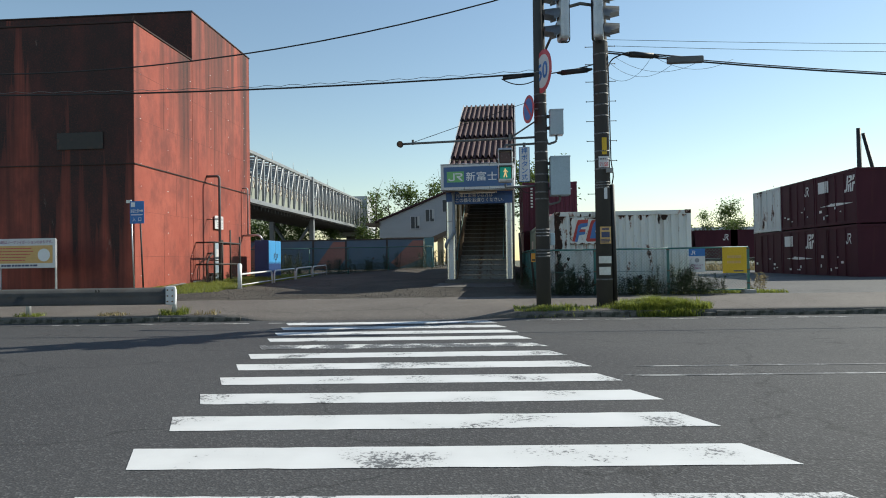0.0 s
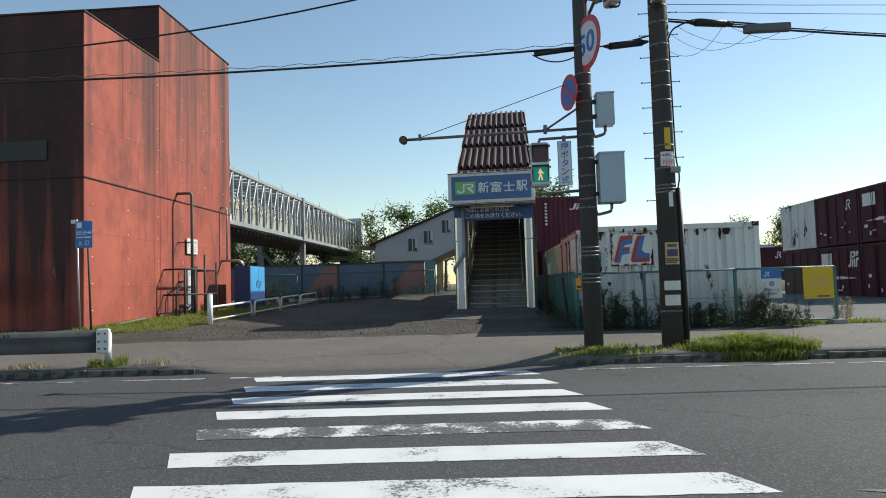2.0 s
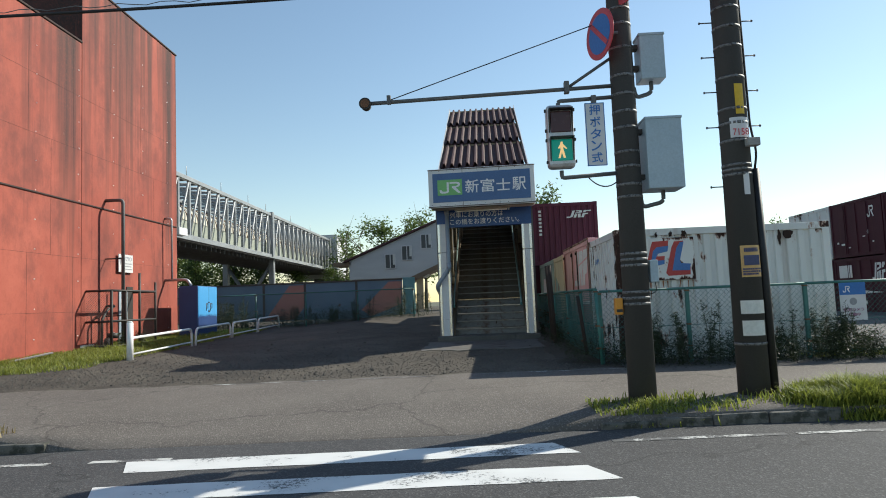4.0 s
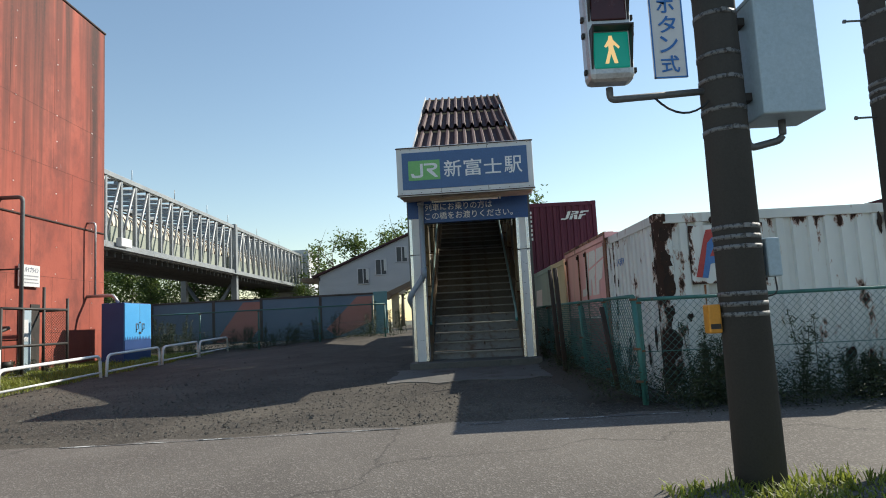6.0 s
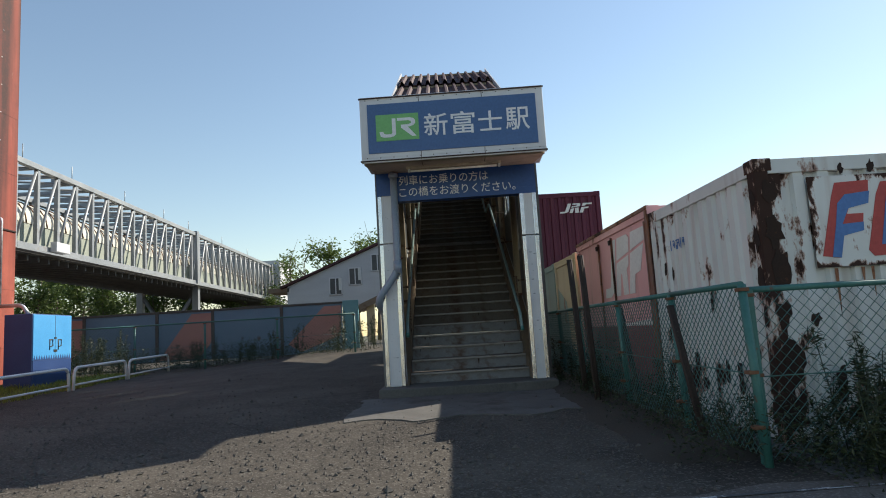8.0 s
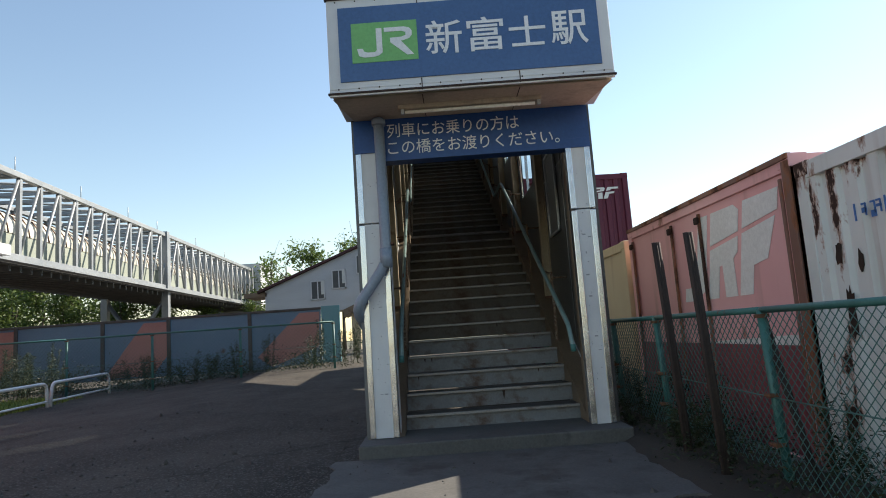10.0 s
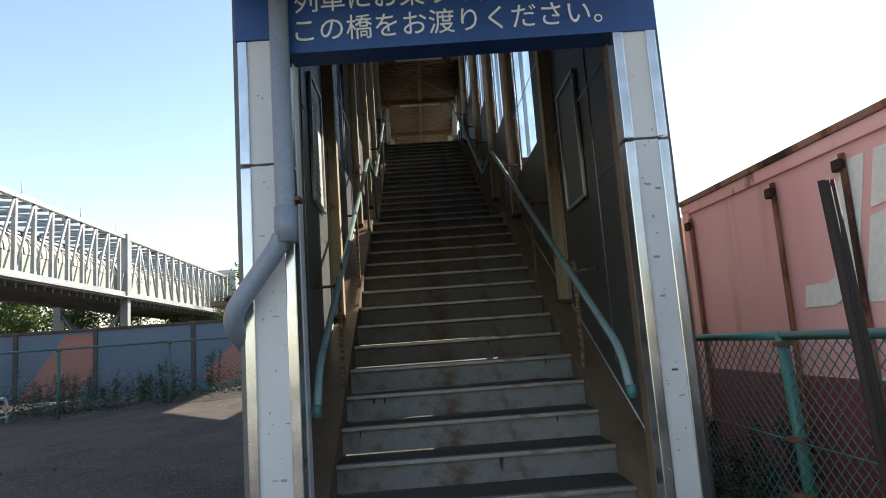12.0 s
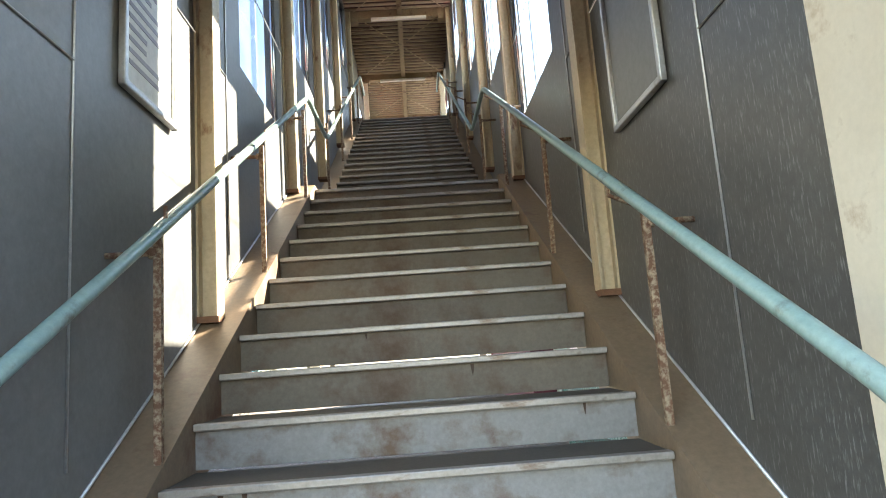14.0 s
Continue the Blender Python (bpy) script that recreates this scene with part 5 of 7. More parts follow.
# The stack across the yard entrance
def stack_container(y, z, label, paint=None, white=False, mark="jr"):
    c = container(pose(16.35, y, z), 2.45, 3.68, 2.45, paint or M_CONT_MAROON, label, "stack across the yard")
    for yy in (1.0, 1.75, 2.5, 2.62):
        part("door_bar", boxed(-0.012, yy, 0.15, 0.012, yy + 0.035, 2.3), paint or M_CONT_MAROON, c)
    if mark == "jrf":
        marks(c, jrf_mark(0.98, 0.72), west(1.0, 1.45))
        marks(c, [[(0, 0), (1.4, -0.05), (2.9, 0.0), (1.4, 0.10)]], west(3.2, 0.95))
        part("label_plate", boxed(-0.006, 2.35, 1.6, 0.0, 3.3, 2.15), M_LOGO_W, c)
    elif mark == "jr":
        marks(c, jr_mark(0.45, 0.5), west(1.0, 1.6))
    bm = bmesh.new()
    q = random.Random(int(y * 7 + z))
    for k in range(6):
        yy, zz = q.uniform(0.2, 3.2), q.uniform(0.3, 1.0)
        box(bm, -0.006, yy, zz, 0.0, yy + q.uniform(0.06, 0.3), zz + q.uniform(0.03, 0.16))
    part("small_label", bm, M_LOGO_W, c)
    return c


a = stack_container(7.2, 0.12, "maroon container at the foot of a stack, white mark")
b = stack_container(10.95, 0.12, "maroon container at the foot of a stack, large white mark", mark="jrf")
stack_container(14.7, 0.12, "maroon container, far in the stack", mark="")
for c, y, mk in ((7.2, 7.2, "jrf"), (10.95, 10.95, "jr")):
    stack_container(y, 2.60, "maroon container on top of a stack, white mark", mark=mk)
w3 = stack_container(14.7, 2.60, "white container on top of a stack", M_CONT_WHITE, mark="")
for x in (18.85, 21.4, 23.9):
    for z in (0.12, 2.60):
        c = container(pose(x, 7.2, z), 2.45, 3.68, 2.45, M_CONT_MAROON, "maroon container, end to the road, in a stack", "stack across the yard", True)
        bm = bars(bmesh.new(), 0.4, 1.7, 1.6, 1.82, -0.004, 1, random.Random(int(x)))
        tagged(part("painted_number", bm, M_LOGO_W, c), "faint painted number", kind="stuff")
for x in (14.0, 17.95, 20.8, 24.6):
    c = container(pose(x, 35.0, 1.1), 3.68, 2.45, 2.45, M_CONT_MAROON, "distant maroon container with small white mark", "far row of containers")
    marks(c, jr_mark(0.5, 0.55), pose(2.3, 0.017, 1.55))
    part("label_plate", bars(bmesh.new(), 2.4, 0.5, 3.2, 0.62, -0.004, 1, random.Random(int(x))), M_LOGO_W, c)

wg = thing("flat_wagon", pose(0, 0, 0), "long dark flat railway wagon under far containers", "railway wagon")
part("deck", boxed(13.5, 34.9, 0.86, 29.0, 37.55, 1.1, 0.01), M_BLACK, wg)
for x in (15.0, 16.8, 25.5, 27.3):
    part("wheel", cyl(bmesh.new(), (x, 35.3, 0.70), (x, 35.45, 0.70), 0.43, seg=18), M_BLACK, wg)

# The truss bridge that carries the covered conveyor
BX, BW, BZ0, BZ1, BY0, BY1 = -15.6, 3.6, 5.5, 8.75, 8.0, 56.0
bridge = thing("conveyor_bridge", pose(0, 0, 0), "grey steel truss bridge carrying a stained covered conveyor tube", "bridge")
n = 34
step = (BY1 - BY0) / n
for x in (BX, BX - BW):
    for z, t in ((BZ1, 0.11), (BZ0, 0.13)):
        part("chord", boxed(x - 0.12, BY0, z - t, x + 0.12, BY1, z + t, 0.01), M_TRUSS, bridge)
    for k in range(n + 1):
        y = BY0 + k * step
        part("upright", boxed(x - 0.08, y - 0.08, BZ0, x + 0.08, y + 0.08, BZ1), M_TRUSS, bridge)
    for k in range(n):
        y = BY0 + k * step
        za, zb = (BZ1, BZ0) if k < 4 or (k >= 20) else (BZ0, BZ1)
        part("diagonal", tube(bmesh.new(), [(x, y, za), (x, y + step, zb)], 0.07, 4), M_TRUSS, bridge)
for k in range(0, n + 1):
    y = BY0 + k * step
    part("cross_beam", boxed(BX - BW, y - 0.06, BZ1 - 0.08, BX, y + 0.06, BZ1 + 0.08), M_TRUSS, bridge)
    if k < n:
        part("top_brace", tube(bmesh.new(), [(BX - BW, y, BZ1), (BX, y + step, BZ1)], 0.05, 4), M_TRUSS, bridge)
bm = boxed(BX - BW - 0.05, BY0, BZ0 - 0.32, BX + 0.05, BY1, BZ0 - 0.14)
part("deck", bm, M_CONC_DARK, bridge)
for k in range(2 * n):
    part("deck_beam", boxed(BX - BW - 0.08, BY0 + k * step / 2, BZ0 - 0.55, BX + 0.08, BY0 + k * step / 2 + 0.12, BZ0 - 0.32), M_CONC_DARK, bridge)
part("walkway_edge", boxed(BX + 0.12, BY0, BZ0 - 0.25, BX + 0.5, BY1, BZ0 - 0.18), M_TRUSS, bridge)
bm = bmesh.new()
seg = 12
cx, cz, r = BX - BW / 2 + 0.35, 6.55, 1.05
for k in range(n):
    bm = bmesh.new()
    ya, yb = BY0 + k * step + 0.02, BY0 + (k + 1) * step - 0.02
    A = [bm.verts.new((cx + r * math.cos(math.pi * i / seg), ya, cz + r * math.sin(math.pi * i / seg))) for i in range(seg + 1)]
    B = [bm.verts.new((cx + r * math.cos(math.pi * i / seg), yb, cz + r * math.sin(math.pi * i / seg))) for i in range(seg + 1)]
    for i in range(seg):
        bm.faces.new((A[i], A[i + 1], B[i + 1], B[i])).smooth = True
    part("conveyor_cover", bm, M_TUBE, bridge, "rust-stained cream conveyor hood")
part("conveyor_skirt", boxed(cx - r, BY0, 5.62, cx + r, BY1, 6.52), M_TUBE_GREEN, bridge)
for k in range(0, 2 * n):
    y = BY0 + k * step / 2
    bm = bmesh.new()
    tube(bm, [(cx + (r + 0.03) * math.cos(math.pi * i / 8), y, cz + (r + 0.03) * math.sin(math.pi * i / 8)) for i in range(9)], 0.025, 4)
    part("hoop", bm, M_RUST, bridge)
for y in (34.2, 55.5):
    for x in (BX + 0.02, BX - BW):
        part("pier_leg", boxed(x - 0.2, y - 0.2, 0.8, x + 0.2, y + 0.2, BZ0 - 0.3 if x < BX else BZ1 + 0.2, 0.01), M_TRUSS, bridge)
    bm = bmesh.new()
    tube(bm, [(BX, y, 4.9), (BX - BW / 2, y, 2.2), (BX - BW, y, 4.9)], 0.14, 4)
    part("pier_brace", bm, M_TRUSS, bridge)
bm = bmesh.new()
for y in (12, 15.5, 19, 24, 29, 33, 40, 47):
    tube(bm, [(BX, y, BZ1), (BX, y, BZ1 + 0.7)], 0.02, 4)
    box(bm, BX - 0.9, y, BZ1 + 0.05, BX - 0.2, y + 0.3, BZ1 + 0.25)
tagged(part("roof_fitting", bm, M_TRUSS, bridge), kind="stuff")
part("junction_box", boxed(BX + 0.14, 17.2, BZ0 - 0.05, BX + 0.4, 18.2, BZ0 + 0.35, 0.02), M_WHITE, bridge)
part("end_house", boxed(BX - BW - 0.5, 56, 4.5, BX + 0.8, 62, 9.4), M_SIDING, bridge)
part("end_tower", boxed(BX - 2, 56.5, 0.8, BX + 0.6, 58.5, 4.5), M_CONC_DARK, bridge)

# The painted wall behind the forecourt
WY = 13.0
wall = thing("painted_wall", pose(0, 0, 0), "low metal wall painted with blue and salmon diagonal stripes", "wall")
xs = [-3.3, -5.35, -7.65, -9.5, -11.9, -14.2, -16.5, -18.8]
for k, (xb, xa) in enumerate(zip(xs, xs[1:])):
    part("wall_panel", boxed(xa + 0.01, WY, 0.85, xb - 0.01, WY + 0.08, 2.46, 0.006), M_WALLBLUE, wall)
    part("wall_post", boxed(xa - 0.05, WY - 0.05, 0.85, xa + 0.05, WY + 0.1, 2.5, 0.006), M_CONC_DARK, wall)
    if k in (0, 2, 4):
        w = xb - xa
        o = [(0.02 * w, 0.0), (0.75 * w, 0.0), (0.98 * w, 0.55), (0.98 * w, 1.5), (0.62 * w, 1.5)] if k else [(0.3 * w, 0.0), (0.96 * w, 0.5), (0.98 * w, 1.5), (0.7 * w, 1.5), (0.1 * w, 0.3)]
        part("painted_stripe", prism(bmesh.new(), o, pose(xa, WY - 0.006, 0.9), 0.005), M_WALLPINK, wall)
part("wall_cap", boxed(-19, WY - 0.03, 2.46, -3.3, WY + 0.11, 2.53, 0.006), M_CONC_DARK, wall)
part("end_panel", boxed(-3.28, WY - 0.1, 0.9, -2.75, WY, 2.55, 0.006), M_WALLTEAL, wall, "teal speckled end panel")

# The far stair house across the tracks
HY = 32.0
house = thing("far_stair_house", pose(0, 0, 0), "grey boarded stair house with a dark sloping roof", "house")
bm = bmesh.new()
prism(bm, [(-9.1, 3.3), (-3.6, 3.3), (-0.5, 5.0), (1.5, 5.0), (1.5, 8.9), (-1.0, 8.1), (-9.1, 4.7)], pose(0, HY, 0), 2.6)
part("wall", bm, M_SIDING, house)
bm = bmesh.new()
tube(bm, [(-9.5, HY - 0.05, 4.62), (1.6, HY - 0.05, 9.05)], 0.10, 4)
prism(bm, [(-9.5, 4.55), (1.6, 9.0), (1.6, 9.12), (-9.5, 4.68)], pose(0, HY - 0.25, 0), 3.2)
part("roof", bm, M_ROOF, house)
for x, z in ((-6.45, 3.98), (-5.2, 4.55), (-3.75, 5.35), (-2.5, 5.9)):
    w = part("window", boxed(x, HY - 0.03, z, x + 0.82, HY + 0.05, z + 1.12), M_DARKGLASS, house)
    bm = bmesh.new()
    for q in ((x, z, x + 0.06, z + 1.12), (x + 0.76, z, x + 0.82, z + 1.12), (x, z, x + 0.82, z + 0.06), (x, z + 1.06, x + 0.82, z + 1.12), (x + 0.38, z, x + 0.44, z + 1.12)):
        box(bm, q[0], HY - 0.06, q[1], q[2], HY - 0.02, q[3])
    part("frame", bm, M_WHITE, w)
    part("blind", boxed(x + 0.60, HY - 0.04, z + 0.30, x + 0.76, HY - 0.032, z + 1.06), M_BRIGHT_BOARD, w)
for x, z in ((-8.6, 3.3), (-4.2, 3.3)):
    part("column", boxed(x, HY + 0.3, 0.8, x + 0.5, HY + 0.8, z, 0.01), M_CREAM, house)
bm = bmesh.new()
prism(bm, [(-4.6, 2.9), (-0.5, 4.7), (-0.5, 5.05), (-4.6, 3.3)], pose(0, HY - 0.1, 0), 2.7)
part("stair_soffit", bm, M_STRINGER, house)
part("lean_to_roof", boxed(-10.3, HY, 4.35, -9.0, HY + 2.6, 4.6), M_STRINGER, house)


# Utility poles and all that hangs on them
def pole(name, x, y, r0, r1, h, label):
    p = thing(name, pose(x, y, level(x, y) - 0.02), label, "utility pole")
    bm = cyl(bmesh.new(), (0, 0, 0), (0, 0, h), r0, r1, 24)
    part("shaft", bm, M_POLE, p)
    return p


P1, P2 = (1.58, -7.6), (2.96, -7.43)


p1 = pole("utility_pole", *P1, 0.165, 0.115, 9.0, "dark weathered concrete utility pole carrying signals and signs")
p2 = pole("utility_pole", *P2, 0.185, 0.135, 10.5, "thick weathered concrete utility pole with step bolts and stickers")


def bands(p, zs, r):
    for z in zs:
        bm = cyl(bmesh.new(), (0, 0, z - 0.016), (0, 0, z + 0.016), r(z) + 0.004, seg=20)
        box(bm, -0.02, -r(z) - 0.02, z - 0.016, 0.02, -r(z) + 0.01, z + 0.016, 0.003)
        part("steel_band", bm, M_BAND, p)


bands(p1, (1.16, 1.23, 1.30, 1.62, 1.69, 1.76, 2.45, 2.6, 2.82, 3.0, 3.3, 3.5, 3.72, 3.95, 4.3, 4.6, 4.8, 5.3), lambda z: 0.165 - 0.05 * z / 9)
bands(p2, (0.62, 2.68, 2.74, 2.80, 3.1, 3.32, 3.5, 3.9, 4.3, 4.55, 4.8, 5.0, 5.3, 5.7, 6.0), lambda z: 0.185 - 0.05 * z / 10.5)
for k, z in enumerate((2.55, 3.3, 3.75, 4.2, 4.65, 5.1, 5.5, 5.9)):
    s = 1 if k % 2 else -1
    for q in ((s,) if z < 3.2 else (s, -s)):
        bm = tube(bmesh.new(), [(q * 0.15, 0, z), (q * 0.33, 0, z)], 0.008, 6)
        cyl(bm, (q * 0.32, 0, z), (q * 0.335, 0, z), 0.016, seg=6)
        part("step_bolt", bm, M_GALV_DULL, p2)
bm = tube(bmesh.new(), [(0.225, -0.04, 0), (0.215, -0.04, 1.4), (0.20, -0.04, 2.75)], 0.052, 10)
part("conduit", bm, M_CABLE, p2, "dark cable conduit pipe")
tube_bm = tube(bmesh.new(), rounded([(0.2, -0.04, 2.75), (0.24, -0.04, 2.95), (0.19, -0.03, 3.3), (0.18, 0, 5.2), (0.16, 0, 6.0)], 0.1), 0.014, 6)
part("riser_cable", tube_bm, M_CABLE, p2)


def plate_on(p, name, r, z0, z1, w, mat, label, turn=0.0):
    """A thin plate bent round a pole's face."""
    bm = bmesh.new()
    n = 8
    half = w / 2 / r
    lo, hi = [], []
    for i in range(n + 1):
        a = -half + 2 * half * i / n + radians(turn)
        for rr_, store in ((r + 0.006, lo),):
            lo.append(bm.verts.new((rr_ * math.sin(a), -rr_ * math.cos(a), z0)))
            hi.append(bm.verts.new((rr_ * math.sin(a), -rr_ * math.cos(a), z1)))
    for i in range(n):
        bm.faces.new((lo[i], lo[i + 1], hi[i + 1], hi[i]))
    ob = part(name, bm, mat, p, label)
    sol = bmesh.new()
    sol.from_mesh(ob.data)
    bmesh.ops.solidify(sol, geom=sol.faces[:], thickness=0.003)
    sol.to_mesh(ob.data)
    sol.free()
    return ob


ys = plate_on(p2, "notice_plate", 0.178, 1.42, 1.80, 0.26, M_TAN, "small yellow warning notice with dark pictogram", 8)
bm = bmesh.new()
box(bm, -0.08, -0.191, 1.56, 0.1, -0.186, 1.68, 0.002)
bars(bm, -0.1, 1.44, 0.12, 1.53, -0.186, 3, random.Random(4))
bars(bm, -0.07, 1.71, 0.1, 1.78, -0.186, 1, random.Random(8))
part("print", bm, M_TEXT_DARK, ys)
plate_on(p2, "notice_plate", 0.165, 3.42, 3.80, 0.11, M_YELLOW, "narrow yellow plate", 10)
num = plate_on(p2, "number_plate", 0.166, 3.13, 3.38, 0.24, M_WHITE, "white number plate reading 7158", 5)
lettering("number", "7158", 0.085, pose(-0.085, -0.182, 3.15), M_REDSIGN, num, 0.19)
plate_on(p2, "white_plate", 0.17, 2.42, 2.68, 0.075, M_WHITE, "narrow white plate", 12)
plate_on(p2, "torn_sticker", 0.184, 0.98, 1.14, 0.30, M_BRIGHT_BOARD, "torn remains of a white sticker", 0)
plate_on(p2, "torn_sticker", 0.185, 0.72, 0.90, 0.27, M_BRIGHT_BOARD, "torn remains of a white sticker", -3)
part("meter_box", boxed(0.05, -0.26, 3.0, 0.2, -0.15, 3.1, 0.01), M_CONC, p2)
# switch cabinets on the first pole
for z0, z1, x0, x1, d in ((3.86, 4.42, 0.20, 0.50, 0.27), (2.50, 3.36, 0.19, 0.62, 0.38)):
    c = thing("switch_cabinet", pose(P1[0], P1[1], level(*P1)), "blue-grey steel switch cabinet on the pole", "electrical box", "pole cabinets")
    part("case", boxed(x0, -d / 2, z0, x1, d / 2, z1, 0.012), M_BOXGREY, c)
    part("rim", boxed(x0 - 0.008, -d / 2 - 0.01, z1 - 0.02, x1 + 0.008, d / 2, z1 + 0.012, 0.006), M_BOXGREY, c)
    bm = bmesh.new()
    for z in (z0 + 0.14, z1 - 0.16):
        box(bm, 0.1, -0.05, z, x0 + 0.01, 0.05, z + 0.06, 0.005)
    part("bracket", bm, M_BLACK, c)
    xm = (x0 + x1) / 2
    part("cable_loop", tube(bmesh.new(), rounded([(xm, 0, z0), (xm, 0, z0 - 0.14), (x0 - 0.05, -0.02, z0 - 0.2), (0.12, -0.05, z0 - 0.08)], 0.12), 0.026, 8), M_GALV_DULL, c)
# pedestrian signal
sig = thing("pedestrian_signal", pose(0.77, -7.64, 2.98), "grey pedestrian signal showing a green walking figure", "traffic light")
part("housing", boxed(-0.165, -0.10, 0.0, 0.165, 0.09, 0.78, 0.045), M_GALV, sig)
for z, mt in ((0.43, M_LAMP_RED), (0.08, M_LAMP_GREEN)):
    lens = part("lens", boxed(-0.125, -0.112, z, 0.125, -0.095, z + 0.26, 0.01), mt, sig, "dark red lens, unlit" if z > 0.3 else "lit green lens")
    bm = bmesh.new()
    box(bm, -0.145, -0.20, z + 0.27, 0.145, -0.10, z + 0.285, 0.004)
    for x in (-0.145, 0.132):
        prism(bm, [(0, 0), (0.0, 0.28), (0.1, 0.28)], Matrix.Translation((x, -0.1, z)) @ pose(0, 0, 0, 0, 0, -90), 0.012)
    part("visor", bm, M_BLACK, sig)
    if z < 0.3:
        man = [(0.0, 0.0), (0.025, 0.0), (0.045, 0.07), (0.065, 0.0), (0.09, 0.0), (0.062, 0.12), (0.068, 0.135), (0.10, 0.105), (0.108, 0.118), (0.068, 0.165), (0.062, 0.172), (0.058, 0.2), (0.036, 0.2), (0.03, 0.172), (0.0, 0.125), (0.012, 0.115), (0.03, 0.13), (0.03, 0.10)]
        part("walking_symbol", prism(bmesh.new(), man, pose(-0.05, -0.117, z + 0.03), 0.004), M_LAMP_MAN, lens)
bm = bmesh.new()
for x in (-0.185, 0.165):
    for z in (0.06, 0.33, 0.45, 0.7):
        box(bm, x, -0.06, z, x + 0.02, -0.02, z + 0.035, 0.004)
part("latch", bm, M_BLACK, sig)
arms = thing("signal_bracket", pose(P1[0], P1[1], -0.10), "grey steel arms holding the pedestrian signal", "bracket")
part("arm", tube(bmesh.new(), rounded([(-0.81, -0.02, 3.84), (-0.81, -0.02, 3.93), (-0.1, -0.02, 3.95)], 0.06), 0.026, 8), M_GALV_DULL, arms)
part("arm", tube(bmesh.new(), rounded([(-0.81, -0.02, 3.06), (-0.81, -0.02, 2.97), (-0.1, -0.02, 3.0)], 0.06), 0.026, 8), M_GALV_DULL, arms)
part("cable", tube(bmesh.new(), sag((-0.5, -0.03, 2.97), (-0.14, -0.1, 2.9), 0.10, 8), 0.008, 6), M_CABLE, arms)
bs = thing("button_notice", pose(1.20, -7.68, 2.99), "narrow white push-button notice with blue characters", "sign")
part("plate", boxed(-0.12, 0.0, 0.0, 0.12, 0.02, 0.78, 0.008), M_WHITE, bs)
bm = bmesh.new()
for q in ((-0.118, 0.0, -0.108, 0.78), (0.108, 0.0, 0.118, 0.78), (-0.118, 0.0, 0.118, 0.01), (-0.118, 0.77, 0.118, 0.78)):
    box(bm, q[0], -0.003, q[1], q[2], 0.001, q[3])
part("border", bm, M_BLUESIGN, bs)
for i, ch in enumerate("押ボタン式"):
    lettering("word", ch, 0.125, pose(-0.065, -0.004, 0.63 - i * 0.148), M_BLUESIGN, bs, 0.13, weight=0.01)
part("bracket", boxed(-0.03, 0.0, 0.78, 0.03, 0.05, 0.88, 0.004), M_GALV_DULL, bs)
# horn arm to the west
horn = thing("speaker_arm", pose(P1[0] + 0.1, P1[1], -0.12), "long thin steel arm with a small round speaker at its tip", "bracket")
part("arm", tube(bmesh.new(), [(-3.25, 0, 4.05), (-0.1, 0, 4.12)], 0.026, 8), M_GALV_DULL, horn)
part("stay_wire", tube(bmesh.new(), [(-3.0, 0, 4.08), (-0.12, 0, 5.0)], 0.007, 5), M_CABLE, horn)
part("strut", tube(bmesh.new(), [(-0.78, 0, 4.12), (-0.1, 0, 4.55)], 0.02, 6), M_GALV_DULL, horn)
part("clamp", boxed(-0.82, -0.04, 4.05, -0.76, 0.04, 4.2, 0.005), M_GALV_DULL, horn)
part("clamp", boxed(-3.03, -0.03, 4.03, -2.98, 0.03, 4.14, 0.005), M_GALV_DULL, horn)
sp = part("speaker", cyl(bmesh.new(), (-3.30, -0.06, 4.04), (-3.30, 0.08, 4.04), 0.075, 0.06, 20), M_BLACK, horn)
part("speaker_cone", cyl(bmesh.new(), (-3.30, -0.066, 4.04), (-3.30, -0.058, 4.04), 0.055, 0.055, 18), M_RUST, sp)
# round road signs, turned to the traffic
for z, x, kind in ((5.40, 0.04, "limit"), (4.60, -0.28, "park")):
    r = 0.47 if kind == "limit" else 0.31
    s = thing("road_sign", pose(P1[0] + x, P1[1] - (0.30 if kind == "limit" else 0.15), z, 0, 0, -71), "round red-rimmed speed limit sign reading 50" if kind == "limit" else "round blue no-parking sign with red rim and slash", "road sign")
    part("disc", cyl(bmesh.new(), (0, 0.012, 0), (0, 0, 0), r, seg=32), M_REDSIGN if kind == "limit" else M_REDSIGN, s)
    part("field", cyl(bmesh.new(), (0, 0.004, 0), (0, -0.003, 0), r * 0.78, seg=32), M_WHITE if kind == "limit" else M_BLUESIGN, s)
    if kind == "limit":
        lettering("number", "50", 0.37, pose(-0.28, -0.005, -0.185), M_BLUESIGN, s, 0.56, weight=0.02)
    else:
        bm = bmesh.new()
        box(bm, -0.235, -0.008, -0.03, 0.235, -0.002, 0.03)
        bmesh.ops.rotate(bm, verts=bm.verts[:], matrix=Matrix.Rotation(radians(45), 3, "Y"))
        part("slash", bm, M_REDSIGN, s)
    part("back_bracket", tube(bmesh.new(), [(0, 0.01, 0), (0.06 if kind == "limit" else 0.1, 0.2, 0)], 0.02, 6), M_GALV_DULL, s)
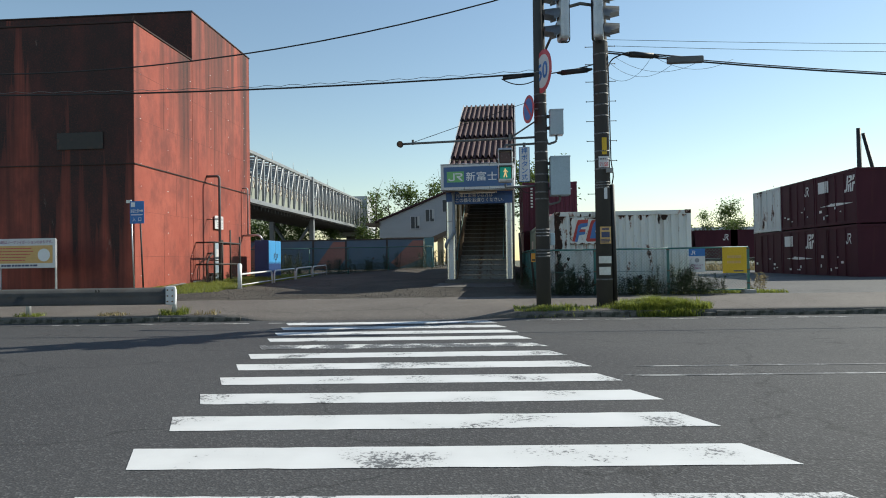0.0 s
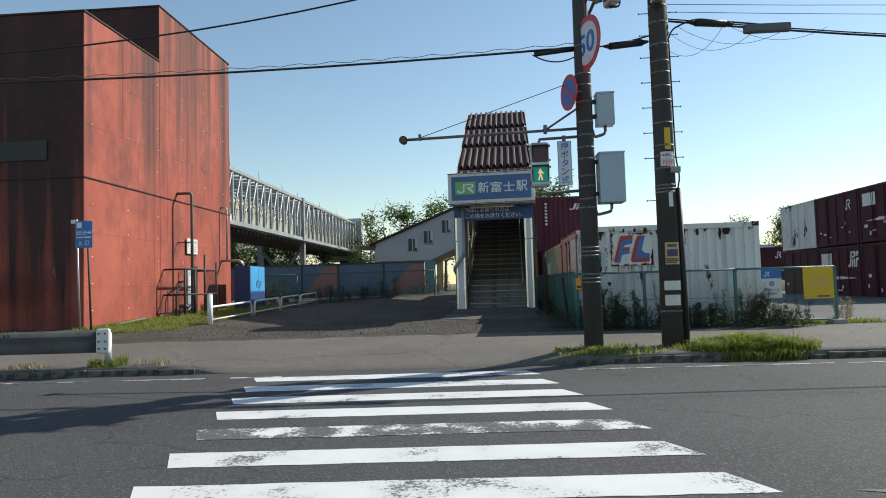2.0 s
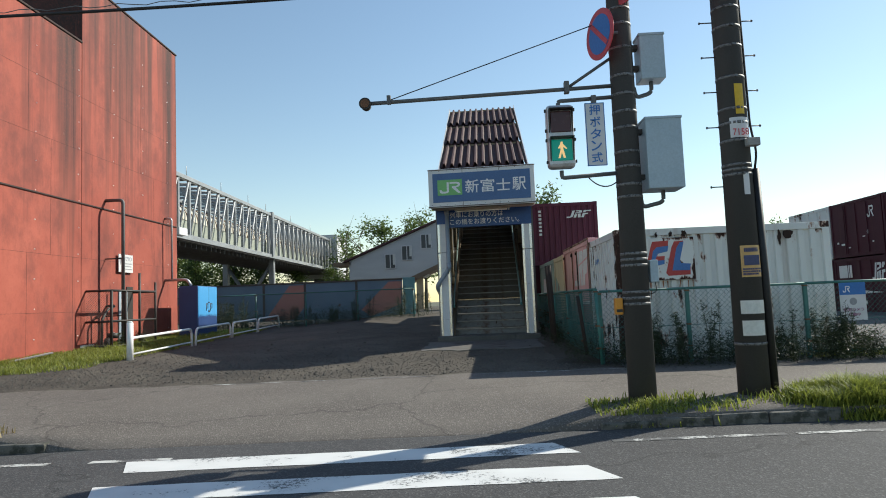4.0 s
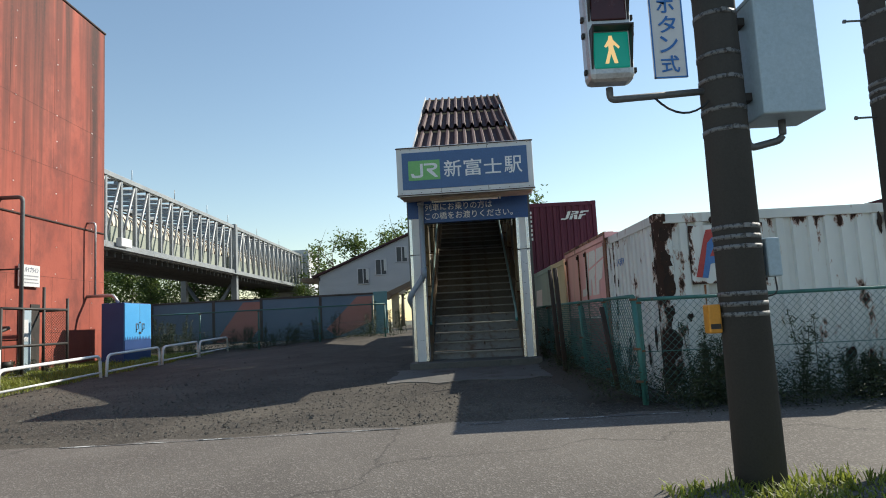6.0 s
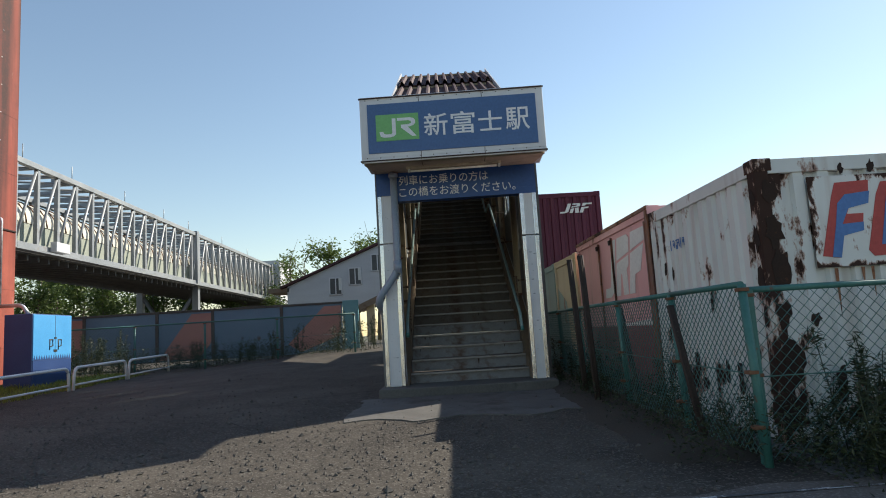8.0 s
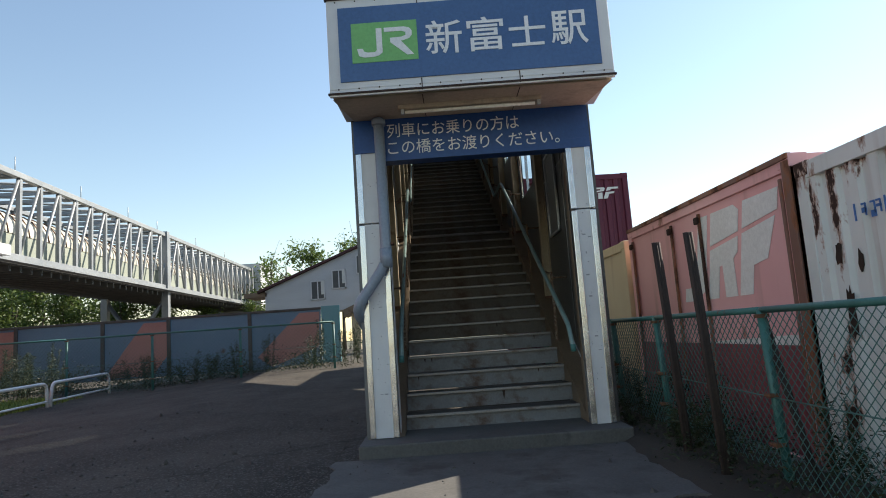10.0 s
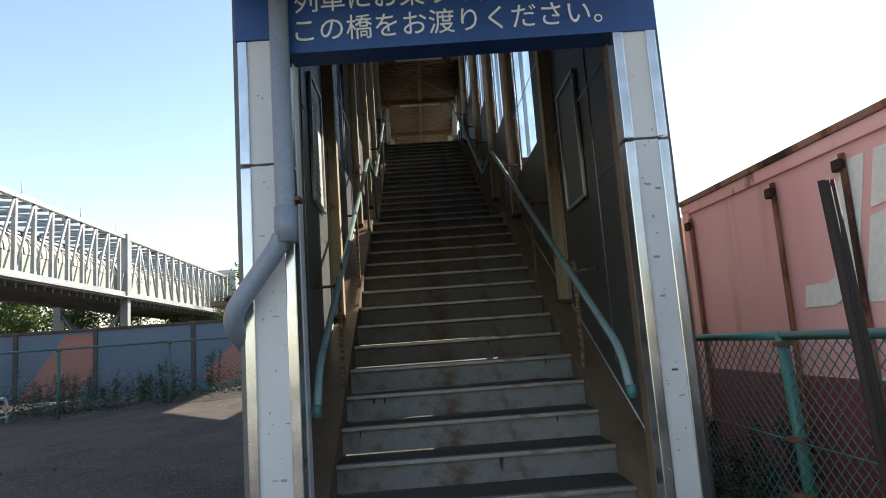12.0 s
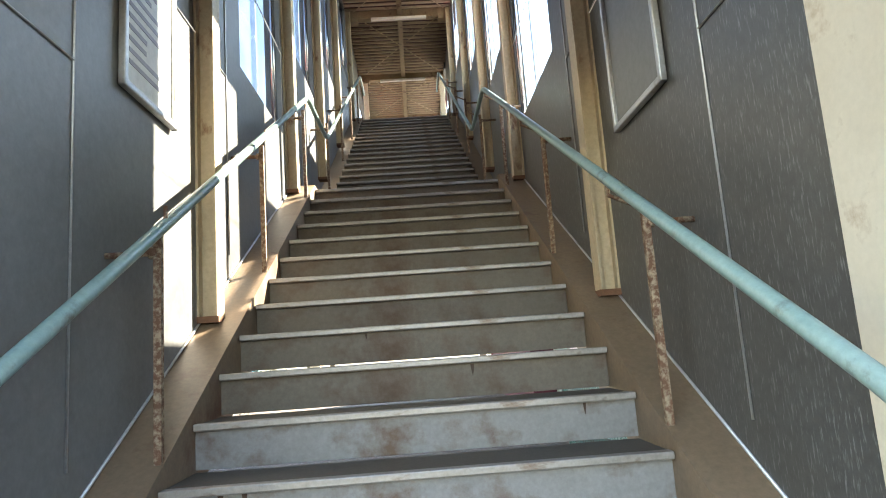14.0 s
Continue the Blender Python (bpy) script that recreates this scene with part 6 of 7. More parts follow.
# the vehicle signals on their crossbar
for x, tilt in ((2.02, -80), (2.98, 80)):
    v = thing("vehicle_signal", pose(x, -7.75, 6.1, 0, 0, tilt), "grey three-lamp vehicle signal seen from the side", "traffic light", "vehicle signals")
    part("housing", boxed(-0.19, -0.02, 0.0, 0.19, 0.2, 1.2, 0.07), M_GALV, v)
    for z in (0.22, 0.6, 0.98):
        bm = bmesh.new()
        seg_ = 14
        A = [bm.verts.new((0.16 * math.cos(math.pi * i / seg_), -0.02, z + 0.15 * math.sin(math.pi * i / seg_))) for i in range(-3, seg_ + 4)]
        B = [bm.verts.new((0.16 * math.cos(math.pi * i / seg_), -0.36 if 0 <= i <= seg_ else -0.16, z - 0.05 + 0.15 * math.sin(math.pi * i / seg_))) for i in range(-3, seg_ + 4)]
        for i in range(len(A) - 1):
            bm.faces.new((A[i], A[i + 1], B[i + 1], B[i])).smooth = True
        bmesh.ops.solidify(bm, geom=bm.faces[:], thickness=0.01)
        part("visor", bm, M_GALV, v)
        part("lens", cyl(bmesh.new(), (0, -0.025, z), (0, -0.018, z), 0.13, seg=20), M_BLACK, v)
bar_ = thing("signal_crossbar", pose(0, 0, 0), "steel crossbar and bent tubes holding the vehicle signals", "bracket")
bm = tube(bmesh.new(), [(1.75, -7.2, 6.95), (2.5, -7.7, 6.95), (2.95, -7.5, 6.95)], 0.035, 8)
tube(bm, [(1.75, -7.15, 6.1), (2.4, -7.72, 7.4)], 0.03, 8)
part("arm", bm, M_GALV_DULL, bar_)
bm = bmesh.new()
for x, q in ((2.25, 1), (2.75, -1)):
    tube(bm, rounded([(x - 0.2 * q, -7.75, 6.08), (x, -7.72, 6.08), (x, -7.72, 7.5)], 0.08), 0.018, 6)
part("bent_tube", bm, M_CABLE, bar_)
# push button box and meter on the first pole
pb = thing("push_button_box", pose(P1[0] - 0.215, P1[1] + 0.02, 1.18), "yellow pedestrian push-button box", "button box")
part("case", boxed(-0.045, -0.05, 0.0, 0.045, 0.05, 0.2, 0.012), M_ORANGE, pb)
part("label", boxed(-0.035, -0.055, 0.03, 0.035, -0.049, 0.065), M_BLACK, pb)
part("clamp", boxed(0.05, -0.02, 0.07, 0.12, 0.02, 0.11), M_GALV_DULL, pb)
mb = thing("meter_box", pose(P1[0] + 0.22, P1[1], 1.55), "small pale blue meter box strapped to the pole", "electrical box")
part("case", boxed(-0.05, -0.06, 0.0, 0.05, 0.06, 0.27, 0.012), M_BOXGREY, mb)
part("wire_loop", tube(bmesh.new(), rounded([(0.02, 0, 0), (0.03, 0, -0.12), (-0.08, 0, -0.14)], 0.05), 0.006, 5), M_CABLE, mb)

# Overhead lines
def wire(name, a, b, drop, r, label, mat=None):
    w = thing(name, pose(0, 0, 0), label, "cable", "overhead lines")
    part("strand", tube(bmesh.new(), sag(a, b, drop, 24), r, 6), mat or M_CABLE, w)
    return w


w = wire("overhead_cable", (1.5, -7.6, 5.45), (-26, -8.0, 6.3), 0.5, 0.020, "thick black telephone cable lashed to a wire")
bm = bmesh.new()
pts = sag((1.5, -7.6, 5.49), (-26, -8.0, 6.34), 0.5, 150)
tube(bm, [p + Vector((0, 0.0, 0.022 * math.sin(i * 1.9) + 0.025)) for i, p in enumerate(pts)], 0.006, 4)
part("lashing", bm, M_GALV_DULL, w)
bm = cyl(bmesh.new(), (0.75, -7.6, 5.36), (1.46, -7.6, 5.42), 0.045, seg=10)
part("splice_sleeve", bm, M_CABLE, w)
part("drip_loop", tube(bmesh.new(), sag((0.72, -7.6, 5.35), (1.5, -7.6, 5.3), 0.12, 10), 0.012, 6), M_CABLE, w)
wire("overhead_cable", (1.5, -7.5, 7.4), (-22.5, -8.0, 7.4), 1.55, 0.016, "thin black overhead cable")
w = wire("overhead_cable", (1.68, -7.6, 5.42), (2.85, -7.43, 5.66), 0.03, 0.014, "short cable between the two poles")
bm = cyl(bmesh.new(), (2.08, -7.55, 5.45), (2.66, -7.46, 5.52), 0.062, seg=12)
cyl(bm, (1.97, -7.56, 5.45), (2.08, -7.55, 5.45), 0.02, 0.05, 10)
cyl(bm, (2.66, -7.46, 5.52), (2.78, -7.44, 5.54), 0.05, 0.02, 10)
part("splice_case", bm, M_CABLE, w)
w = wire("overhead_cable", (3.1, -7.4, 5.91), (40, -7.0, 6.65), 1.5, 0.018, "thick black cable bundle running east along the road")
part("strand", tube(bmesh.new(), sag((3.1, -7.4, 5.95), (40, -7.0, 6.68), 1.5, 24), 0.012, 6), M_CABLE, w)
part("strand", tube(bmesh.new(), rounded([(3.12, -7.4, 5.5), (3.2, -7.4, 5.75), (3.6, -7.4, 5.93), (4.2, -7.4, 5.83), (5.2, -7.4, 5.70)], 0.2), 0.016, 6), M_CABLE, w)
bm = cyl(bmesh.new(), (3.62, -7.4, 5.85), (4.15, -7.4, 5.80), 0.065, seg=12)
cyl(bm, (3.5, -7.4, 5.86), (3.62, -7.4, 5.85), 0.02, 0.055, 10)
cyl(bm, (4.15, -7.4, 5.80), (4.28, -7.4, 5.79), 0.055, 0.02, 10)
part("splice_case", bm, M_CABLE, w)
part("splice_case", boxed(4.45, -7.46, 5.60, 5.25, -7.34, 5.76, 0.03), M_GALV_DULL, w, "long grey splice case")
bm = bmesh.new()
for a, b, d in (((3.1, -7.4, 5.75), (4.6, -7.4, 5.62), 0.35), ((3.3, -7.4, 5.8), (5.2, -7.4, 5.66), 0.3), ((4.2, -7.4, 5.76), (5.9, -7.4, 5.66), 0.25), ((3.1, -7.4, 5.4), (4.1, -7.4, 5.76), 0.3)):
    tube(bm, sag(a, b, d, 12), 0.004, 4)
part("slack_wire", bm, M_CABLE, w)
for z, far_z in ((6.08, 7.2), (6.22, 7.7)):
    wire("overhead_wire", (3.0, -7.4, z), (60, -6, far_z), 1.2, 0.005, "thin black overhead power wire")


# Fences of diamond mesh
def diamond(bm, p0, p1, lo, hi, pitch=0.075, r=0.0032):
    """Crossing slanted wires between two posts; the heights lo and hi lie above p0 and p1's level."""
    p0, p1 = Vector(p0), Vector(p1)
    span = (p1 - p0).length
    h = hi - lo
    d = (p1 - p0) / span
    side = Vector((-d.y, d.x, 0)).normalized() * r
    for lean in (1, -1):
        s = -h if lean > 0 else 0.0
        stop = span if lean > 0 else span + h
        while s < stop:
            a, b = s, s + lean * h
            ta, tb = 0.0, 1.0
            if a < 0 or b < 0 or a > span or b > span:
                lo_t, hi_t = sorted(((0 - a) / (b - a), (span - a) / (b - a)))
                ta, tb = max(0, lo_t), min(1, hi_t)
            if tb - ta > 0.02:
                q = [p0 + d * (a + (b - a) * t) + Vector((0, 0, lo + h * t)) for t in (ta, tb)]
                up = Vector((0, 0, r))
                v = [bm.verts.new(x + o) for x in q for o in (side + up, -side, side * 0.5 - up)]
                for i in range(3):
                    bm.faces.new((v[i], v[(i + 1) % 3], v[3 + (i + 1) % 3], v[3 + i]))
            s += pitch
    return bm


def fence(name, posts, base, top, label, lean=0.0, pitch=0.075, square=False):
    f = thing(name, pose(0, 0, 0), label, "fence")
    for x, y in posts:
        z = base(x, y)
        bm = bmesh.new()
        if square:
            box(bm, x - 0.03, y - 0.03, z - 0.1, x + 0.03, y + 0.03, top, 0.005)
        else:
            tube(bm, [(x + lean, y, z - 0.1), (x, y, top)], 0.03, 10)
        part("post", bm, M_FENCE, f)
        for zz in (z + 0.25, (z + top) / 2, top - 0.05):
            part("clamp", boxed(x - 0.036, y - 0.036, zz, x + 0.036, y + 0.036, zz + 0.025, 0.004), M_RUST, f)
    for a, b in zip(posts, posts[1:]):
        za, zb = base(*a), base(*b)
        part("top_rail", tube(bmesh.new(), [(*a, top), (*b, top)], 0.022, 8), M_FENCE, f)
        part("wire_rail", tube(bmesh.new(), [(*a, (za + top) / 2), (*b, (zb + top) / 2)], 0.005, 5), M_MESH, f)
        bm = diamond(bmesh.new(), (*a, 0), (*b, 0), max(za, zb) + 0.03, top - 0.02, pitch)
        tagged(part("wire_mesh", bm, M_MESH, f), kind="stuff")
    return f


front = fence("mesh_fence", [(1.75, -4.55), (3.2, -4.55), (5.13, -4.55), (7.2, -4.55)], lambda x, y: 0.27, 1.48, "green wire mesh fence in front of the white container", 0, 0.085, True)
part("foot_rail", tube(bmesh.new(), [(5.13, -4.55, 0.36), (7.2, -4.55, 0.36)], 0.018, 8), M_FENCE, front)
part("footing", boxed(7.05, -4.7, 0.1, 7.35, -4.42, 0.36, 0.02), M_CONC, front)
fence("mesh_fence", [(1.68, -4.62), (1.64, -3.42), (1.62, -1.9), (1.6, -0.1), (1.6, 1.2), (1.62, 3.0), (1.64, 5.4)], lambda x, y: level(x, y), 1.52, "leaning green wire mesh fence with rusted clamps beside the containers", 0.05, 0.07)
fence("mesh_fence", [(-2.55, 9.6), (-4.72, 9.5), (-6.75, 9.5), (-8.75, 9.6), (-10.8, 9.7), (-12.8, 9.8)], lambda x, y: level(x, y), 1.98, "green wire mesh fence along the back of the forecourt", 0, 0.09)
for (x, y, z0), (x1, y1, z1), r in (((1.37, -1.68, 0.3), (1.32, -1.62, 2.10), 0.031), ((1.40, -1.03, 0.3), (1.34, -0.97, 2.12), 0.031), ((1.62, -3.9, 0.3), (1.55, -3.62, 1.42), 0.028), ((1.70, -2.2, 0.3), (1.66, -1.85, 1.46), 0.024)):
    p = thing("steel_stake", pose(x, y, z0), "dark rusted steel stake driven in beside the fence", "stake", "rusted stakes")
    top = Vector((x1 - x, y1 - y, z1 - z0))
    for d in (-1, 1):
        part("flange", tube(bmesh.new(), [(d * r * 0.55, 0, 0), top + Vector((d * r * 0.55, 0, 0))], r * 0.62, 4), M_OLD_IRON, p)
    part("web", tube(bmesh.new(), [(0, 0, 0), top], r * 0.5, 6), M_OLD_IRON, p)
# signs on the front fence
js = thing("camera_notice", pose(5.66, -4.60, 0.84), "white notice plate with blue head on the mesh fence", "sign")
part("plate", boxed(0, 0, 0, 0.42, 0.012, 0.62, 0.004), M_WHITE, js)
hd = part("head", boxed(0.0, -0.004, 0.42, 0.42, 0.004, 0.62), M_BLUESIGN, js)
for o in jr_mark(0.12, 0.11):
    part("logo_stroke", prism(bmesh.new(), o, pose(0.05, -0.008, 0.46), 0.004), M_LETTER, hd)
part("symbol", cyl(bmesh.new(), (0.21, -0.004, 0.31), (0.21, 0.002, 0.31), 0.06, seg=16), M_TEXT_GREY, js)
lettering("word", "防犯カメラ", 0.055, pose(0.05, -0.004, 0.15), M_PINKTEXT, js, 0.32)
lettering("word", "作動中", 0.055, pose(0.12, -0.004, 0.07), M_PINKTEXT, js, 0.19)
yb = thing("yellow_notice", pose(6.53, -4.60, 0.80), "large faded yellow notice board on the mesh fence", "sign")
part("plate", boxed(0, 0, 0, 0.62, 0.015, 0.68, 0.004), M_YELLOW, yb)
part("print", bars(bmesh.new(), 0.12, 0.22, 0.52, 0.5, -0.002, 2, random.Random(9), 0.5), M_TAN, yb, "faded print")
part("print", bars(bmesh.new(), 0.28, 0.03, 0.56, 0.08, -0.002, 1, random.Random(10)), M_TEXT_DARK, yb)

# White tube barriers along the forecourt
def barrier(ya, yb_, x=-8.0):
    b = thing("tube_barrier", pose(x, ya, level(x, ya)), "white tubular barrier hoop with chipped paint", "barrier", "barrier hoops")
    dz = level(x, yb_) - level(x, ya)
    n = yb_ - ya
    part("hoop", tube(bmesh.new(), rounded([(0, 0, -0.05), (0, 0.05, 0.47), (0, n - 0.05, 0.47 + dz), (0, n, dz - 0.05)], 0.16, 6), 0.032, 10), M_WHITE_PAINT, b)
    part("lower_rail", tube(bmesh.new(), [(0, 0.02, 0.11), (0, n - 0.02, 0.11 + dz)], 0.022, 8), M_WHITE_PAINT, b)
    return b


for a, b in ((-1.3, 1.98), (2.2, 4.85), (5.0, 7.45), (7.55, 10.1)):
    barrier(a, b)
bp = thing("white_bollard", pose(-7.92, -1.42, level(-7.92, -1.42)), "round white painted steel bollard in grass", "bollard")
bm = cyl(bmesh.new(), (0, 0, -0.05), (0, 0, 0.82), 0.07, seg=16)
cyl(bm, (0, 0, 0.82), (0, 0, 0.85), 0.07, 0.045, 16)
part("shaft", bm, M_WHITE_PAINT, bp)

# Guard rail on the kerb
gr = thing("guard_rail", pose(0, 0, 0), "grey galvanised guard rail with a pale bolted end plate", "guard rail")
prof = [(0.0, 0.37), (-0.035, 0.41), (-0.045, 0.47), (-0.01, 0.53), (0.005, 0.56), (-0.01, 0.59), (-0.045, 0.65), (-0.035, 0.71), (0.0, 0.75)]
bm = bmesh.new()
A = [bm.verts.new((-6.75, road_edge(-6.75) + 0.22 + y, z)) for y, z in prof]
B = [bm.verts.new((-28, road_edge(-28) + 0.22 + y, z)) for y, z in prof]
for i in range(len(prof) - 1):
    bm.faces.new((A[i], A[i + 1], B[i + 1], B[i])).smooth = True
bmesh.ops.solidify(bm, geom=bm.faces[:], thickness=0.004)
part("beam", bm, M_GALV_DULL, gr)
bm = boxed(-6.76, -8.52, 0.36, -6.53, -8.44, 0.77, 0.03)
part("end_plate", bm, M_WHITE, gr)
for x in (-6.70, -6.59):
    for z in (0.44, 0.56, 0.69):
        part("bolt", cyl(bmesh.new(), (x, -8.54, z), (x, -8.5, z), 0.016, seg=8), M_RUST, gr)
for x in (-6.62, -9.95, -13.3, -16.6, -19.9):
    part("post", cyl(bmesh.new(), (x, road_edge(x) + 0.3, 0.0), (x, road_edge(x) + 0.3, 0.7), 0.055, seg=14), M_GALV, gr)
for x in (-8.35, -12.2):
    bm = bmesh.new()
    for d in (0, 0.07):
        prism(bm, [(d, 0.0), (d + 0.03, 0.0), (d + 0.06, 0.03), (d + 0.03, 0.06), (d, 0.06), (d + 0.03, 0.03)], pose(x, road_edge(x) + 0.165, 0.66), 0.004)
    part("chevron", bm, M_BLACK, gr)

# Signs before the red wall
ns = thing("town_board", pose(-15.05, -3.2, 0.4), "white-framed tan notice board on posts before the red wall", "sign")
part("panel", boxed(0, 0, 0.82, 1.98, 0.03, 1.74, 0.006), M_WHITE, ns)
mid = part("picture", boxed(0.0, -0.006, 0.97, 1.88, 0.001, 1.52), M_TAN, ns, "tan middle field")
part("emblem", cyl(bmesh.new(), (1.6, -0.01, 1.22), (1.6, -0.004, 1.22), 0.2, seg=24), M_LETTER, mid, "plain pale round emblem")
lettering("word", "この町はノーマライゼーションのまちです。", 0.105, pose(0.02, -0.004, 1.575), M_PINKTEXT, ns, 1.86)
part("print", bars(bmesh.new(), 0.15, 1.02, 1.25, 1.48, -0.009, 5, random.Random(21), 0.3), M_REDSIGN, mid)
part("print", bars(bmesh.new(), 0.2, 0.86, 1.75, 0.94, -0.002, 1, random.Random(22)), M_TEXT_DARK, ns)
for x in (0.1, 1.93):
    part("leg", boxed(x, 0.03, -0.2, x + 0.05, 0.08, 1.7, 0.004), M_GALV, ns)
bs2 = thing("station_sign", pose(-10.78, -3.0, 0.35), "small blue entrance direction sign on two thin poles", "sign")
part("plate", boxed(0.0, 0, 2.20, 0.46, 0.015, 2.90, 0.006), M_BLUESIGN, bs2)
part("logo_plate", boxed(0.04, -0.004, 2.72, 0.17, 0.001, 2.86), M_LETTER, bs2)
lettering("word", "新富士駅", 0.12, pose(0.03, -0.004, 2.53), M_LETTER, bs2, 0.27)
part("arrow", prism(bmesh.new(), [(0, 0.03), (0.07, 0.03), (0.07, 0.0), (0.12, 0.05), (0.07, 0.1), (0.07, 0.07), (0, 0.07)], pose(0.315, -0.004, 2.545), 0.004), M_LETTER, bs2)
part("print", bars(bmesh.new(), 0.04, 2.45, 0.42, 2.50, -0.002, 1, random.Random(31)), M_LETTER, bs2)
lettering("word", "入", 0.12, pose(0.09, -0.004, 2.27), M_LETTER, bs2, 0.1)
lettering("word", "口", 0.11, pose(0.28, -0.004, 2.275), M_LETTER, bs2, 0.09)
part("pole", tube(bmesh.new(), [(0.12, 0.03, -0.2), (0.02, 0.03, 2.95)], 0.022, 8), M_GALV, bs2)
part("pole", tube(bmesh.new(), [(0.42, 0.03, -0.2), (0.30, 0.03, 2.85)], 0.026, 8), M_BLACK, bs2)
part("top_bracket", boxed(-0.12, 0.0, 2.84, 0.03, 0.05, 2.94, 0.005), M_GALV, bs2)

# Pipes, cage, notice and cabinet at the red wall
p = thing("wall_pipe", pose(0, 0, 0), "rusty vertical vent pipe bent back into the red wall", "pipe")
part("pipe", tube(bmesh.new(), rounded([(-10.66, 3.35, 0.4), (-10.66, 3.35, 4.86), (-11.2, 3.35, 4.86)], 0.12), 0.05, 10), M_GALV_DULL, p)
bm = bmesh.new()
for z in (1.4, 3.1):
    tube(bm, [(-10.66, 3.35, z), (-11.2, 3.35, z)], 0.02, 6)
part("bracket", bm, M_BLACK, p)
p = thing("wall_pipe", pose(0, 0, 0), "slim grey vent pipe with a bent foot on the red wall", "pipe")
part("pipe", tube(bmesh.new(), rounded([(-11.2, 7.15, 4.80), (-10.95, 7.15, 4.80), (-10.95, 7.15, 2.62)], 0.1), 0.035, 10), M_GALV, p)
part("pipe", tube(bmesh.new(), rounded([(-11.2, 7.15, 2.58), (-10.4, 7.15, 2.58), (-10.25, 7.15, 2.36)], 0.1), 0.05, 10), M_GALV, p)
cb = thing("steel_cabinet", pose(-9.72, 6.45, level(-9.7, 7)), "tall navy steel cabinet with a sky-blue door", "cabinet")
H_ = 1.72
part("body", boxed(-0.66, 0.0, 0.0, -0.012, 1.68, H_, 0.012), M_CABINET_BLUE, cb)
d_ = part("door", boxed(-0.014, 0.02, 0.62, 0.008, 1.66, H_ - 0.02, 0.006), M_CABINET_FACE, cb, "sky-blue double door")
part("door_lower", boxed(-0.014, 0.02, 0.03, 0.006, 1.66, 0.617, 0.006), M_CABINET_BLUE, cb)
bm = bmesh.new()
for k in range(16):
    prism(bm, [(0.02 + k * 0.1, 0), (0.12 + k * 0.1, 0), (0.07 + k * 0.1, 0.12)], pose(0.010, 0, 0.62, 0, 0, 90), 0.003)
part("wave_edge", bm, M_CABINET_BLUE, d_)
part("seam", boxed(0.006, 0.92, 0.65, 0.011, 0.93, H_ - 0.03), M_BLACK, d_)
bm = bmesh.new()
for y0 in (0.68, 1.05):
    tube(bm, [(0.014, y0, 0.85), (0.014, y0, 1.1), (0.014, y0 + 0.13, 1.1), (0.014, y0 + 0.13, 0.95), (0.014, y0, 0.92)], 0.012, 5)
box(bm, 0.006, 0.86, 0.80, 0.02, 1.0, 0.86)
box(bm, 0.006, 0.88, 1.12, 0.02, 0.97, 1.16)
part("handle", bm, M_BLACK, d_, "dark handle outlines")
cage = thing("wall_cage", pose(0, 0, 0), "black iron mesh cage with door standing against the red wall", "cage")
cx0, cx1, cy0, cy1, cz0, cz1 = -11.18, -10.45, 2.35, 4.9, 0.4, 2.12
for a, b in (((cx1, cy0, cz0), (cx1, cy0, cz1)), ((cx1, 3.9, cz0), (cx1, 3.9, cz1 + 0.55)), ((cx1, cy1, cz0), (cx1, cy1, cz1 + 0.3)), ((cx1, cy0, cz1), (cx1, cy1, cz1)), ((cx1, cy0, 1.25), (cx1, cy1, 1.25)), ((cx1, cy0, 0.55), (cx1, cy1, 0.55)),
             ((cx0, cy0, cz1), (cx1, cy0, cz1)), ((cx0, cy1, cz1), (cx1, cy1, cz1)), ((cx0, cy0, 0.55), (cx1, cy0, 0.55)), ((cx0, cy0, 1.25), (cx1, cy0, 1.25)), ((cx1, 3.1, cz0), (cx1, 3.1, cz1))):
    part("frame_bar", tube(bmesh.new(), [a, b], 0.036, 6), M_BLACK, cage)
tagged(part("wire_mesh", diamond(bmesh.new(), (cx1, 3.9, 0), (cx1, cy1, 0), cz0, cz1, 0.07), M_BLACK, cage), kind="stuff")
tagged(part("wire_mesh", diamond(bmesh.new(), (cx0, cy0, 0), (cx1, cy0, 0), cz0, cz1, 0.07), M_BLACK, cage), kind="stuff")
vb = thing("valve_set", pose(-10.9, 3.05, 0.4), "dark iron valves and bent pipes inside the cage", "valve")
part("pipework", tube(bmesh.new(), rounded([(0, -0.4, 0), (0, -0.4, 0.9), (0, -0.1, 1.2), (0, 0.3, 1.3), (-0.3, 0.35, 1.3)], 0.12), 0.04, 8), M_BLACK, vb)
bm = cyl(bmesh.new(), (0.0, 0.15, 0.35), (0.0, 0.15, 0.5), 0.16, seg=12)
cyl(bm, (-0.02, -0.15, 0.25), (0.12, -0.15, 0.25), 0.13, seg=12)
part("valve_body", bm, M_BLACK, vb)
dr = thing("door_1", pose(-11.19, 4.05, 0.45), "narrow pale blue service door in the red wall", "door", kind="structure")
part("leaf", boxed(0, 0, 0, 0.03, 0.48, 1.75, 0.006), M_BOXGREY, dr)
part("recess", boxed(-0.004, 0.48, 0.0, 0.012, 0.85, 1.85), M_BLACK, dr)
part("paper", boxed(0.03, 0.08, 0.9, 0.034, 0.36, 1.45), M_WHITE, dr)
wsn = thing("pipeline_notice", pose(-11.12, 3.95, 2.74, 0, 0, 90), "small white wall notice with dark characters", "sign")
part("plate", boxed(0, 0, 0, 0.84, 0.03, 0.56, 0.005), M_WHITE, wsn)
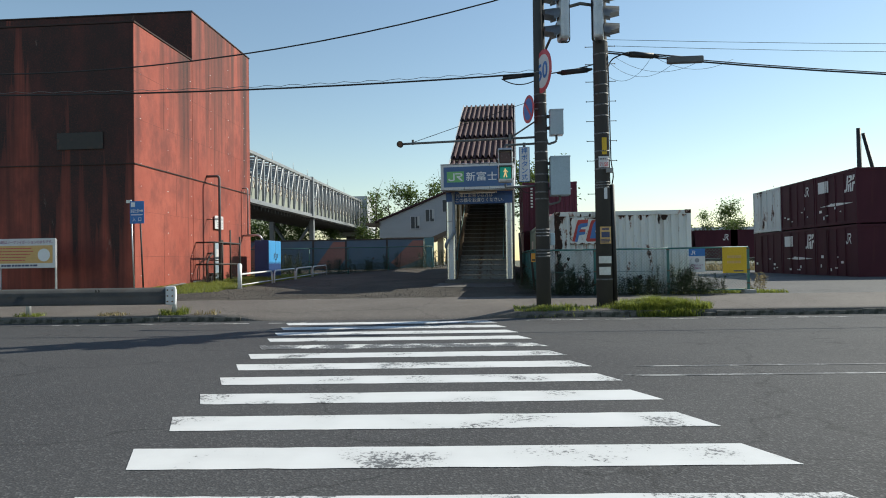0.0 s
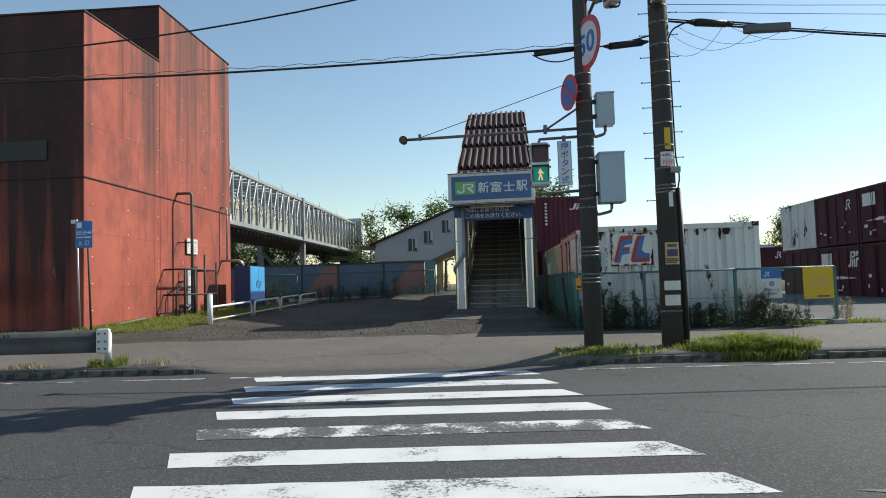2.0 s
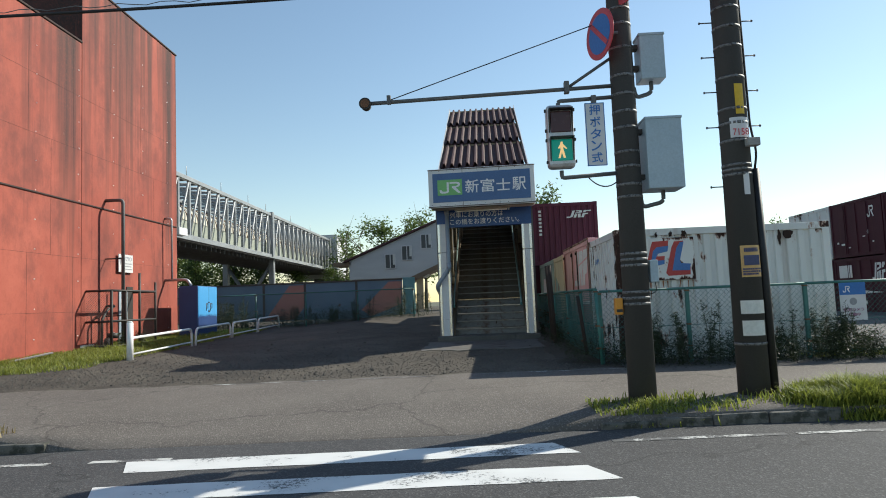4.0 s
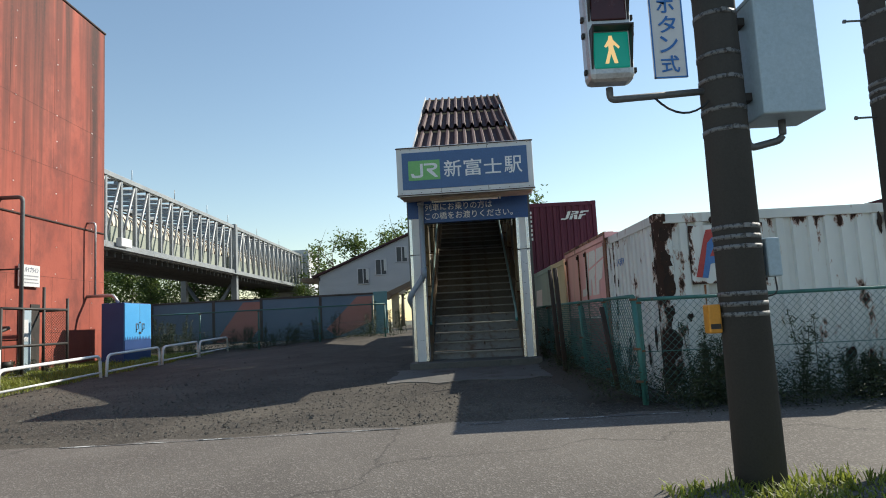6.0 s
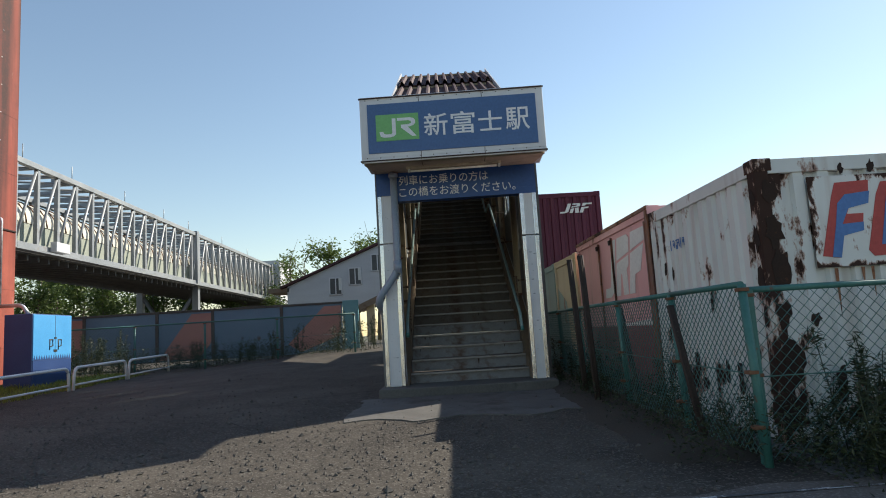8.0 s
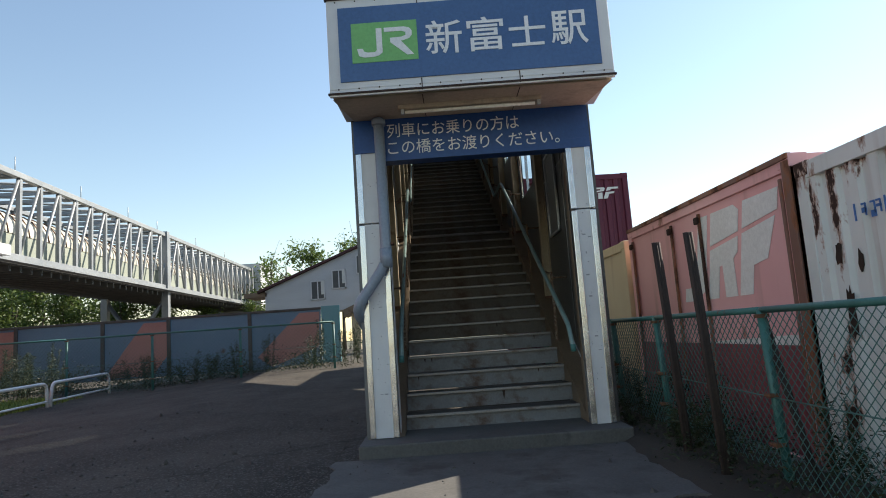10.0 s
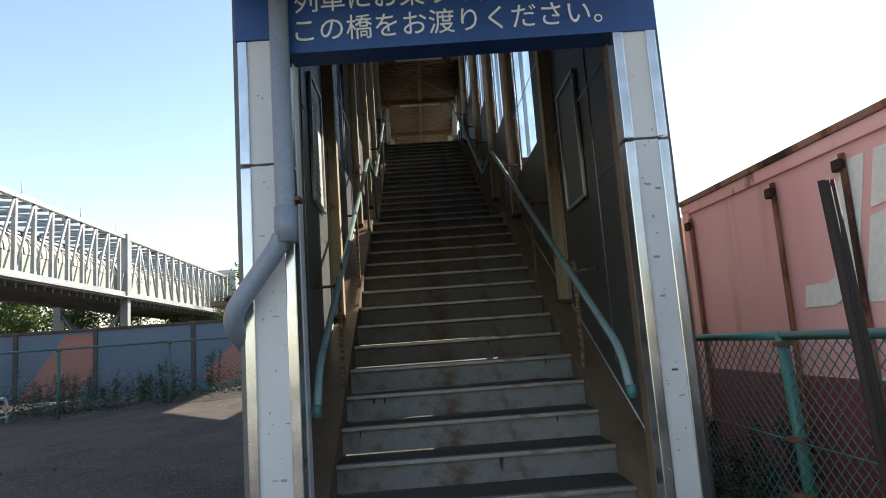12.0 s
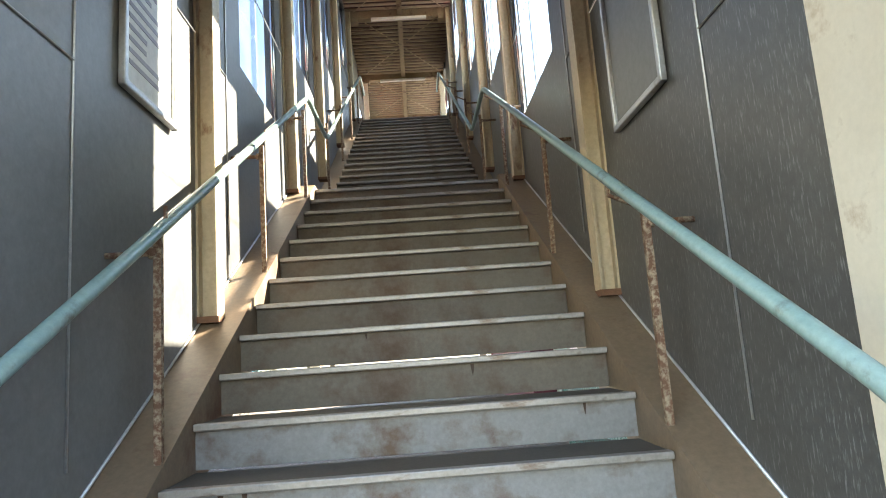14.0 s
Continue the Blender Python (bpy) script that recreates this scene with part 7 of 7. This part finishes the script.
lettering("word", "パイプライン", 0.13, pose(0.22, -0.004, 0.37), M_TEXT_DARK, wsn, 0.55)
part("print", bars(bmesh.new(), 0.2, 0.06, 0.78, 0.32, -0.002, 3, random.Random(14), 0.35), M_TEXT_GREY, wsn)
part("symbol", prism(bmesh.new(), [(0.02, 0.46), (0.18, 0.46), (0.1, 0.22)], pose(0, -0.004, 0), 0.004), M_TEXT_GREY, wsn)
pl = thing("loose_plank", pose(-10.75, -1.3, level(-10.7, -1.3) + 0.02, 0, -9, 48), "weathered pale plank lying in the grass", "plank")
part("board", boxed(0, 0, 0, 0.9, 0.16, 0.035, 0.006), M_CONC, pl)

# Distance: a pale shed, a far roof, and the guyed pole behind the stack
fb = thing("far_shed", pose(0, 0, 0), "distant pale low shed roof beyond the yard", "building")
part("wall", boxed(16, 62, 0.8, 34, 72, 4.6), M_SIDING, fb)
part("roof", boxed(15.5, 61.5, 4.6, 34.5, 72.5, 5.0), M_WHITE, fb)
fb = thing("far_shed", pose(0, 0, 0), "distant dark low shed behind the painted wall", "building")
part("wall", boxed(-42, 66, 0.8, -18, 76, 4.0), M_CONC_DARK, fb)
part("roof", boxed(-42.5, 65.5, 4.0, -17.5, 76.5, 4.4), M_SIDING, fb)
gp = thing("guyed_pole", pose(22.4, 18, 0.2), "dark timber pole with a slanting strut", "utility pole")
part("shaft", cyl(bmesh.new(), (0, 0, 0), (0, 0, 8.6), 0.16, 0.12, 12), M_BLACK, gp)
part("strut", cyl(bmesh.new(), (2.2, 0, 0), (0.25, 0, 8.3), 0.12, 0.1, 10), M_BLACK, gp)


# Plants
def leaf_cloud(centres, per, spread, size, seed, slim=0.42):
    """Small leaf blades, two triangles each, scattered round centres."""
    g = np.random.default_rng(seed)
    c = np.repeat(np.asarray(centres, float), per, 0)
    k = len(c)
    c = c + g.normal(0, 1, (k, 3)) * spread
    a = g.normal(0, 1, (k, 3))
    a[:, 2] *= 0.6
    a /= np.linalg.norm(a, axis=1, keepdims=True)
    b = np.cross(a, g.normal(0, 1, (k, 3)))
    b /= np.linalg.norm(b, axis=1, keepdims=True) + 1e-9
    s = size * g.uniform(0.6, 1.3, (k, 1))
    v = np.stack([c - a * s, c + b * s * slim, c + a * s, c - b * s * slim], 1).reshape(-1, 3)
    return v.tolist(), [], (np.arange(k * 4).reshape(-1, 4)).tolist()


def tree(x, y, z, h, seed, wide=0.32, label="leafy young tree, its crown loose and uneven", bare=False):
    q = random.Random(seed)
    t = thing("tree", pose(x, y, z), label, "tree", "trees")
    bm = bmesh.new()
    trunk = [(0, 0, -0.1), (q.uniform(-.1, .1), q.uniform(-.1, .1), h * 0.3), (q.uniform(-.2, .2), q.uniform(-.2, .2), h * 0.62), (q.uniform(-.3, .3), q.uniform(-.3, .3), h * 0.95)]
    for k, (a, b) in enumerate(zip(trunk, trunk[1:])):
        cyl(bm, a, b, 0.022 * h * (1 - k * 0.3), 0.022 * h * (1 - (k + 1) * 0.3), 8)
    centres = []
    for k in range(int(13 + h)):
        f = q.uniform(0.25, 0.98)
        base = Vector(trunk[1]).lerp(Vector(trunk[3]), (f - 0.25) / 0.73)
        ang = q.uniform(0, 6.28)
        reach = h * wide * (1.05 - 0.62 * f) * q.uniform(0.55, 1.15)
        tip = base + Vector((math.cos(ang) * reach, math.sin(ang) * reach, h * q.uniform(0.03, 0.16)))
        cyl(bm, base, tip, 0.006 * h, 0.002 * h, 5)
        if not bare or q.random() < 0.45:
            for s in (0.45, 0.72, 1.0):
                centres.append(tuple(base.lerp(tip, s)))
        if bare:
            cyl(bm, tip, tip + Vector((q.uniform(-.4, .4), q.uniform(-.4, .4), h * 0.12)), 0.002 * h, 0.001 * h, 4)
    part("trunk", bm, M_BARK, t)
    part("crown", leaf_cloud(centres, 44, h * 0.055, 0.0215 * h, seed), M_LEAF, t)
    return t


spots = [(-19.5, 44, 6.4), (-22, 41, 6.8), (-25, 43, 7.0), (-28, 40, 7.2), (-21, 48, 6.0), (-17, 47, 5.0), (-31, 45, 7.6), (-24, 36, 6.0), (-27.5, 33, 6.2), (-14, 50, 4.6), (-20, 38, 5.2), (-34, 38, 7.5), (-23.5, 30, 5.4), (-21.3, 33.5, 4.8)]
for k, (x, y, h) in enumerate(spots):
    tree(x, y, 0.85, h, 100 + k)
for k, (x, y, h, bare) in enumerate([(-11.0, 50, 8.0, True), (-8.7, 47, 8.3, True), (-6.4, 49, 8.2, True), (-4.4, 46, 8.6, True), (-13.5, 54, 8.8, True), (3.4, 24, 6.6, False), (4.8, 27, 6.8, False)]):
    tree(x, y, 0.85, h, 140 + k, 0.30, "tall leafy tree with some bare twigs" if bare else "leafy tree behind the station", bare)
for k, (x, y, h, bare) in enumerate([(24, 52, 5.0, True), (28, 55, 6.4, False), (31, 50, 7.0, False), (22, 58, 5.2, True), (34, 56, 6.2, False), (19.5, 55, 4.6, True), (38, 52, 7.0, False), (26, 48, 4.2, False)]):
    tree(x, y, 0.8, h, 170 + k, 0.36, "distant small tree, half bare" if bare else "distant leafy tree beyond the yard", bare)


def blades(spots, height, seed, wide=0.006, bend=0.5):
    """Bent grass blades, three triangles each."""
    g = np.random.default_rng(seed)
    p = np.asarray(spots, float)
    k = len(p)
    ang = g.uniform(0, 2 * np.pi, k)
    d = np.stack([np.cos(ang), np.sin(ang), np.zeros(k)], 1)
    s = np.stack([-np.sin(ang), np.cos(ang), np.zeros(k)], 1) * wide
    lump = np.array([0.78 + 0.75 * noise.noise(Vector((x * 2.2, y * 2.6, seed))) + 0.35 * noise.noise(Vector((x * 7, y * 7, seed))) for x, y, _ in spots])
    h = (height * np.clip(lump, 0.2, 1.5) * g.uniform(0.45, 1.15, k))[:, None]
    up = np.array([0, 0, 1.0])
    m = p + up * h * 0.6 + d * h * bend * 0.3
    t = p + up * h * g.uniform(0.75, 1.0, k)[:, None] + d * h * bend * g.uniform(0.4, 1.2, k)[:, None]
    v = np.stack([p - s, p + s, m + s * 0.7, m - s * 0.7, t], 1).reshape(-1, 3)
    i = np.arange(k)[:, None] * 5
    quads = (i + np.array([[0, 1, 2, 3]])).tolist()
    tris = (i + np.array([[3, 2, 4]])).tolist()
    return v.tolist(), [], quads + tris


def scatter(n, x0, x1, y0, y1, seed, dens=None, lift=0.0):
    q = random.Random(seed)
    out = []
    while len(out) < n:
        x, y = q.uniform(x0, x1), q.uniform(y0, y1)
        if dens is None or q.random() < dens(x, y):
            out.append((x, y, level(x, y) + lift))
    return out


def lawn(name, spots, height, seed, mat, label, wide=0.006, bend=0.9):
    return tagged(part(name, blades(spots, height, seed, wide, bend), mat), label, "grass", kind="stuff")


def patchy(x, y):
    return max(0.0, min(1.0, 0.55 + 1.3 * noise.noise(Vector((x * 0.9, y * 0.9, 0.3)))))


def verge(x, y):
    edge = -3.9 + 0.35 * (x + 11) + 0.3 * noise.noise(Vector((x * 1.2, y * 1.2, 0)))
    inner = -8.15 + 0.25 * noise.noise(Vector((y * 1.3, 2, 0)))
    return (1.0 if y > edge and x < inner else 0.0) * min(1.0, 0.35 + patchy(x, y))


lawn("grass_verge", scatter(30000, -11.2, -7.9, -4.2, 9.2, 1, verge), 0.13, 2, M_GRASS, "short bright green grass along the red wall", 0.007)
lawn("grass_front", scatter(3500, -24, -11.2, -5.0, -2.1, 3, patchy), 0.12, 4, M_GRASS, "short green grass before the dark wall", 0.008)


def island(x, y):
    cx = (x - 4.1) / 0.98
    cy = (y + 7.92) / 0.55
    return max(0.0, 1.2 - cx * cx - cy * cy)


lawn("grass_clump", scatter(15000, 1.2, 6.0, -8.46, -7.2, 5, island), 0.24, 6, M_GRASS, "thick bright grass on the kerb beside the poles", 0.007)
lawn("kerb_weeds", scatter(1500, 0.9, 3.4, -8.44, -7.6, 7, patchy), 0.12, 8, M_GRASS, "low weeds on the kerb round the pole", 0.008)
for x, n in ((-6.62, 500), (-5.9, 90), (-9.9, 250), (-8.0, 150), (-12.0, 150)):
    lawn("grass_tuft", scatter(n, x - 0.3, x + 0.3, road_edge(x) + 0.12, road_edge(x) + 0.45, int(-x * 10), None), 0.20 if n > 300 else 0.12, int(-x * 7), M_DRY if n < 200 else M_GRASS, "tuft of dry grass at the kerb", 0.006)
lawn("yard_grass", scatter(2500, 5.2, 8.2, -4.6, -3.6, 11, patchy), 0.12, 12, M_GRASS, "low grass along the foot of the fence", 0.008)
lawn("yard_grass", scatter(3500, 12, 30, 24, 30, 13, None), 0.7, 14, M_DRY, "far strip of yellow-green grass in the yard", 0.03)


def weed(x, y, h, seed, dry=False):
    """A tall upright weed: stem, and narrow leaves all the way up."""
    q = random.Random(seed)
    w = thing("tall_weed", pose(x, y, level(x, y)), "tall narrow-leaved weed growing at the fence" if not dry else "dry seedy weed with pale heads", "weed", "fence weeds")
    bm = bmesh.new()
    stems, centres = [], []
    for s in range(q.randint(2, 4)):
        a = Vector((q.uniform(-.12, .12), q.uniform(-.1, .1), -0.03))
        b = a + Vector((q.uniform(-.16, .16), q.uniform(-.1, .1), h * q.uniform(0.7, 1.0)))
        cyl(bm, a, b, 0.006, 0.003, 5)
        for k in range(int(26 * h)):
            centres.append(tuple(a.lerp(b, 0.12 + 0.88 * q.random())))
    part("stem", bm, M_BARK if dry else M_WEED, w)
    part("foliage", leaf_cloud(centres, 7, 0.03, 0.036, seed, 0.16), M_DRY if dry else M_WEED, w)
    return w


q = random.Random(77)
for k in range(34):
    x = q.uniform(2.2, 6.4)
    big = 0.5 + 0.75 * math.exp(-((x - 3.1) / 0.7) ** 2) + 0.55 * math.exp(-((x - 5.3) / 0.6) ** 2)
    weed(x, q.uniform(-5.0, -4.35), big * q.uniform(0.7, 1.1), 300 + k)
for k in range(10):
    weed(q.uniform(1.75, 2.1), q.uniform(-4.4, 2.5), q.uniform(0.4, 0.9), 340 + k)
for k in range(9):
    weed(q.uniform(1.35, 1.7), q.uniform(-1.6, 0.4), q.uniform(0.25, 0.5), 360 + k)
for k in range(22):
    weed(q.uniform(-11.5, -3.0), q.uniform(9.7, 12.5), q.uniform(0.5, 1.1), 380 + k)
for k in range(10):
    weed(q.uniform(-10.8, -9.4), q.uniform(9.2, 11.0), q.uniform(0.9, 1.5), 410 + k)
for k in range(6):
    weed(q.uniform(-3.2, -2.0), q.uniform(10.0, 12.5), q.uniform(0.7, 1.3), 425 + k)
for k in range(3):
    weed(7.5 + 0.15 * k, -3.9 + 0.1 * k, 0.62, 440 + k, True)
for k in range(6):
    weed(q.uniform(-11.0, -10.5), q.uniform(2.6, 4.8), q.uniform(0.3, 0.7), 450 + k)
bushes = [(q.uniform(1.9, 6.3), q.uniform(-5.2, -4.3), 0.26 + q.uniform(0, 0.30)) for _ in range(210)]
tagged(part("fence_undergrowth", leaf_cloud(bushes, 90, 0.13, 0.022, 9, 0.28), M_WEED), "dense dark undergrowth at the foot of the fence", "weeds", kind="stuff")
def soil_strip():
    """Loose earth heaped along the foot of the side fence, added to darken the shaded ground."""
    bm = bmesh.new()
    ys = [-4.5 + 0.22 * k for k in range(42)]
    rows = []
    for y in ys:
        row = []
        for k in range(6):
            x = 2.15 - 0.24 * k - (0.16 * noise.noise(Vector((y * 1.4, 3.0, 0))) if k == 5 else 0)
            h = (0.05 if 0 < k < 5 and -4.4 < y < 4.4 else -0.04) * (1 + noise.noise(Vector((x * 4, y * 4, 1))))
            row.append(bm.verts.new((x, y, level(x, y) + h)))
        rows.append(row)
    for a, b in zip(rows, rows[1:]):
        for i in range(5):
            bm.faces.new((a[i], a[i + 1], b[i + 1], b[i])).smooth = True
    return bm


tagged(part("soil_bank", soil_strip(), M_SOIL_SHADED), "loose earth along the side fence, coloured dark to deepen the shade", "soil", kind="structure")
bushes = [(q.uniform(1.25, 2.1), q.uniform(-4.9, 1.5), 0.38 + q.uniform(0, 0.2)) for _ in range(170)]
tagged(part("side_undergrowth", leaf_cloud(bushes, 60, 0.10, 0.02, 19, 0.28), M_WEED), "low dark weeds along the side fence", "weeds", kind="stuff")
bushes = [(q.uniform(-12, -2.2), q.uniform(9.8, 12.2), 0.72 + q.uniform(0, 0.42)) for _ in range(300)]
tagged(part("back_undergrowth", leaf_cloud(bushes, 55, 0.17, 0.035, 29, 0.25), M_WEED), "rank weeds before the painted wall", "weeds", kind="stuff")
bushes = [(q.uniform(-36, -17), q.uniform(37, 47), 1.2 + 3.6 * q.random() ** 1.3) for _ in range(260)]
tagged(part("near_thicket", leaf_cloud(bushes, 60, 0.5, 0.11, 59), M_LEAF), "dense green thicket under and behind the truss bridge", "bushes", kind="stuff")
bushes = [(q.uniform(-46, -14), q.uniform(60, 66), 1.5 + q.uniform(0, 2.2)) for _ in range(220)]
tagged(part("far_thicket", leaf_cloud(bushes, 30, 0.6, 0.22, 39), M_LEAF), "dark far thicket behind the bridge", "bushes", kind="stuff")
bushes = [(q.uniform(8, 46), q.uniform(70, 76), 1.5 + q.uniform(0, 3.0)) for _ in range(260)]
tagged(part("far_thicket", leaf_cloud(bushes, 30, 0.7, 0.25, 49), M_LEAF), "far line of green bushes beyond the yard", "bushes", kind="stuff")

# Loose stones on the forecourt
g = np.random.default_rng(4)
vs, fs = [], []
octa = np.array([[1, 0, 0], [-1, 0, 0], [0, 1, 0], [0, -1, 0], [0, 0, 1], [0, 0, -1.0]])
for k in range(9000):
    x, y = g.uniform(-9, 1.2), -5.1 + abs(g.normal(0, 3.0))
    if y > 9:
        continue
    s = 0.005 + 0.014 * g.random() ** 2 * (2.4 if g.random() < 0.03 else 1.0)
    v = octa * s * g.uniform(0.6, 1.3, 3) + g.normal(0, s * 0.15, (6, 3)) + [x, y, level(x, y) + s * 0.2]
    n0 = len(vs)
    vs += v.tolist()
    fs += [[n0 + a, n0 + b, n0 + c] for a, b, c in ((0, 2, 4), (2, 1, 4), (1, 3, 4), (3, 0, 4), (2, 0, 5), (1, 2, 5), (3, 1, 5), (0, 3, 5))]
tagged(part("loose_gravel", (vs, [], fs), M_STONE), "scattered loose grey stones on the forecourt", "gravel", kind="stuff")
